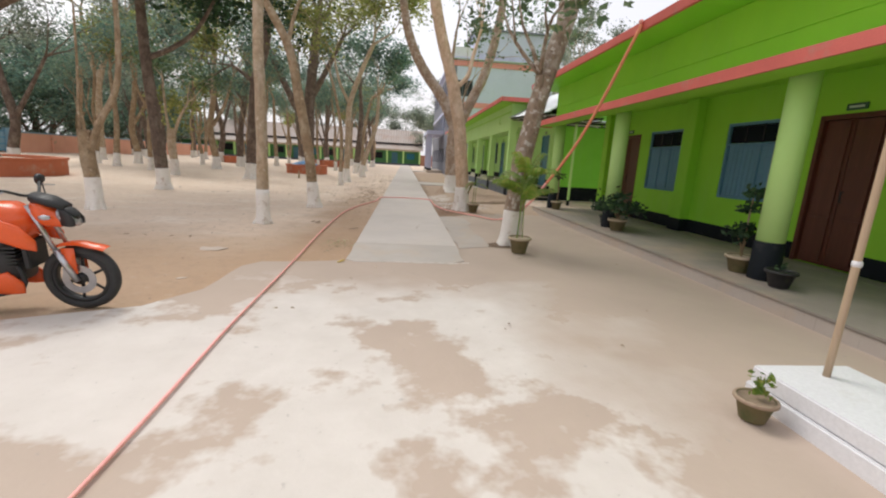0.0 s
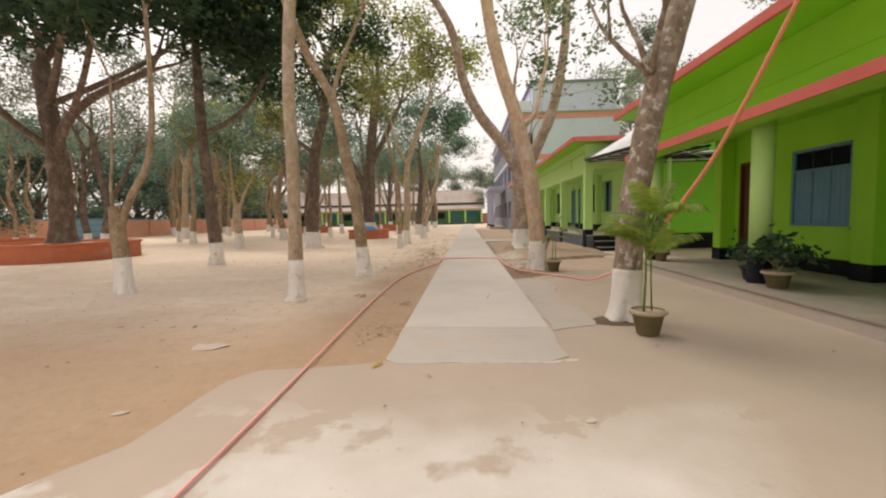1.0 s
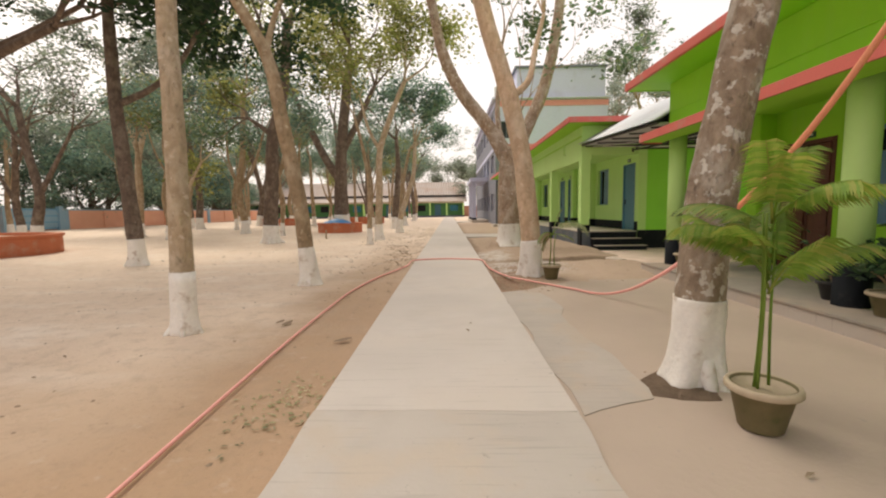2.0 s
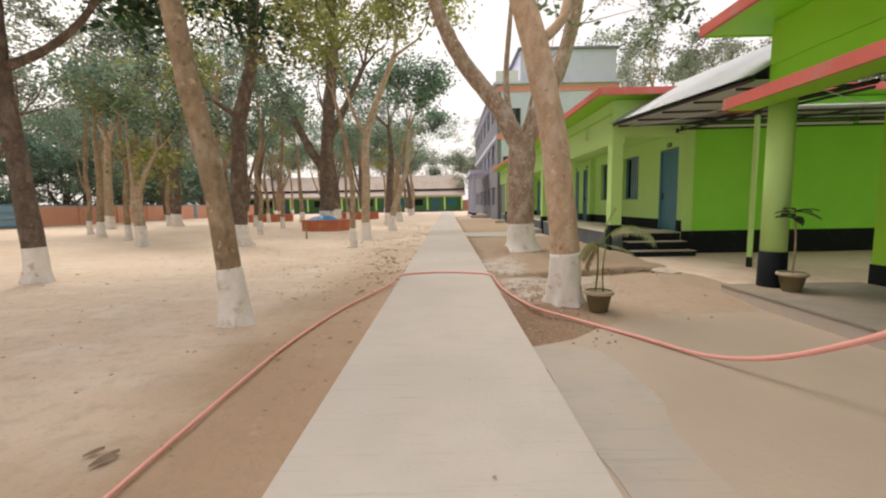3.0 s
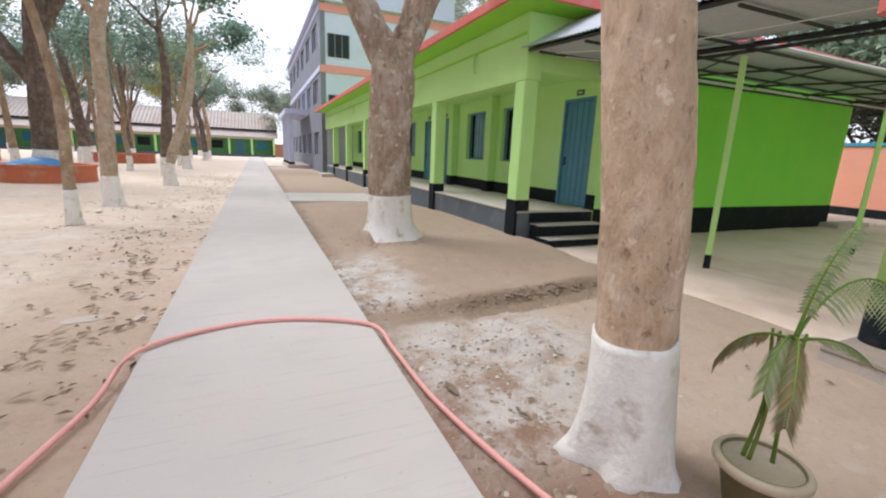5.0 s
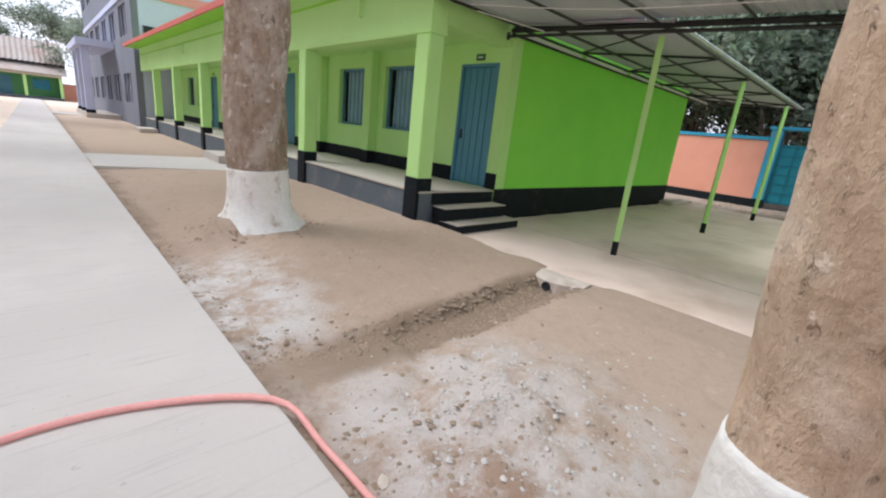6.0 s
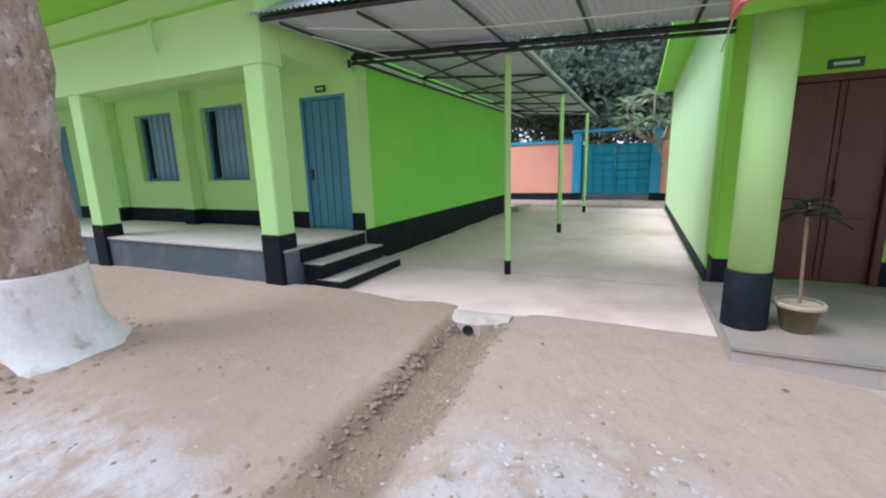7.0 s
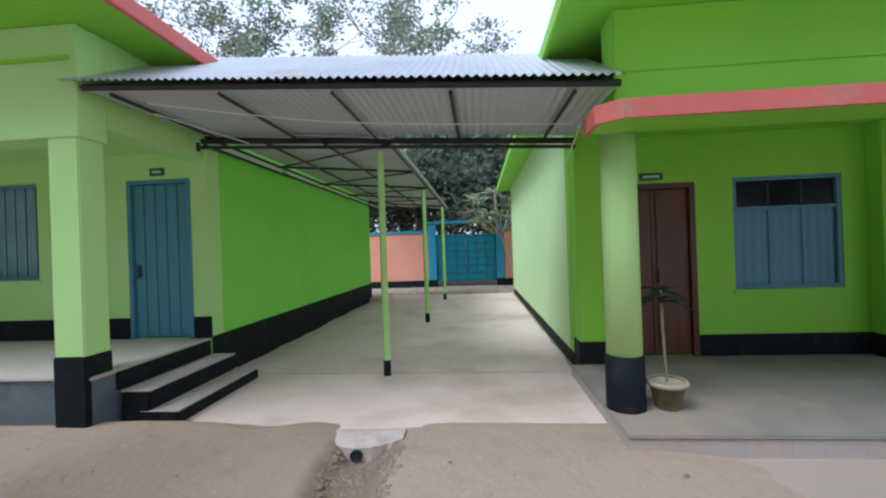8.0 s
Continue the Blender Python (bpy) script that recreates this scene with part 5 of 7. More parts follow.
def make_tree(label, base, trunk, r0, r1, bark, leaves, limbs=(), depth=2, reach=2.0, clump=0.7, per=40, size=0.16, white=0.66, seed=1, auto=3, flare=1.22, roots=6, lobes=0.05, category="tree", group="yard trees", extra_white=None, name="tree"):
    """Tree at base: trunk points (dx, dy, z), then limbs as (start point number, points), each ending in a branching crown."""
    rng = np.random.default_rng(seed)
    t = thing(name, label, category, group, "", Matrix.Translation(base))
    s = Shape()
    fine = 6 if r0 < 0.13 or base[1] > 25 else 16
    pts = curve_pts([(0, 0, -0.05)] + [p for p in trunk], fine)
    m = len(pts) - 1
    rad = []
    for i, p in enumerate(pts):
        f = i / m
        r = r0 + (r1 - r0) * f
        r *= 1 + (flare - 1) * math.exp(-max(p[2], 0) / 0.16)
        rad.append(r * (1 + 0.05 * noise.noise(Vector((p[2] * 1.7, seed, 0)))))
    foot = [lobes + 0.03 * roots * math.exp(-max(p[2], 0) / 0.16) for p in pts]
    s.tube(pts, rad, 18 if fine == 6 else 30, True, foot, seed, 0.07)
    ends = []
    for start, lp, lr in limbs:
        q = curve_pts([Vector(trunk[start])] + [Vector(p) for p in lp], fine)
        k = len(q) - 1
        s.tube(q, [lr * (1 - 0.5 * i / k) for i in range(k + 1)], 14 if fine == 6 else 22, True, lobes, seed, 0.07)
        ends.append((q[-1], (q[-1] - q[-3]).normalized(), lr * 0.5))
    if auto:
        ends.append((pts[-1], (pts[-1] - pts[-4]).normalized(), r1))
    tips = []
    for p, d, r in ends:
        for j in range(max(auto, 2)):
            side = Vector(rng.normal(size=3).tolist())
            side = (side - d * side.dot(d)).normalized()
            grow(s, p, d + side * 0.6, reach * rng.uniform(0.7, 1.1), r * 0.7, rng, depth, tips)
    part("trunk", s, bark, t, "", True)
    if white:
        ws = Shape()
        wp, wr = [], []
        k = 0
        for p, r in zip(pts, rad):
            if p[2] <= white:
                wp.append(p)
                wr.append(r + 0.008)
                k += 1
        f = (white - pts[k - 1][2]) / (pts[k][2] - pts[k - 1][2])
        wp.append(pts[k - 1].lerp(pts[k], f))
        wr.append(rad[k - 1] * (1 - f) + rad[k] * f + 0.008)
        ws.tube(wp, wr, 18 if fine == 6 else 30, True, foot[:k] + [lobes], seed, 0.07)
        if base[1] < 25 and (r0 < 0.17 or r0 > 0.3):
            # spreading root toes
            k = 5 + int(rng.integers(0, 3))
            for j in range(k):
                a = 2 * math.pi * (j + rng.uniform(-0.3, 0.3)) / k
                c, d = math.cos(a), math.sin(a)
                g = r0 * rng.uniform(1.25, 1.75)
                ws.tube(curve_pts([(c * r0 * 0.80, d * r0 * 0.80, rng.uniform(0.10, 0.30)), (c * r0 * 0.98, d * r0 * 0.98, 0.06), (c * g, d * g, -0.03)], 4), [r0 * v for v in (0.24, 0.28, 0.31, 0.32, 0.32, 0.30, 0.26, 0.20, 0.12)], 10, True, 0.12, seed + j, 0.25)
        part("whitewash", ws, M_LIME, t, "whitewashed foot of the trunk", True)
    if tips and per:
        cr = new("crown", leaf_mesh("crown", tips, clump, per, size, leaves, rng))
        cr.parent = t
    return t


PALE_L = "tall pale-barked yard tree with whitewashed foot"
DARK_L = "tall dark-barked yard tree with whitewashed foot"
# trees beside the walkway
make_tree("straight pale mottled tree with whitewashed foot", (-2.84, 8.31, 0), [(0.0, 0, 0.7), (0.02, 0, 2.0), (0.0, 0.05, 3.6), (0.12, 0.1, 5.4), (0.25, 0.2, 7.5)], 0.12, 0.075, M_BARKPALE, M_LEAFMID, depth=2, reach=1.8, per=34, size=0.15, seed=11, roots=4, white=0.66)
make_tree("curved brown leaning tree with whitewashed foot", (-2.45, 11.25, 0), [(-0.05, 0, 0.6), (-0.14, 0, 1.5), (-0.36, 0.0, 2.8), (-0.62, 0.05, 4.0), (-1.2, 0.1, 5.1), (-1.75, 0.2, 6.5)], 0.15, 0.085, M_BARKBROWN, M_LEAFOLIVE, limbs=[(3, [(-0.5, 0.3, 4.8), (-0.1, 0.8, 6.2)], 0.06)], depth=2, reach=1.9, per=36, size=0.15, seed=5, roots=5, white=0.66)
make_tree("pollarded tree with thin regrown stems and whitewashed foot", (-6.60, 9.27, 0), [(0, 0, 0.65), (-0.04, 0, 1.1), (-0.05, 0, 1.62)], 0.14, 0.13, M_BARKBROWN, M_LEAFDARK, limbs=[(1, [(0.25, 0, 1.75), (0.62, 0.05, 2.5), (0.72, 0.1, 3.6), (0.72, 0.1, 5.2)], 0.075), (1, [(-0.12, 0, 1.8), (-0.12, 0.1, 2.7), (-0.05, 0.1, 4.0)], 0.035)], depth=1, reach=1.4, per=70, size=0.17, seed=21, auto=0, white=0.66, flare=1.3)
make_tree(DARK_L, (-7.95, 14.42, 0), [(-0.02, 0, 0.7), (-0.1, 0, 2.2), (-0.22, 0, 4.0), (-0.32, 0.1, 6.0), (-0.3, 0.1, 8.0)], 0.2, 0.11, M_BARKDARK, M_LEAFDARK, limbs=[(2, [(0.5, 0.2, 4.4), (1.2, 0.3, 5.0), (1.8, 0.4, 6.0)], 0.09)], depth=2, reach=2.3, per=85, size=0.18, seed=31, white=0.66)
make_tree("leaning pale lichen-spotted tree with whitewashed foot beside a pot", (1.84, 6.9, 0), [(0.02, 0, 0.7), (0.1, 0.0, 1.5), (0.3, 0.0, 2.6), (0.52, 0.02, 3.4), (0.78, 0.05, 4.4), (0.95, 0.1, 5.6)], 0.165, 0.13, M_BARKLICHEN, M_LEAFMID, limbs=[(3, [(0.62, 0.3, 4.1), (0.62, 0.5, 5.3), (0.7, 0.7, 6.6)], 0.08), (2, [(0.26, -0.06, 2.72), (0.22, -0.1, 2.86)], 0.12)], depth=2, reach=1.6, per=18, size=0.14, clump=0.4, seed=41, white=0.62, flare=1.35)
make_tree("thick pale leaning tree with whitewashed foot beside the rope", (1.66, 12.055, 0), [(-0.02, 0, 0.64), (-0.1, 0, 1.4), (-0.2, 0.05, 2.3), (-0.42, 0.1, 3.4), (-0.85, 0.15, 4.8), (-1.15, 0.2, 6.2), (-1.3, 0.3, 8.0)], 0.198, 0.14, M_BARKTAN, M_LEAFMID, limbs=[(3, [(-0.05, 0.2, 3.75), (0.12, 0.4, 4.4), (0.35, 0.7, 5.2)], 0.075)], depth=2, reach=2.0, per=16, size=0.16, clump=0.4, seed=51, white=0.68, flare=1.25)
make_tree("broad forked tree with whitewashed flaring foot before the verandah", (1.97, 17.3, 0.13), [(-0.03, 0, 0.8), (-0.02, 0, 1.7), (0.0, 0, 2.5), (0.0, 0, 2.95)], 0.33, 0.34, M_BARKMID, M_LEAFMID, limbs=[(2, [(-0.55, 0.1, 3.6), (-1.5, 0.2, 4.9), (-2.1, 0.3, 6.2), (-2.5, 0.3, 8.0), (-3.4, 0.4, 9.6)], 0.24), (2, [(0.45, 0.0, 3.5), (1.1, 0.0, 5.0), (1.5, 0.1, 7.0), (1.65, 0.1, 9.0), (1.9, 0.2, 10.5)], 0.22), (3, [(-0.25, 0.4, 3.6), (-0.3, 0.6, 4.6), (-0.15, 0.7, 6.4)], 0.11), (3, [(0.12, -0.15, 3.3), (0.2, -0.2, 3.75)], 0.075)], depth=2, reach=2.2, per=16, size=0.17, seed=61, auto=0, white=0.70, flare=1.6, roots=0, clump=0.42)
# yard trees further along
make_tree("slim short stem with whitewashed foot", (-3.07, 20.25, 0), [(0.0, 0, 0.7), (0.03, 0, 2.2), (-0.15, 0, 3.6), (-0.5, 0.1, 5.0)], 0.11, 0.05, M_BARKBROWN, M_LEAFOLIVE, depth=1, reach=1.3, per=50, size=0.17, seed=71, auto=2, white=0.62)
make_tree(PALE_L, (-3.17, 23.0, 0), [(0, 0, 0.7), (0.08, 0, 2.4), (0.15, 0, 4.0), (0.7, 0, 5.6), (1.3, 0.1, 7.0)], 0.19, 0.1, M_BARKPALE, M_LEAFOLIVE, limbs=[(2, [(-0.35, 0, 5.0), (-0.7, 0.1, 6.4)], 0.09)], depth=2, reach=2.0, per=32, size=0.2, seed=81, white=0.7)
make_tree(DARK_L, (-7.62, 21.8, 0), [(0.0, 0, 0.7), (0.12, 0, 2.5), (0.3, 0, 4.5), (0.8, 0.1, 6.5), (1.0, 0.2, 9.0)], 0.34, 0.17, M_BARKDARK, M_LEAFOLIVE, limbs=[(2, [(-0.2, 0, 4.9), (-0.8, 0.1, 5.3)], 0.12), (3, [(0.3, 0.5, 7.6), (-0.4, 0.8, 9.5)], 0.12)], depth=2, reach=2.6, per=40, size=0.2, seed=91, white=0.75)
make_tree("lopped stump-like tree with whitewashed foot", (-11.4, 21.95, 0), [(0, 0, 0.7), (-0.05, 0, 1.5), (0.0, 0, 2.2)], 0.17, 0.2, M_BARKPALE, M_LEAFMID, limbs=[(1, [(0.35, 0, 2.6), (0.8, 0.1, 3.5)], 0.09), (1, [(-0.3, 0.2, 2.8), (-0.4, 0.3, 4.6)], 0.08)], depth=1, reach=1.2, per=22, size=0.2, seed=101, auto=0, white=0.75)
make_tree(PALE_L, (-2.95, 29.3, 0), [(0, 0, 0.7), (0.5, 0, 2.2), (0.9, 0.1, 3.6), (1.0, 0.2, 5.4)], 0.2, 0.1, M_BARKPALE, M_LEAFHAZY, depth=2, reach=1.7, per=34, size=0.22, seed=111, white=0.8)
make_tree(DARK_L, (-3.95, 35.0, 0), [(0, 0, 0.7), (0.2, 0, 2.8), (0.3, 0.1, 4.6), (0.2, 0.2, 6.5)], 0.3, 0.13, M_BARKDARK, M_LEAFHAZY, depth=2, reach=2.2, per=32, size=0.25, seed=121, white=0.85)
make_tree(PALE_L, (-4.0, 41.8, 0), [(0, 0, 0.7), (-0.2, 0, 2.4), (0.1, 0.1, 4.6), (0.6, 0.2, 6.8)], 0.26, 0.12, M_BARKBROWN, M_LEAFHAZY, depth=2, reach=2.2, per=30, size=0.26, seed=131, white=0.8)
make_tree("great dark tree rising from the big round planter", (-16.2, 17.6, 0.6), [(0, 0, 0.7), (0.05, 0, 2.0), (0.0, 0, 3.6), (-0.2, 0, 5.4), (-0.3, 0, 7.0)], 0.46, 0.28, M_BARKDARK, M_LEAFDARK, limbs=[(2, [(0.8, -0.3, 4.6), (2.6, -0.9, 5.4), (5.6, -2.0, 5.8)], 0.2), (3, [(1.2, -1.0, 6.0), (4.6, -4.0, 6.4)], 0.17), (2, [(-0.6, -1.0, 4.6), (0.4, -3.2, 5.6)], 0.16), (2, [(2.4, -1.5, 5.0), (4.6, -3.2, 6.0), (5.6, -4.2, 6.9)], 0.12), (3, [(2.8, -0.3, 6.2), (5.2, -0.6, 7.0)], 0.13)], depth=2, reach=2.8, per=120, size=0.23, clump=1.0, seed=141, white=0, flare=1.3)
make_tree("great dark forked tree in the round planter with a tarpaulin", (-6.95, 30.9, 0.6), [(0, 0, 0.7), (0.1, 0, 2.6), (0.2, 0, 4.4), (0.5, 0, 7.0), (0.8, 0, 9.5)], 0.46, 0.27, M_BARKDARK, M_LEAFOLIVE, limbs=[(1, [(-0.9, 0, 4.2), (-2.0, 0.1, 6.5), (-3.2, 0.2, 9.0)], 0.28), (2, [(1.2, 0.1, 6.2), (2.4, 0.2, 8.6)], 0.24)], depth=2, reach=3.0, per=48, size=0.24, clump=0.85, seed=151, white=0.5)
make_tree("pale tree with a bare leaning stem", (-24.2, 36.4, 0), [(0, 0, 0.8), (0.1, 0, 3.0), (0.4, 0, 6.0), (1.6, 0, 9.0), (3.2, 0, 10.5)], 0.31, 0.14, M_BARKPALE, M_LEAFDUSTHAZE, limbs=[(2, [(-0.3, 0, 8.5), (-0.4, 0, 11.0)], 0.2)], depth=2, reach=2.8, per=36, size=0.3, seed=161, white=0.95)

# stands of alike trees, turned and sized each its own way
PROTO = [
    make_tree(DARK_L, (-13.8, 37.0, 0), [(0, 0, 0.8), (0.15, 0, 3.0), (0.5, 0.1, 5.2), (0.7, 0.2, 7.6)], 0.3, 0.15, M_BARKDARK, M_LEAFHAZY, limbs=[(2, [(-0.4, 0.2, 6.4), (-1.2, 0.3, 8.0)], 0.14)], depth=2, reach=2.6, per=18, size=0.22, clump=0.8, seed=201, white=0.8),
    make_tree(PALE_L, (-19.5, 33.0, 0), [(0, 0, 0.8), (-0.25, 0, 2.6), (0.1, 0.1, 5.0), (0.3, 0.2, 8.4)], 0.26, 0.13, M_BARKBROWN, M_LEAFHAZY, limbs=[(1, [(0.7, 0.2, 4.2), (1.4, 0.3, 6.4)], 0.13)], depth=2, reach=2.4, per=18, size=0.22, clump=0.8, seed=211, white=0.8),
    make_tree(DARK_L, (-22.0, 26.0, 0), [(0, 0, 0.8), (0.3, 0, 2.4), (-0.2, 0.1, 4.6), (-0.6, 0.2, 7.0)], 0.3, 0.14, M_BARKDARK, M_LEAFDUSTHAZE, limbs=[(1, [(1.0, 0.2, 3.8), (2.0, 0.4, 5.8)], 0.15), (2, [(-1.2, 0, 6.4), (-2.0, 0, 8.2)], 0.12)], depth=2, reach=2.6, per=17, size=0.22, clump=0.8, seed=221, white=0.8),
    make_tree(PALE_L, (-5.4, 52.0, 0), [(0, 0, 0.8), (0.2, 0, 3.0), (0.0, 0.1, 5.6)], 0.22, 0.1, M_BARKBROWN, M_LEAFOLIVE, depth=2, reach=2.0, per=26, size=0.22, seed=231, white=0.8),
]
rs = np.random.default_rng(4)
SPOTS = [(-10.5, 47), (-14.5, 55), (-19, 46), (-24, 54), (-29, 62), (-33, 47), (-12, 66), (-7.5, 61), (-4.6, 60), (-5.2, 70), (-17, 72), (-23, 69), (-28, 75), (-33, 72), (-27, 30), (-31, 22), (-26, 18), (-33, 35), (-21, 39), (-17.5, 27.5), (-29, 12), (-24, 8.5), (-32, 4), (-10, 75), (-15, 63), (-21, 60), (-30, 52), (-12.6, 43), (-7, 79), (-18, 12), (-34, 57), (-21, 79), (-26, 46), (-13.0, 30.5), (-10.2, 57)]
for i, (x, y) in enumerate(SPOTS):
    k = rs.uniform(0.8, 1.2)
    copy_thing(PROTO[i % 4], pose(x, y, 0, 0, 0, rs.uniform(0, 360)) @ Matrix.Diagonal((k, k, k * rs.uniform(0.95, 1.15), 1)))
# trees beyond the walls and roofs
OUT = make_tree("leafy tree beyond the boundary", (-42, 30, 0), [(0, 0, 0.8), (0.3, 0, 2.6), (0.2, 0.1, 4.4)], 0.32, 0.2, M_BARKDARK, M_LEAFDUSTHAZE, limbs=[(1, [(1.4, 0.4, 4.4), (2.4, 0.8, 6.4)], 0.16), (1, [(-1.2, -0.5, 4.6), (-2.2, -0.6, 6.2)], 0.16)], depth=3, reach=2.5, per=22, size=0.32, clump=1.1, seed=301, white=0, group="trees beyond the yard")
OUT2 = make_tree("tall thin-leaved tree beyond the boundary", (21.0, 41.0, 0), [(0, 0, 0.8), (0.2, 0, 3.4), (0.2, 0.1, 6.2)], 0.34, 0.22, M_BARKBROWN, M_LEAFDUSTHAZE, limbs=[(1, [(1.5, 0.4, 6.0), (2.4, 0.8, 8.4)], 0.18), (1, [(-1.3, -0.5, 6.2), (-2.2, -0.6, 8.6)], 0.18)], depth=3, reach=2.6, per=13, size=0.21, clump=0.5, seed=311, white=0, group="trees beyond the yard")
for i, (x, y, k) in enumerate([(-43, 8, 1.0), (-44, 18, 1.2), (-41, 40, 1.0), (-44, 50, 1.2), (-42, 60, 1.1), (-45, 72, 1.3), (-43, 82, 1.1), (-44, -4, 1.2), (-36, 100, 1.2), (-24, 103, 1.3), (-12, 101, 1.1), (-2, 104, 1.2), (8, 100, 1.1), (17, 98, 1.2), (26.5, 9.0, 0.85), (27.5, 14.5, 0.95), (26.0, 20.5, 0.9), (32, 6.0, 1.1), (33, 18.5, 1.1), (25, 27, 1.1), (35, 12.5, 1.15), (9, 88, 0.9)]):
    copy_thing(OUT, pose(x, y, 0, 0, 0, rs.uniform(0, 360)) @ Matrix.Diagonal((k, k, k, 1)))
for i, (x, y, k) in enumerate([(24, 33, 1.3), (17.8, 38.5, 1.15), (18, 48, 1.2), (24, 2, 1.1), (24.5, 16.5, 1.25), (22.5, 24, 1.2), (27, -6, 1.2), (6, 76, 1.0), (14, 72, 1.2)]):
    copy_thing(OUT2, pose(x, y, 0, 0, 0, rs.uniform(0, 360)) @ Matrix.Diagonal((k, k, k, 1)))

LOW = make_tree("dense dark shrub-like tree beyond the gate", (22.0, 11.2, 0), [(0, 0, 0.8), (0.1, 0, 1.5)], 0.2, 0.14, M_BARKDARK, M_LEAFDUSTHAZE, limbs=[(0, [(0.8, 0.5, 1.9), (1.2, 0.9, 2.8)], 0.08), (0, [(-0.6, -0.7, 2.0), (-0.9, -1.1, 3.0)], 0.08)], depth=2, reach=1.7, per=42, size=0.26, clump=0.95, seed=321, white=0, group="trees beyond the yard")
for x, y, k in ((22.6, 13.4, 1.1), (22.2, 15.6, 1.25), (23.0, 17.6, 1.0), (24.5, 12.2, 1.4), (25.0, 15.0, 1.5), (22.6, 9.2, 1.2), (24.4, 19.5, 1.3), (22.4, 21.5, 1.2)):
    copy_thing(LOW, pose(x, y, 0, 0, 0, rs.uniform(0, 360)) @ Matrix.Diagonal((k, k, k, 1)))

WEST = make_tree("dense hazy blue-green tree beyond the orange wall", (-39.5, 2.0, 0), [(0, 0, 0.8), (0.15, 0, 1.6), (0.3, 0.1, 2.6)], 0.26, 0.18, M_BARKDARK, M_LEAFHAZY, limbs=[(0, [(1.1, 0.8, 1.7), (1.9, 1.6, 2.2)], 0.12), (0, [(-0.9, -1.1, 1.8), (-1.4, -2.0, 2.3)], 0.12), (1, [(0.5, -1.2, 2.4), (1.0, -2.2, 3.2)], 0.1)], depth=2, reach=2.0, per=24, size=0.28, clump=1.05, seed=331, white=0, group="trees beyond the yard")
for k in range(19):
    g = rs.uniform(0.95, 1.45)
    copy_thing(WEST, pose(-39.2 - rs.uniform(0, 3.5), 7.0 + 4.6 * k + rs.uniform(-1, 1), 0, 0, 0, rs.uniform(0, 360)) @ Matrix.Diagonal((g, g, g, 1)))
# slim wavy stems filling the grove
SLIM = make_tree("slim wavy pale yard tree with whitewashed foot", (-9.4, 27.5, 0), [(0, 0, 0.7), (0.12, 0.05, 1.8), (-0.1, 0.1, 3.2), (0.25, 0.1, 4.6), (0.2, 0.2, 6.2)], 0.13, 0.06, M_BARKBROWN, M_LEAFHAZY, limbs=[(1, [(-0.5, 0.1, 2.9), (-0.9, 0.2, 4.2)], 0.06), (2, [(0.5, -0.2, 4.3), (1.0, -0.3, 5.4)], 0.05)], depth=1, reach=1.5, per=30, size=0.18, clump=0.7, seed=341, white=0.7)
for x, y, g in ((-14.2, 25.0, 1.0), (-6.2, 38.5, 1.1), (-10.8, 34.0, 1.05), (-16.6, 36.5, 1.2), (-20.4, 30.2, 1.1), (-23.0, 41.0, 1.25), (-12.0, 51.0, 1.2), (-5.0, 46.5, 1.1), (-8.6, 43.0, 1.1), (-18.4, 52.5, 1.3), (-27.5, 58.0, 1.3), (-30.0, 43.0, 1.3), (-25.0, 23.5, 1.0), (-29.5, 28.5, 1.1), (-16.0, 44.0, 1.2), (-6.6, 66.0, 1.3), (-11.0, 62.0, 1.3)):
    copy_thing(SLIM, pose(x, y, 0, 0, 0, rs.uniform(0, 360)) @ Matrix.Diagonal((g, g, g, 1)))


def rosette_tree():
    """A small bare-stemmed tree with rosettes of long leaves, before the gate."""
    t = thing("frangipani_tree", "small bare-stemmed tree with rosettes of long pale leaves before the gate", "tree", "", "", pose(17.6, 12.45, 0))
    rng = np.random.default_rng(77)
    st, lf = Shape(), Shape()
    st.tube(curve_pts([(0.15, -0.62, -0.02), (0.1, -0.42, 1.2), (0, 0, 2.2)], 5), 0.05, 8)
    for k in range(15):
        a = 2 * math.pi * k / 15 + rng.uniform(-0.3, 0.3)
        e = Vector((math.cos(a) * rng.uniform(0.3, 0.9), math.sin(a) * rng.uniform(0.4, 1.4), rng.uniform(2.3, 3.9)))
        st.tube(curve_pts([(0, 0, 2.15), (e.x * 0.6, e.y * 0.6, 2.5), e], 4), 0.03, 6)
        for j in range(20):
            b = rng.uniform(0, 2 * math.pi)
            d = Vector((math.cos(b), math.sin(b), rng.uniform(-0.3, 0.9))).normalized()
            side = d.cross(Vector((0, 0, 1))).normalized()
            ln = rng.uniform(0.4, 0.65)
            m = e + d * ln * 0.55 + Vector((0, 0, 0.02))
            q = e + d * ln + Vector((0, 0, -0.1))
            lf.add([e, m - side * 0.085, q, m + side * 0.085], [(0, 1, 2), (0, 2, 3)])
    part("trunk", st, M_BARKPALE, t, "", True)
    part("leaves", lf, M_LEAFPALE, t, "long pale dusty leaves")


rosette_tree()


# ---- round planters ----
def planter(x, y, r, h, label, tarp=False):
    p = thing("round_planter", label, "planter", "round planters", "", pose(x, y, 0))
    part("ring_wall", Shape().lathe([(r, -0.05), (r, h - 0.1), (r + 0.06, h - 0.09), (r + 0.06, h), (r - 0.22, h), (r - 0.22, h - 0.12), (0.01, h - 0.12)], 40), M_BRICKRED, p, "brick-red painted cement ring")
    part("soil", Shape().lathe([(r - 0.225, h - 0.118), (r * 0.5, h - 0.07), (0.01, h - 0.03)], 32), M_GROUND, p, "dry soil filling")
    return p


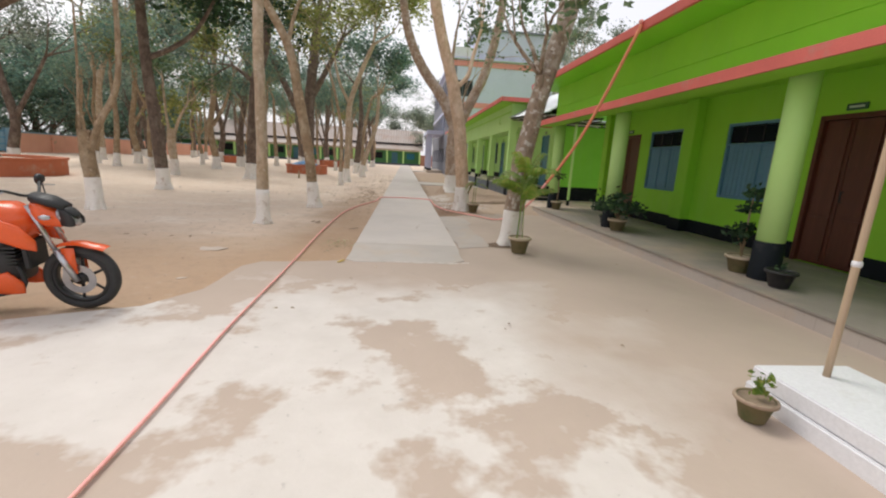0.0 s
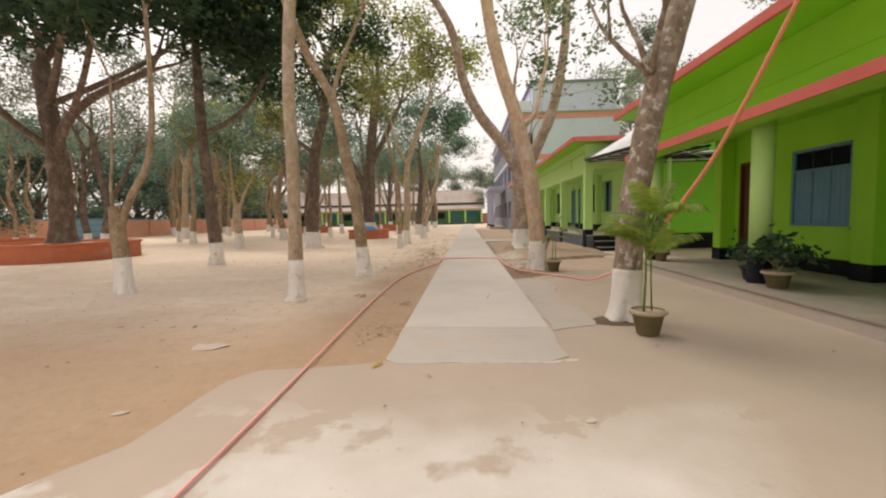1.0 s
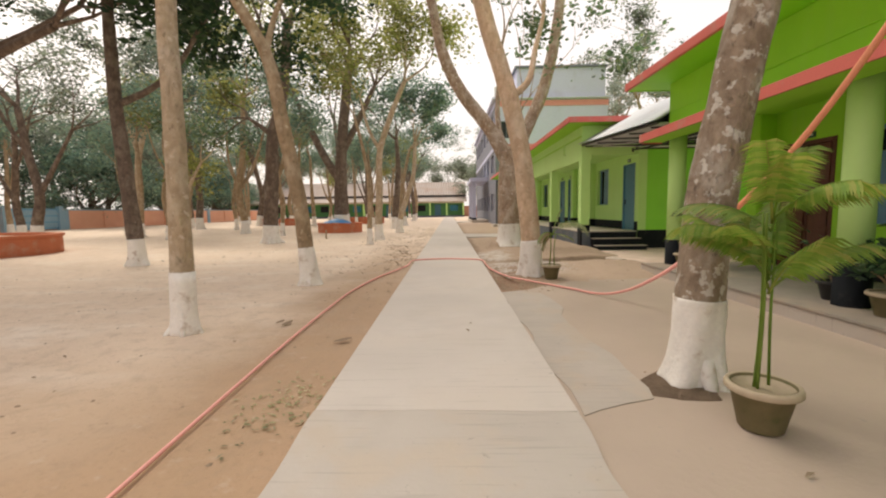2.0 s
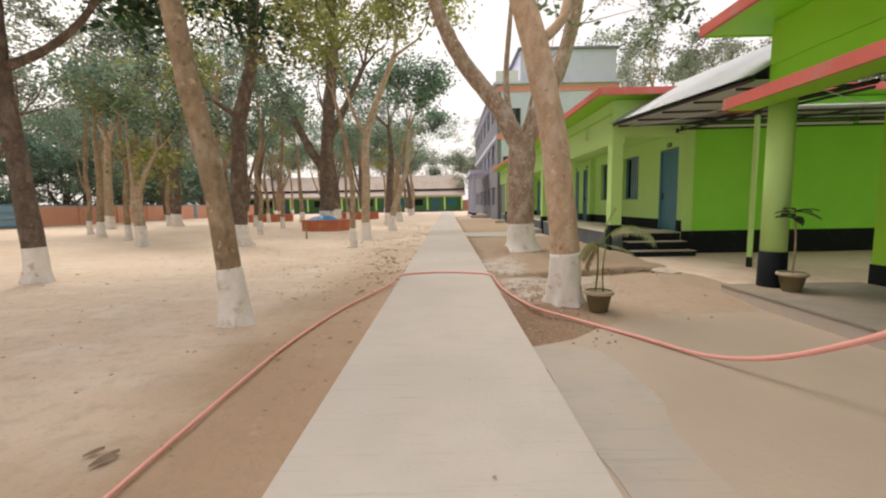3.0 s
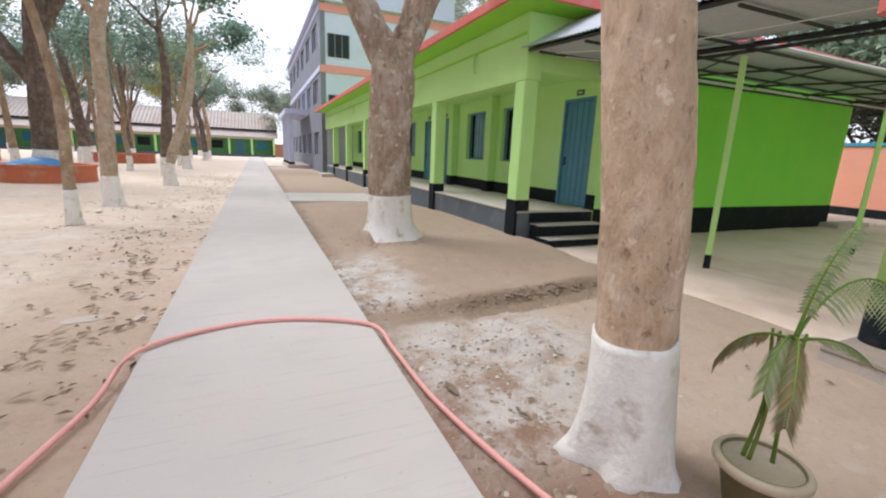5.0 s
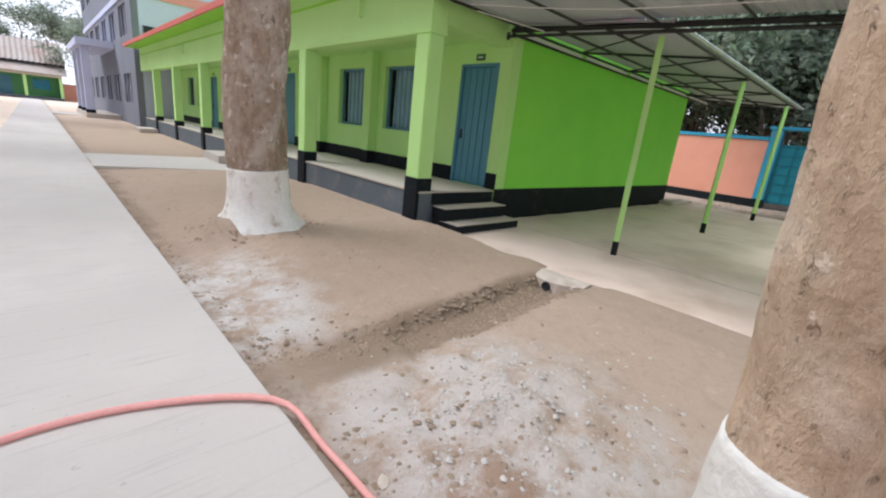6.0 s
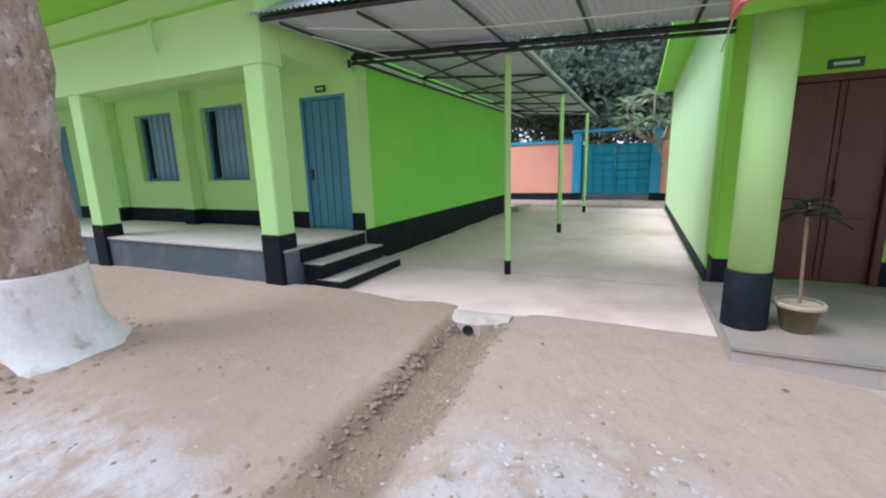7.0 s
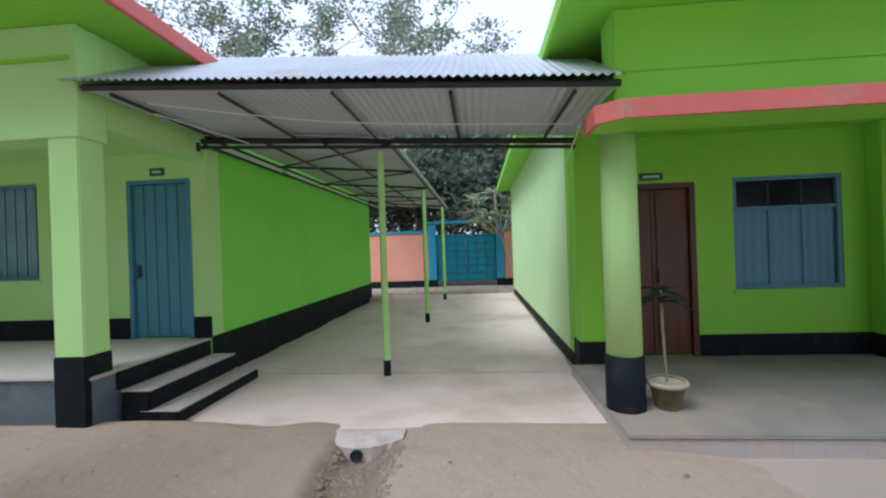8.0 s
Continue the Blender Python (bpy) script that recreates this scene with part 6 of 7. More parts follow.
planter(-16.1, 17.6, 2.42, 0.66, "large brick-red round planter round a great tree")
planter(-6.95, 30.75, 1.38, 0.60, "brick-red round planter with a blue tarpaulin on it")
planter(-9.0, 50.0, 1.9, 0.68, "brick-red round planter further along the yard")
planter(-17.0, 47.0, 2.0, 0.66, "faded round planter near the far wall")
planter(-24.5, 22.0, 1.9, 0.7, "brick-red round planter by the far trees")


def tarp():
    s = Shape()
    rng = np.random.default_rng(9)
    n = 16
    for j in range(n + 1):
        for i in range(n + 1):
            u, v = i / n * 2 - 1, j / n * 2 - 1
            r = math.hypot(u, v)
            z = 0.26 * max(0, 1 - r * r * 0.8) + 0.06 * noise.noise(Vector((u * 3, v * 3, 2))) * (1.2 - min(r, 1.1))
            s.v.append((-6.9 + u * 0.85, 29.85 + v * 0.42, 0.585 + max(z, 0.0)))
    w = n + 1
    s.f = [(j * w + i, j * w + i + 1, (j + 1) * w + i + 1, (j + 1) * w + i) for j in range(n) for i in range(n)]
    tagged(part("tarpaulin", s, M_TARP, None, "", True), "crumpled blue tarpaulin lying on a round planter", "tarpaulin")


tarp()


# ---- rope ----
def rope():
    pts = [(-1.32, -1.5, 0.03), (-1.33, 1.3, 0.03), (-1.41, 3.0, 0.03), (-1.45, 4.8, 0.03), (-1.55, 7.5, 0.015), (-1.56, 9.3, 0.015), (-1.52, 10.5, 0.015), (-1.34, 11.8, 0.015), (-1.1, 12.75, 0.02), (-0.93, 13.4, 0.03), (-0.82, 13.97, 0.082), (-0.3, 14.26, 0.077), (0.25, 14.24, 0.077), (0.80, 13.93, 0.082), (0.88, 13.5, 0.03), (0.93, 12.75, 0.02), (1.14, 11.8, 0.015), (1.40, 11.3, 0.02)]
    a, b = Vector((1.54, 11.08, 0)), Vector((3.58, 6.62, 0))
    hang = []
    for t, z in ((0.15, 0.035), (0.27, 0.05), (0.36, 0.17), (0.44, 0.38), (0.52, 0.66), (0.6, 1.06), (0.68, 1.45), (0.77, 1.95), (0.87, 2.65), (1.0, 3.68)):
        p = a.lerp(b, t)
        hang.append((p.x + 0.16 * math.sin(math.pi * t), p.y, z))
    full = curve_pts(pts + hang, 5)
    r = thing("rope", "long coral-red nylon rope lying on soil, tied to roof edge", "rope")
    n0 = 5 * (len(pts) - 1)
    thick = []
    for i in range(len(full)):
        # slack single line first, doubled where it climbs to the roof
        thick.append(0.0105 + 0.0065 * min(max((i - 12) / 30, 0), 1) + 0.011 * min(max((i - n0 - 10) / 20, 0), 1))
    cut = n0 + 30
    part("rope_line", Shape().tube(full[:cut + 1], thick[:cut + 1], 8, True, 0.08), M_ROPE, r, "", True)
    # climbing end gets the copy tinted for its warmer light
    part("climbing_line", Shape().tube(full[cut:], thick[cut:], 8, True, 0.08), M_ROPEOR, r, "doubled end rising to the roof, tinted orange by painted light", True)
    part("knot", Shape().lathe([(0.01, -0.03), (0.035, -0.015), (0.035, 0.015), (0.01, 0.03)], 10, (3.56, 6.62, 3.72)), M_ROPE, r, "", True)


rope()


# ---- pots and plants ----
def pot(x, y, z, r, h, label, name="potted_plant", group="potted plants", rim=M_POTRIM, body=M_POT):
    p = thing(name, label, "potted plant", group, "", pose(x, y, z))
    q = part("pot", Shape().lathe([(r * 0.62, 0), (r * 0.66, 0.01), (r * 0.92, h * 0.82), (r * 1.06, h * 0.84), (r * 1.08, h * 0.92), (r * 1.04, h), (r * 0.90, h), (r * 0.88, h * 0.86), (0.01, h * 0.86)], 32), body, p, "", True)
    part("rim", Shape().lathe([(r * 1.05, h * 0.84), (r * 1.10, h * 0.87), (r * 1.10, h * 0.96), (r * 1.05, h * 1.01), (r * 0.93, h * 1.005), (r * 0.92, h * 0.94)], 32), rim, q, "worn pale pot rim", True)
    part("soil", Shape().lathe([(r * 0.895, h * 0.872), (r * 0.4, h * 0.90), (0.01, h * 0.91)], 20), M_SOIL, q)
    return p


def frond(s, base, way, length, droop, leaflets, width, rng, stem):
    """A feather-leaf: arched rib with leaflets on both sides."""
    d = Vector(way).normalized()
    pts = []
    p = Vector(base)
    n = 14
    for i in range(n + 1):
        pts.append(p.copy())
        d = (d + Vector((0, 0, -droop / n))).normalized()
        p = p + d * (length / n)
    stem.tube(pts, [0.008 * (1 - 0.8 * i / n) for i in range(n + 1)], 5)
    for k in range(leaflets):
        t = 0.25 + 0.75 * k / leaflets
        i = min(int(t * n), n - 1)
        q = pts[i].lerp(pts[i + 1], t * n - i)
        ax = (pts[i + 1] - pts[i]).normalized()
        side = ax.cross(Vector((0, 0, 1)))
        if side.length < 0.1:
            side = Vector((1, 0, 0))
        side.normalize()
        for sg in (-1, 1):
            ln = width * (1.1 - 0.7 * abs(t - 0.55)) * rng.uniform(0.8, 1.15)
            e = q + side * sg * ln * 0.75 + ax * ln * 0.5 + Vector((0, 0, -ln * (0.25 + droop * 0.35)))
            m = q.lerp(e, 0.45) + Vector((0, 0, ln * 0.10))
            w = ax * 0.009
            s.add([q - w * 0.4, m - w, e, m + w, q + w * 0.4], [(0, 1, 3, 4), (1, 2, 3)])


def palm(x, y, z, r, h, label, height, fronds, length, seed, mat, droop=1.2, lean=(0, 0), dry=0, given=()):
    p = pot(x, y, z, r, h, label)
    rng = np.random.default_rng(seed)
    stem, leaf, dryleaf = Shape(), Shape(), Shape()
    top = Vector((lean[0], lean[1], height))
    for k in range(3):
        o = Vector((rng.uniform(-0.07, 0.07), rng.uniform(-0.07, 0.07), 0))
        stem.tube(curve_pts([o + Vector((0, 0, h * 0.85)), o * 0.6 + top * 0.5 + Vector((0, 0, 0.1)), top + o], 4), [0.009, 0.009, 0.008, 0.008, 0.008, 0.007, 0.007, 0.007, 0.006], 6)
    for k in range(fronds):
        a = 2 * math.pi * (k + rng.uniform(-0.3, 0.3)) / fronds
        el = rng.uniform(0.8, 3.0)
        tgt = dryleaf if k < dry else leaf
        frond(tgt, top - Vector((0, 0, rng.uniform(0, height * 0.38))), (math.cos(a), math.sin(a), el if k >= dry else 0.15), length * rng.uniform(0.75, 1.15), droop * rng.uniform(0.7, 1.3) * (1.6 if k < dry else 1), 26, length * 0.34, rng, stem)
    for way, ln, dr, withered in given:
        frond(dryleaf if withered else leaf, top - Vector((0, 0, 0.03)), way, ln, dr, 24, ln * 0.15, rng, stem)
    part("stem", stem, M_PALM if not dry else M_PALMDRY, p, "", True)
    if leaf.v:
        part("fronds", leaf, mat, p, "feathery green fronds")
    if dryleaf.v:
        part("withered_fronds", dryleaf, M_PALMDRY, p, "pale withered drooping fronds")
    return p


def bush(x, y, z, r, h, label, points, clump, per, size, mat, seed, stems=True, rim=M_POTRIM, body=M_POT):
    p = pot(x, y, z, r, h, label, rim=rim, body=body)
    rng = np.random.default_rng(seed)
    if stems:
        st = Shape()
        for q in points:
            mid = Vector((q[0] * 0.3, q[1] * 0.3, h + (q[2] - h) * 0.5))
            st.tube(curve_pts([(0.0, 0.0, h * 0.8), mid, q], 4), [0.014, 0.013, 0.012, 0.012, 0.011, 0.010, 0.009, 0.008, 0.007], 6)
        part("stem", st, M_BARKBROWN, p, "", True)
    cr = new("leaves", leaf_mesh("leaves", points, clump, per, size, mat, rng))
    cr.parent = p
    return p


def paddle_plant(x, y, z, r, h, label, height, n, seed, mat):
    """A single-stemmed sapling with a whorl of broad blades."""
    p = pot(x, y, z, r, h, label)
    rng = np.random.default_rng(seed)
    st, lf = Shape(), Shape()
    st.tube(curve_pts([(0, 0, h * 0.8), (0.02, 0.01, height * 0.6), (0.0, 0.03, height)], 5), 0.012, 7)
    for k in range(n):
        a = 2 * math.pi * k / n + rng.uniform(-0.3, 0.3)
        d = Vector((math.cos(a), math.sin(a), rng.uniform(-0.1, 0.5))).normalized()
        q = Vector((0.0, 0.03, height - rng.uniform(0, 0.12)))
        side = d.cross(Vector((0, 0, 1))).normalized()
        ln = rng.uniform(0.2, 0.3)
        ring = []
        for i in range(6):
            t = i / 5
            c = q + d * ln * t + Vector((0, 0, -0.10 * t * t))
            w = 0.052 * math.sin(math.pi * min(0.08 + t * 0.92, 1.0)) + 0.004
            ring.append((c - side * w + Vector((0, 0, 0.012)), c, c + side * w + Vector((0, 0, 0.012))))
        vs = [v for tri in ring for v in tri]
        fs = []
        for i in range(5):
            fs += [(3 * i, 3 * i + 1, 3 * i + 4, 3 * i + 3), (3 * i + 1, 3 * i + 2, 3 * i + 5, 3 * i + 4)]
        lf.add(vs, fs)
    part("stem", st, M_BARKBROWN, p, "", True)
    part("leaves", lf, mat, p, "whorl of broad dark leaves", True)
    return p


palm(1.81, 6.19, 0.018, 0.17, 0.26, "areca palm in a mossy pot beside a whitewashed tree", 1.22, 16, 0.50, 3, M_PALM, 1.0)
palm(1.92, 11.56, 0.0, 0.165, 0.26, "withering palm in a mossy pot beside a whitewashed tree", 0.84, 0, 0.55, 8, M_PALMGREY, 1.1, (0.02, 0.0), 0, [((0.6, -0.1, 1.6), 0.78, 2.7, False), ((0.3, -0.1, 2.4), 0.5, 1.4, False), ((-0.8, -0.2, 0.9), 0.40, 2.6, False), ((-0.5, -0.3, 0.1), 0.40, 2.2, True), ((-0.2, 0.3, 0.2), 0.34, 2.4, True), ((0.9, -0.3, 0.25), 0.40, 1.0, False), ((-0.35, -0.2, 0.4), 0.42, 2.5, True)])
paddle_plant(4.42, 11.72, R_FL, 0.155, 0.24, "slim broad-leaved sapling in a cream-rimmed pot beside a column", 1.02, 10, 12, M_LEAFDARK)
bush(4.35, 7.95, R_FL, 0.18, 0.24, "dark bushy plant in a cement pot on the verandah edge", [(-0.25, 0.1, 0.50), (0.22, -0.1, 0.52), (0.0, 0.25, 0.55), (0.05, -0.28, 0.48), (0.0, 0.0, 0.68), (-0.1, -0.1, 0.45), (0.2, 0.2, 0.45)], 0.22, 60, 0.11, M_LEAFDARK, 5)
bush(4.5, 8.75, R_FL, 0.15, 0.22, "dark leafy plant in a black pot behind a bushy one", [(-0.1, 0.1, 0.45), (0.12, -0.1, 0.5), (0.0, 0.1, 0.6)], 0.18, 50, 0.11, M_LEAFDARK, 6, body=M_BLACKPL, rim=M_BLACKPL)
bush(4.38, 4.72, R_FL, 0.17, 0.22, "upright dark plant in a cream-rimmed pot beside a column", [(0, 0, 0.6), (0.02, 0.03, 0.85), (-0.02, -0.03, 1.05), (0.1, 0.05, 0.55), (-0.12, 0, 0.5)], 0.13, 50, 0.10, M_LEAFDARK, 7)
bush(4.30, 4.02, R_FL, 0.15, 0.2, "nearly bare black pot at a column foot", [(0, 0, 0.22), (0.05, 0.02, 0.25)], 0.06, 12, 0.06, M_LEAFDARK, 9, False, body=M_BLACKPL, rim=M_BLACKPL)
bush(2.02, 1.75, 0.018, 0.105, 0.14, "small cracked cement pot with a yellowing sprig", [(0, 0, 0.20), (0.02, 0.0, 0.25)], 0.06, 24, 0.05, M_PALM, 10, False, body=M_POT, rim=M_STONE)
bush(2.42, 0.70, 0.018, 0.2, 0.26, "dark pot with a bushy plant beside the flag plinth", [(0, 0, 0.4), (0.1, 0.1, 0.45), (0.1, 0.15, 0.55), (-0.08, 0.05, 0.42)], 0.14, 50, 0.09, M_LEAFDARK, 13, body=M_BLACKPL, rim=M_BLACKPL)


def flag_plinth():
    p = thing("flagpole", "weathered bamboo flagpole set in a white stepped plinth", "flagpole", m=Matrix.Translation((-0.09, 0.04, 0)))
    part("plinth", Shape().box(2.28, 2.98, 1.02, 1.98, -0.05, 0.12), M_WHITE, p, "white tiled lower step", bevel=0.01)
    part("plinth", Shape().box(2.295, 2.965, 1.035, 1.965, 0.122, 0.235), M_WHITE, p, "white tiled upper step", bevel=0.01)
    q = part("pole", Shape().tube(curve_pts([(2.66, 1.82, 0.22), (2.665, 1.82, 1.4), (2.67, 1.82, 3.0), (2.68, 1.82, 6.0)], 4), 0.020, 12, True, 0.02), M_BAMBOO, p, "dry bamboo pole", True)
    for z in (0.95, 1.75, 2.6):
        part("joint_ring", Shape().lathe([(0.020, -0.02), (0.026, -0.01), (0.026, 0.01), (0.020, 0.02)], 12, (2.665, 1.82, z)), M_WHITE if z < 1 else M_BAMBOO, q, "", True)


flag_plinth()


PIPE_X, PIPE_Y, PIPE_Z = 3.96, 14.37, -0.035
M_LIMECEM = concrete_material("rough_pale_cement", (0.68, 0.58, 0.50), (0.60, 0.51, 0.435), (0.50, 0.41, 0.335), 3.5, 0.45, 0.6)


def drain_pipe():
    d = thing("drain_pipe", "black drain pipe end set in cement above a dug channel", "pipe")
    s = Shape()
    n = 16
    prof = [(0.052, 0.0), (0.052, 0.5), (0.042, 0.5), (0.042, 0.0)]
    vs, fs = [], []
    for r, t in prof:
        for k in range(n):
            a = 2 * math.pi * k / n
            vs.append((PIPE_X + t * 0.5, PIPE_Y + r * math.cos(a), PIPE_Z + r * math.sin(a)))
    for i in range(4):
        j = (i + 1) % 4
        for k in range(n):
            k2 = (k + 1) % n
            fs.append((i * n + k, i * n + k2, j * n + k2, j * n + k))
    s.add(vs, fs)
    part("pipe", s, M_BLACKPL, d, "", True)
    # plug coloured dark for the shade inside the pipe
    part("bore", Shape().tube([(PIPE_X + 0.012, PIPE_Y, PIPE_Z), (PIPE_X + 0.2, PIPE_Y, PIPE_Z)], 0.043, 16), M_DARK, d, "dark plug painted as the shaded pipe bore")
    col = Shape()
    n = 18
    for k in range(n + 1):
        y = PIPE_Y - 0.36 + 0.72 * k / n
        e = abs(2 * k / n - 1)
        w = 0.07 * noise.noise(Vector((k * 0.8, 2, 3))) * e + 0.02 * noise.noise(Vector((k * 2.3, 4, 3))) * e
        col.v += [(4.45, y, 0.03), (4.24 + 0.02 * e, y, 0.052), (PIPE_X + 0.09 + 0.12 * e + w, y, 0.042), (PIPE_X + 0.02 + 0.16 * e * e + w, y, 0.022 + 0.01 * e), (PIPE_X + 0.02 + 0.15 * e * e + w, y, -0.16), (4.45, y, -0.16)]
    for k in range(n):
        for q in range(6):
            col.f.append((6 * k + q, 6 * k + (q + 1) % 6, 6 * k + 6 + (q + 1) % 6, 6 * k + 6 + q))
    col.f += [(0, 1, 2, 3, 4, 5), tuple(6 * n + q for q in (5, 4, 3, 2, 1, 0))]
    part("collar", col, M_LIMECEM, d, "pale rough cement set round the pipe")


drain_pipe()


# ---- motorcycle ----
def ring(r, tube, seg=40, sides=12, at=(0, 0, 0), flat=1.0):
    """A ring round the y axis."""
    s = Shape()
    for i in range(seg):
        a = 2 * math.pi * i / seg
        for k in range(sides):
            t = 2 * math.pi * k / sides
            rr = r + tube * math.cos(t)
            s.v.append((at[0] + rr * math.cos(a), at[1] + tube * flat * math.sin(t), at[2] + rr * math.sin(a)))
    for i in range(seg):
        j = (i + 1) % seg
        for k in range(sides):
            k2 = (k + 1) % sides
            s.f.append((i * sides + k, j * sides + k, j * sides + k2, i * sides + k2))
    return s


def disc(r0, r1, w, at, seg=32):
    s = Shape()
    for r, y in ((r0, -w), (r1, -w), (r1, w), (r0, w)):
        for k in range(seg):
            a = 2 * math.pi * k / seg
            s.v.append((at[0] + r * math.cos(a), at[1] + y, at[2] + r * math.sin(a)))
    for i in range(4):
        j = (i + 1) % 4
        for k in range(seg):
            k2 = (k + 1) % seg
            s.f.append((i * seg + k, i * seg + k2, j * seg + k2, j * seg + k))
    return s


def loft(sections, seg=16):
    """A body through sections (x, half width, z low, z high, squareness)."""
    s = Shape()
    for x, w, lo, hi, sq in sections:
        for k in range(seg):
            a = 2 * math.pi * k / seg
            c, d = math.cos(a), math.sin(a)
            e = 2 / sq
            s.v.append((x, w * math.copysign(abs(c) ** e, c), (lo + hi) / 2 + (hi - lo) / 2 * math.copysign(abs(d) ** e, d)))
    n = len(sections)
    for i in range(n - 1):
        for k in range(seg):
            k2 = (k + 1) % seg
            s.f.append((i * seg + k, i * seg + k2, (i + 1) * seg + k2, (i + 1) * seg + k))
    s.f += [tuple(range(seg))[::-1], tuple((n - 1) * seg + k for k in range(seg))]
    return s


def motorcycle():
    b = thing("motorcycle", "orange-red street motorcycle parked on its side stand", "motorcycle", "", "", pose(-2.75, 3.42, 0.0, 0, 0, 6) @ pose(0, 0, 0, 5, 0, 0) @ Matrix.Diagonal((0.92, 0.92, 0.92, 1)))
    for nm, x, wid in (("front_wheel", 0.0, 0.052), ("rear_wheel", -1.33, 0.066)):
        w = part(nm, disc(0.20, 0.232, 0.035, (x, 0, 0.30)), M_BLACKPL, b, "black alloy wheel", True)
        part("tyre", ring(0.262, 0.045, 48, 12, (x, 0, 0.30), wid / 0.045), M_RUBBER, w, "dusty black tyre", True)
        part("brake_disc", disc(0.075, 0.135, 0.003, (x, -0.055, 0.30)), M_STEEL, w, "steel brake disc")
        part("hub", disc(0.0, 0.05, 0.06, (x, 0, 0.30)), M_BLACKPL, w, "", True)
        sp = Shape()
        for k in range(6):
            a = 2 * math.pi * k / 6 + 0.3
            sp.tube([(x + 0.04 * math.cos(a), 0, 0.3 + 0.04 * math.sin(a)), (x + 0.21 * math.cos(a + 0.12), 0, 0.3 + 0.21 * math.sin(a + 0.12))], [0.016, 0.011], 6)
        part("spokes", sp, M_BLACKPL, w)
    for sy in (-0.085, 0.085):
        f = part("fork_leg", Shape().tube([(0.0, sy, 0.29), (-0.12, sy, 0.58)], 0.027, 12), M_STEEL, b, "grey fork slider", True)
        part("fork_tube", Shape().tube([(-0.12, sy, 0.57), (-0.27, sy, 0.98)], 0.019, 12), M_STEEL, f, "bright fork tube", True)
    part("brake_caliper", Shape().box(-0.10, -0.02, -0.10, -0.045, 0.33, 0.42), M_STEEL, b, bevel=0.012)
    g = Shape()
    for i in range(13):
        a = radians(50 + 72 * i / 12)
        for k in range(7):
            t = radians(-75 + 150 * k / 6)
            rr = 0.318 + 0.03 * math.cos(t) + 0.03 * max(0, (3 - i) / 3)
            g.v.append((rr * math.cos(a), 0.075 * math.sin(t), 0.30 + rr * math.sin(a)))
    g.f = [(i * 7 + k, i * 7 + k + 1, (i + 1) * 7 + k + 1, (i + 1) * 7 + k) for i in range(12) for k in range(6)]
    g.box(-0.09, 0.01, -0.082, -0.072, 0.36, 0.60)
    g.box(-0.09, 0.01, 0.072, 0.082, 0.36, 0.60)
    part("front_mudguard", g, M_BIKERED, b, "orange-red mudguard", True)
    part("fuel_tank", loft([(-0.28, 0.08, 0.76, 0.86, 2.6), (-0.33, 0.15, 0.66, 0.93, 2.6), (-0.45, 0.185, 0.66, 0.99, 2.8), (-0.60, 0.17, 0.74, 0.985, 2.6), (-0.75, 0.12, 0.78, 0.92, 2.4), (-0.82, 0.08, 0.80, 0.86, 2.2)]), M_BIKERED, b, "glossy orange-red fuel tank", True)
    for sy in (-1, 1):
        part("tank_shroud", loft([(-0.20, 0.012, 0.60, 0.70, 2.4), (-0.30, 0.03, 0.62, 0.82, 2.4), (-0.45, 0.03, 0.68, 0.88, 2.4), (-0.62, 0.015, 0.74, 0.84, 2.4)]), M_BIKERED, b, "orange-red tank shroud", True, m=pose(0, sy * 0.18, 0))
        part("belly_pan", loft([(-0.38, 0.012, 0.20, 0.30, 2.4), (-0.48, 0.03, 0.19, 0.40, 2.4), (-0.70, 0.03, 0.20, 0.33, 2.4), (-0.86, 0.012, 0.22, 0.27, 2.4)]), M_BIKERED, b, "orange-red belly fairing", True, m=pose(0, sy * 0.14, 0))
    part("seat", loft([(-0.76, 0.10, 0.76, 0.83, 2.8), (-0.95, 0.14, 0.74, 0.82, 3), (-1.25, 0.13, 0.80, 0.88, 3), (-1.5, 0.09, 0.86, 0.92, 2.6)]), M_BLACKPL, b, "black seat", True)
    part("tail", loft([(-0.9, 0.10, 0.66, 0.75, 2.4), (-1.25, 0.12, 0.72, 0.82, 2.4), (-1.6, 0.05, 0.84, 0.90, 2.2)]), M_BIKERED, b, "orange-red tail", True)
    part("engine", loft([(-0.40, 0.10, 0.30, 0.52, 3), (-0.50, 0.14, 0.26, 0.62, 3.5), (-0.72, 0.15, 0.24, 0.60, 3.5), (-0.92, 0.13, 0.26, 0.46, 3)]), M_BLACKPL, b, "black engine block", True)
    for k in range(6):
        part("cooling_fin", Shape().box(-0.60, -0.40, -0.13, 0.13, 0.44 + k * 0.032, 0.452 + k * 0.032), M_IRON, b)
    part("radiator", Shape().box(-0.36, -0.31, -0.12, 0.12, 0.42, 0.66), M_IRON, b, "", bevel=0.008)
    part("frame", Shape().tube([(-0.27, 0, 0.9), (-0.40, 0, 0.62), (-0.44, 0, 0.3)], 0.025, 8).tube([(-0.27, 0.0, 0.88), (-0.85, 0.0, 0.72), (-1.0, 0.0, 0.35)], 0.025, 8).tube([(-0.95, 0.1, 0.36), (-1.33, 0.1, 0.30)], 0.025, 8).tube([(-0.95, -0.1, 0.36), (-1.33, -0.1, 0.30)], 0.025, 8), M_BLACKPL, b, "black tube frame", True)
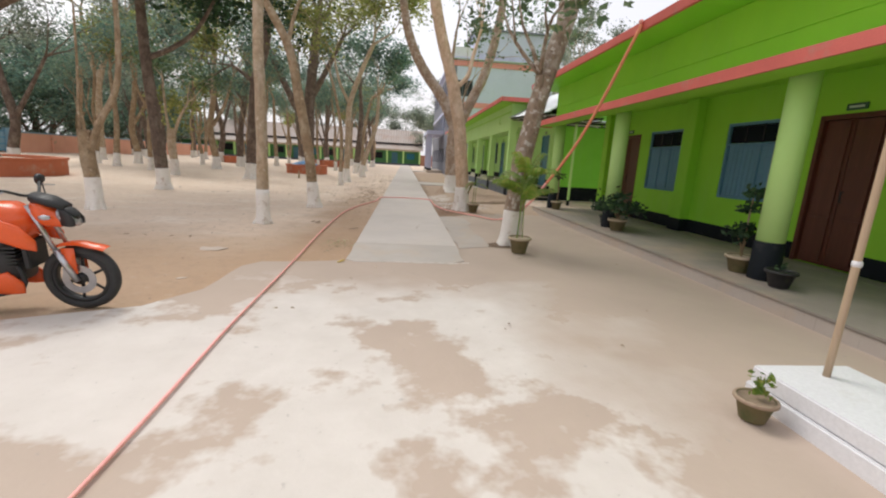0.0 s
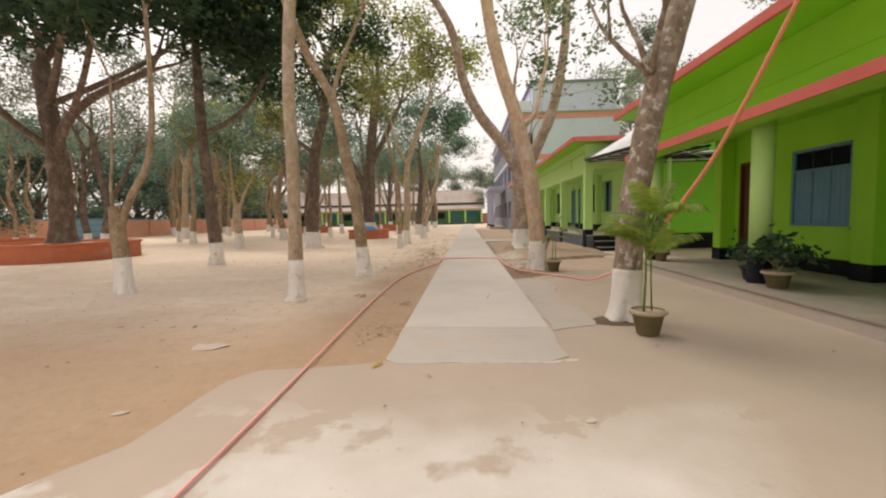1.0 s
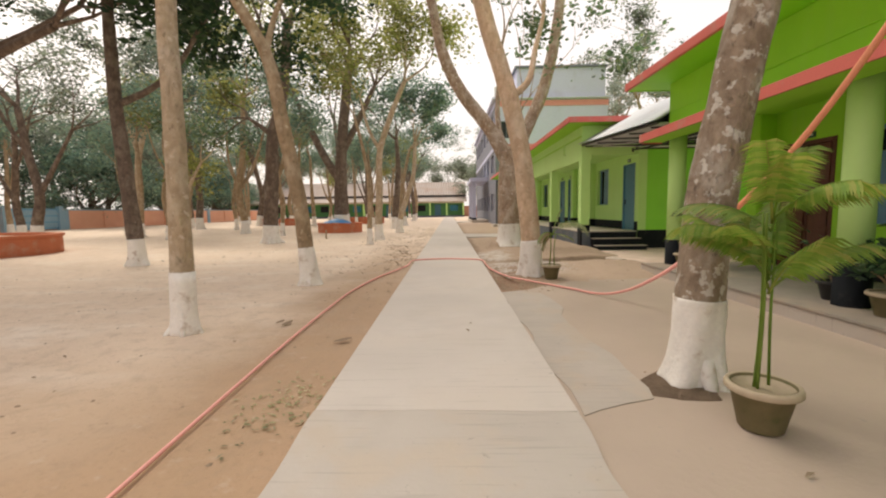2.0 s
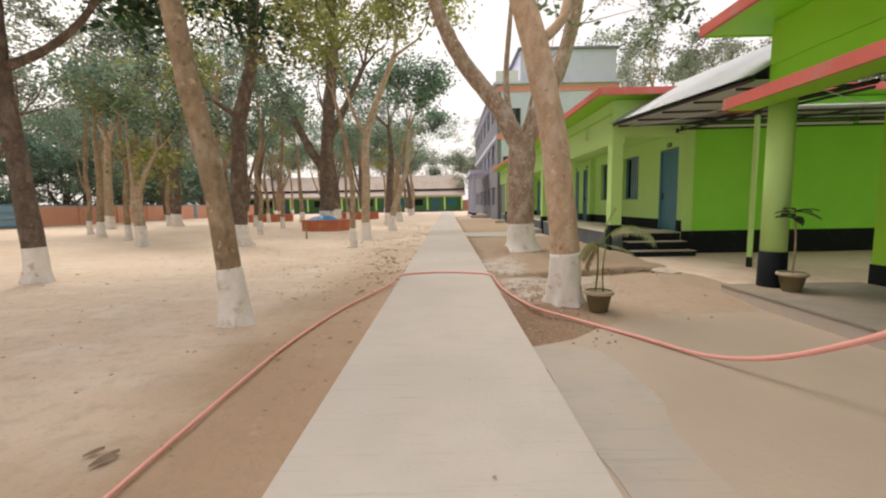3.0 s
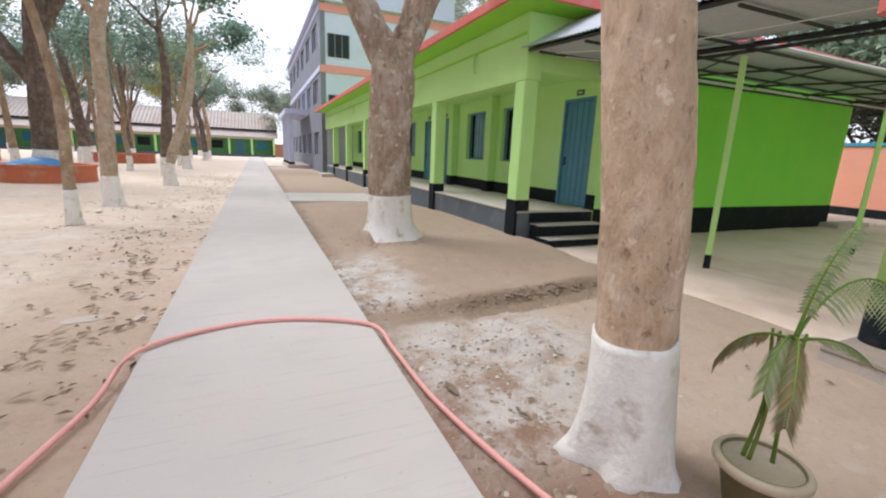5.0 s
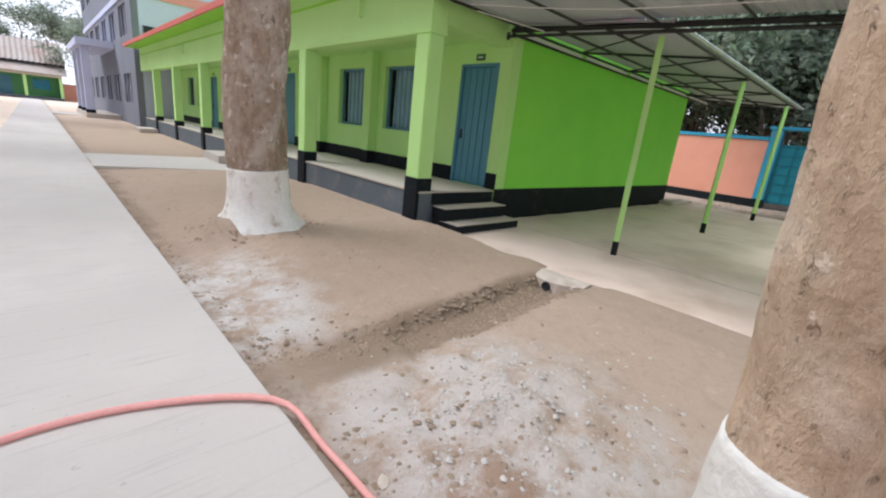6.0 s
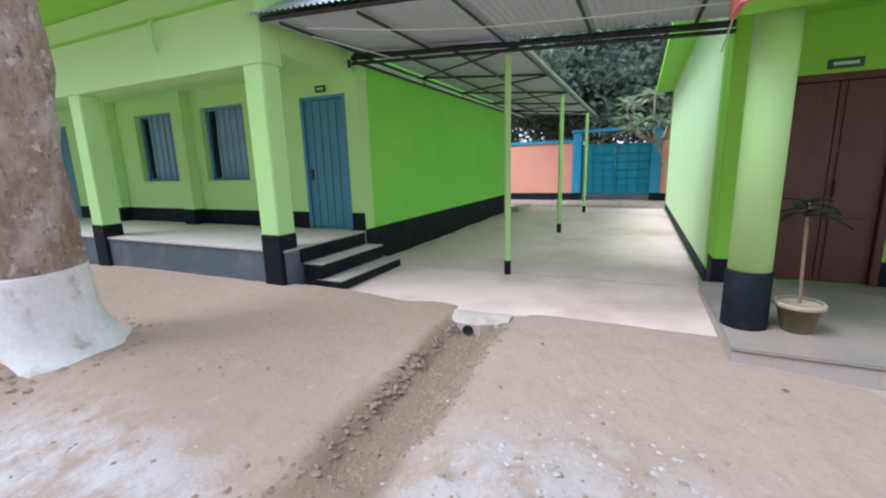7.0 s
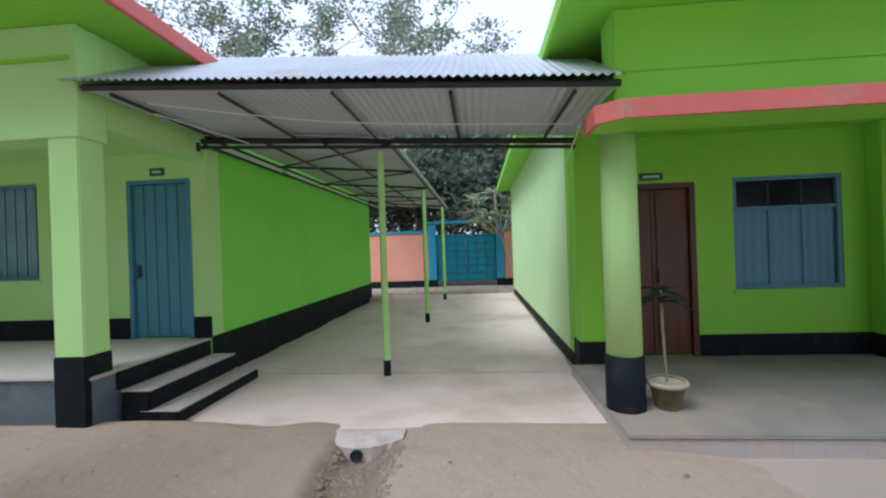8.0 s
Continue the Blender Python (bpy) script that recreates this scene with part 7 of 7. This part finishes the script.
    h = part("headlight", loft([(-0.20, 0.10, 0.72, 0.92, 2.6), (-0.12, 0.115, 0.68, 0.90, 2.6), (-0.02, 0.09, 0.68, 0.82, 2.4), (0.05, 0.04, 0.70, 0.77, 2.2)]), M_BIKERED, b, "orange-red headlight cowl", True, m=pose(-0.05, 0, 0.10))
    part("lens", loft([(-0.02, 0.085, 0.71, 0.86, 2.6), (0.05, 0.075, 0.69, 0.82, 2.4), (0.10, 0.045, 0.69, 0.76, 2.2)]), M_LENS, h, "clear headlight lens", True)
    for q in (-1, 1):
        part("bezel", loft([(0.0, 0.012, 0.70, 0.86, 2.4), (0.06, 0.014, 0.69, 0.82, 2.4), (0.105, 0.008, 0.70, 0.76, 2.2)]), M_BLACKPL, h, "black headlight edge", True, m=pose(0, q * 0.068, 0))
    part("brow", loft([(0.0, 0.07, 0.83, 0.875, 2.4), (0.06, 0.06, 0.80, 0.845, 2.4), (0.10, 0.035, 0.75, 0.79, 2.2)]), M_BLACKPL, h, "black headlight brow", True)
    part("visor", loft([(-0.20, 0.09, 0.90, 0.98, 2.4), (-0.08, 0.10, 0.86, 0.95, 2.4), (0.03, 0.07, 0.83, 0.89, 2.2)]), M_BLACKPL, h, "smoked visor", True)
    hb = part("handlebar", Shape().tube(curve_pts([(-0.42, 0.36, 1.03), (-0.34, 0.22, 1.06), (-0.27, 0.08, 1.0), (-0.27, -0.08, 1.0), (-0.34, -0.22, 1.06), (-0.42, -0.36, 1.03)], 4), 0.012, 8), M_IRON, b, "", True, m=pose(0, 0, 0.06))
    for sy in (-1, 1):
        part("grip", Shape().tube([(-0.36, sy * 0.26, 1.055), (-0.43, sy * 0.38, 1.027)], 0.018, 10), M_BLACKPL, hb, "", True)
        part("lever", Shape().tube([(-0.32, sy * 0.22, 1.05), (-0.32, sy * 0.38, 1.02)], 0.006, 6), M_STEEL, hb)
        part("indicator", loft([(-0.10, 0.012, 0.79, 0.82, 2.2), (-0.06, 0.02, 0.78, 0.83, 2.2), (-0.02, 0.01, 0.79, 0.82, 2.2)]), M_LENS, b, "clear indicator", True, m=pose(-0.05, sy * 0.16, 0.09))
        mi = part("mirror", loft([(-0.46, 0.02, 1.20, 1.26, 2.2), (-0.44, 0.06, 1.18, 1.28, 2.4), (-0.41, 0.04, 1.20, 1.27, 2.2)]), M_BLACKPL, b, "black rear mirror", True, m=pose(0, sy * 0.38, -0.10))
        part("mirror_stem", Shape().tube([(-0.34, -sy * 0.1, 1.06), (-0.42, 0.0, 1.20)], 0.006, 6), M_BLACKPL, mi)
    part("instrument", Shape().box(-0.26, -0.20, -0.07, 0.07, 0.98, 1.06), M_BLACKPL, b, "", bevel=0.015)
    part("exhaust", Shape().tube(curve_pts([(-0.42, -0.1, 0.45), (-0.40, -0.12, 0.25), (-0.7, -0.15, 0.18), (-1.05, -0.17, 0.24), (-1.45, -0.19, 0.36)], 4), [0.02] * 10 + [0.04, 0.05, 0.052, 0.052, 0.052, 0.05, 0.045], 12), M_IRON, b, "dark exhaust", True)
    part("side_stand", Shape().tube([(-0.72, -0.1, 0.24), (-0.62, -0.26, -0.005)], 0.011, 8), M_IRON, b)
    part("rear_mudguard", Shape().box(-1.62, -1.52, -0.06, 0.06, 0.45, 0.8), M_BLACKPL, b, bevel=0.02)


motorcycle()


# ---- litter, stones ----
def litter():
    rng = np.random.default_rng(17)
    cs = []
    for _ in range(110):
        x, y = -0.95 - abs(rng.normal()) * 0.9, 13 + 24 * rng.random() ** 1.2
        for _ in range(int(rng.integers(2, 12))):
            cs.append((min(x + rng.normal() * 0.2, -0.84), y + rng.normal() * 0.3, 0.012))
    for _ in range(120):
        cs.append((rng.uniform(-9, -1.0), rng.uniform(2.5, 26), 0.012))
    for _ in range(60):
        cs.append((rng.uniform(0.9, 4.0), rng.uniform(11, 24), 0.012))
    for _ in range(14):
        cs.append((rng.uniform(-0.75, 4.0), rng.uniform(1.0, 9), 0.024))
    for _ in range(45):
        cs.append((rng.uniform(0.9, 1.7), rng.uniform(10.3, 12.8), 0.012))
    s = Shape()
    for x, y, z in cs:
        if -0.8 < x < 0.8 and y > 5.3:
            z = 0.066
        a = rng.uniform(0, 2 * math.pi)
        ln = rng.uniform(0.015, 0.04) if y < 13 else rng.uniform(0.015, 0.075) if x < 0 else rng.uniform(0.012, 0.035)
        u = Vector((math.cos(a), math.sin(a), rng.uniform(-0.1, 0.25))) * ln
        v = Vector((-math.sin(a), math.cos(a), rng.uniform(-0.2, 0.2))) * ln * 0.35
        c = Vector((x, y, max(z, ground_height(x, y) + 0.012)))
        s.add([c - u, c + v + Vector((0, 0, 0.008)), c + u, c - v + Vector((0, 0, 0.010))], [(0, 1, 2), (0, 2, 3)])
    heap = Shape()
    for _ in range(150):
        x, y = rng.normal(-1.08, 0.13), rng.normal(6.55, 0.24)
        a, ln = rng.uniform(0, 6.28), rng.uniform(0.01, 0.03)
        u = Vector((math.cos(a), math.sin(a), rng.uniform(-0.1, 0.3))) * ln
        v = Vector((-math.sin(a), math.cos(a), 0.1)) * ln * 0.4
        c = Vector((x, y, ground_height(x, y) + 0.012))
        heap.add([c - u, c + v, c + u, c - v + Vector((0, 0, 0.006))], [(0, 1, 2), (0, 2, 3)])
    tagged(part("leaf_bits", heap, M_FRESHLEAF), "scattered pale green leaf bits beside the walkway", "leaves", "", "stuff")
    tagged(part("fallen_leaves", s, M_LITTER), "dry fallen leaves scattered over the soil", "leaves", "", "stuff")
    st = Shape()

    ash = Shape()

    def lump(x, y, r, into=None):
        z = ground_height(x, y)
        n = 6
        vs = [(x, y, z + r * 0.6)]
        ph = rng.uniform(0, 6)
        for k in range(n):
            a = ph + 2 * math.pi * k / n
            q = r * rng.uniform(0.75, 1.25)
            vs.append((x + q * math.cos(a), y + q * math.sin(a), z + r * rng.uniform(-0.2, 0.3)))
        (into or st).add(vs, [(0, 1 + k, 1 + (k + 1) % n) for k in range(n)])

    def small(big):
        return 0.002 + 0.6 * big * rng.random() ** 3

    for _ in range(1500):
        x = rng.uniform(1.0, 4.0)
        lump(x, (14.25 if x > 2 else 14.25 + 0.33 * (2 - x)) + rng.normal() * 0.13, small(0.04))
    for _ in range(1500):
        lump(rng.normal(1.8, 0.48), rng.normal(13.15, 0.38), small(0.034), ash if rng.random() < 0.72 else st)
    for _ in range(700):
        lump(rng.uniform(0.88, 1.5), rng.uniform(10.7, 13.6), small(0.035))
    for _ in range(420):
        lump(0.9 + 0.75 * rng.random() ** 1.3, rng.uniform(10.25, 12.6), 0.006 + 0.030 * rng.random() ** 2)
    for _ in range(160):
        lump(rng.normal(1.5, 0.12), rng.normal(10.75, 0.4), 0.008 + 0.028 * rng.random() ** 2)
    for _ in range(400):
        lump(rng.normal(1.25, 0.2), rng.normal(15.8, 0.5), small(0.016), ash)
    for _ in range(500):
        lump(rng.uniform(-8, -0.9), rng.uniform(3.5, 30), rng.uniform(0.003, 0.02))
    for _ in range(700):
        lump(0.86 + abs(rng.normal()) * 0.08, rng.uniform(11.5, 22.0), 0.003 + 0.020 * rng.random() ** 3)
    for _ in range(60):
        a = rng.uniform(0, 6.28)
        lump(1.84 + 0.33 * math.cos(a), 6.9 + 0.3 * math.sin(a), 0.006 + 0.03 * rng.random() ** 2)
    for _ in range(160):
        a = rng.uniform(0, 6.28)
        lump(1.97 + rng.uniform(0.5, 0.8) * math.cos(a), 17.3 + rng.uniform(0.5, 0.8) * math.sin(a), 0.006 + 0.03 * rng.random() ** 2)
    for _ in range(330):
        lump(-0.86 - abs(rng.normal()) * 0.5, rng.uniform(9.0, 30), 0.004 + 0.035 * rng.random() ** 2.5)
    for _ in range(500):
        lump(rng.uniform(2.2, 3.95), rng.choice([14.03, 14.47]) + rng.normal() * 0.04, 0.006 + 0.03 * rng.random() ** 2)
    for _ in range(500):
        lump(rng.uniform(0.9, 4.0), rng.uniform(15, 23), rng.uniform(0.003, 0.018))
    for _ in range(500):
        lump(rng.uniform(15.4, 18.7), rng.uniform(11.5, 16.8), rng.uniform(0.01, 0.08))
    tagged(part("ash_clods", ash, M_ASH), "crumbly pale ashy clods heaped on the soil", "clods", "", "stuff")
    tagged(part("rubble", st, M_STONE), "small stones, clods and ashy rubble on the soil", "stones", "", "stuff")


litter()


def paper(x, y, k, turn, z=None):
    """A torn flat scrap, its corners curled up."""
    rng = np.random.default_rng(int(turn) + 3)
    s = Shape()
    n = 11
    ring = []
    for q in range(n):
        a = 2 * math.pi * q / n
        r = k * (0.75 + 0.35 * rng.random())
        ring.append((1.35 * r * math.cos(a), 0.75 * r * math.sin(a), 0.006 + 0.10 * k * rng.random() ** 3))
    s.add([(0, 0, 0.012)] + ring + [(a, c, z - 0.004) for a, c, z in ring] + [(0, 0, 0.004)], [(0, 1 + q, 1 + (q + 1) % n) for q in range(n)] + [(1 + q, 1 + n + q, 1 + n + (q + 1) % n, 1 + (q + 1) % n) for q in range(n)] + [(2 * n + 1, 1 + n + (q + 1) % n, 1 + n + q) for q in range(n)])
    tagged(part("paper_scrap", s, M_PALESCRAP, None, "", False, m=pose(x, y, ground_height(x, y) if z is None else z, 0, 0, turn)), "pale torn paper scrap lying on the soil", "litter", "paper scraps")


for x, y, k, turn in ((-2.78, 5.87, 0.15, 10), (-2.46, 4.38, 0.04, 25), (1.0, 13.23, 0.035, 60), (-1.44, 14.99, 0.13, 5), (-1.67, 14.13, 0.07, 40), (-1.15, 15.5, 0.07, 70), (-1.05, 16.6, 0.09, 20), (-1.0, 14.9, 0.06, 90), (1.2, 11.9, 0.07, 30)):
    paper(x, y, k, turn)
paper(0.67, 4.27, 0.03, 15, 0.0105)
tagged(part("stake", Shape().tube([(-5.96, 24.2, -0.02), (-5.95, 24.2, 0.2), (-5.96, 24.21, 0.42)], [0.04, 0.038, 0.035], 8, True, 0.05), M_BARKBROWN, None, "", True), "short wooden stake standing in the yard soil", "stake")


def standpipe():
    p = thing("standpipe", "dark iron standpipe with tap at a wall corner", "tap")
    part("riser", Shape().tube([(14.25, 16.95, -0.02), (14.25, 16.95, 0.75)], 0.025, 8), M_IRON, p, "", True)
    part("tap", Shape().tube(curve_pts([(14.25, 16.95, 0.7), (14.12, 16.9, 0.74), (14.05, 16.88, 0.66)], 3), 0.02, 8), M_IRON, p, "", True)
    part("basin", Shape().box(13.6, 15.2, 16.35, 16.77, -0.02, 0.16), M_FLOORB, p, "low cement washing slab", bevel=0.02)


standpipe()
for x, y, a in ((-4.39, 6.61, 5), (-4.09, 6.6, 170), (-3.7, 6.6, 12), (-3.42, 6.6, 100), (-1.93, 8.61, 35), (-1.82, 8.55, 60), (-1.71, 15.96, 15), (-1.31, 12.88, 60), (-2.21, 12.45, 150), (-1.02, 7.9, 20), (-1.25, 16.4, 70), (-1.9, 18.6, 10), (-1.45, 17.5, 130), (1.18, 11.75, 40), (-1.6, 20.8, 80), (1.08, 12.9, 100)):
    lf = Shape()
    for k in range(9):
        t = k / 8
        w = 0.055 * math.sin(math.pi * (0.05 + 0.9 * t))
        lf.v += [(-0.11 + 0.22 * t, -w, 0.012 + 0.02 * t * t), (-0.11 + 0.22 * t, 0, 0.004 + 0.02 * t * t), (-0.11 + 0.22 * t, w, 0.014 + 0.03 * t)]
    for k in range(8):
        lf.f += [(3 * k, 3 * k + 1, 3 * k + 4, 3 * k + 3), (3 * k + 1, 3 * k + 2, 3 * k + 5, 3 * k + 4)]
    q = 0.45 + 0.4 * abs(math.sin(7.3 * x + 3.1 * y))
    tagged(part("large_dry_leaf", lf, M_DRYLEAF, None, "", True, m=pose(x, y, max(ground_height(x, y), 0.0) + 0.004, 0, 0, a) @ Matrix.Diagonal((0.6 * q, 0.4 * q, 0.4, 1) if x < -3 else (0.95 * q, 0.75 * q, 0.7, 1))), "large curled dry leaf lying on the soil", "leaf", "large dry leaves")
yl = Shape()
for k in range(8):
    t = k / 7
    w = 0.022 * math.sin(math.pi * (0.06 + 0.88 * t))
    yl.v += [(-0.07 + 0.14 * t, -w, 0.014), (-0.07 + 0.14 * t, 0, 0.006), (-0.07 + 0.14 * t, w, 0.012 + 0.01 * t)]
for k in range(7):
    yl.f += [(3 * k, 3 * k + 1, 3 * k + 4, 3 * k + 3), (3 * k + 1, 3 * k + 2, 3 * k + 5, 3 * k + 4)]
tagged(part("yellow_leaf", yl, M_YELLOWLEAF, None, "", True, m=pose(-0.87, 5.24, 0.012, 0, 0, 55)), "single yellow leaf lying on the cement apron", "leaf")
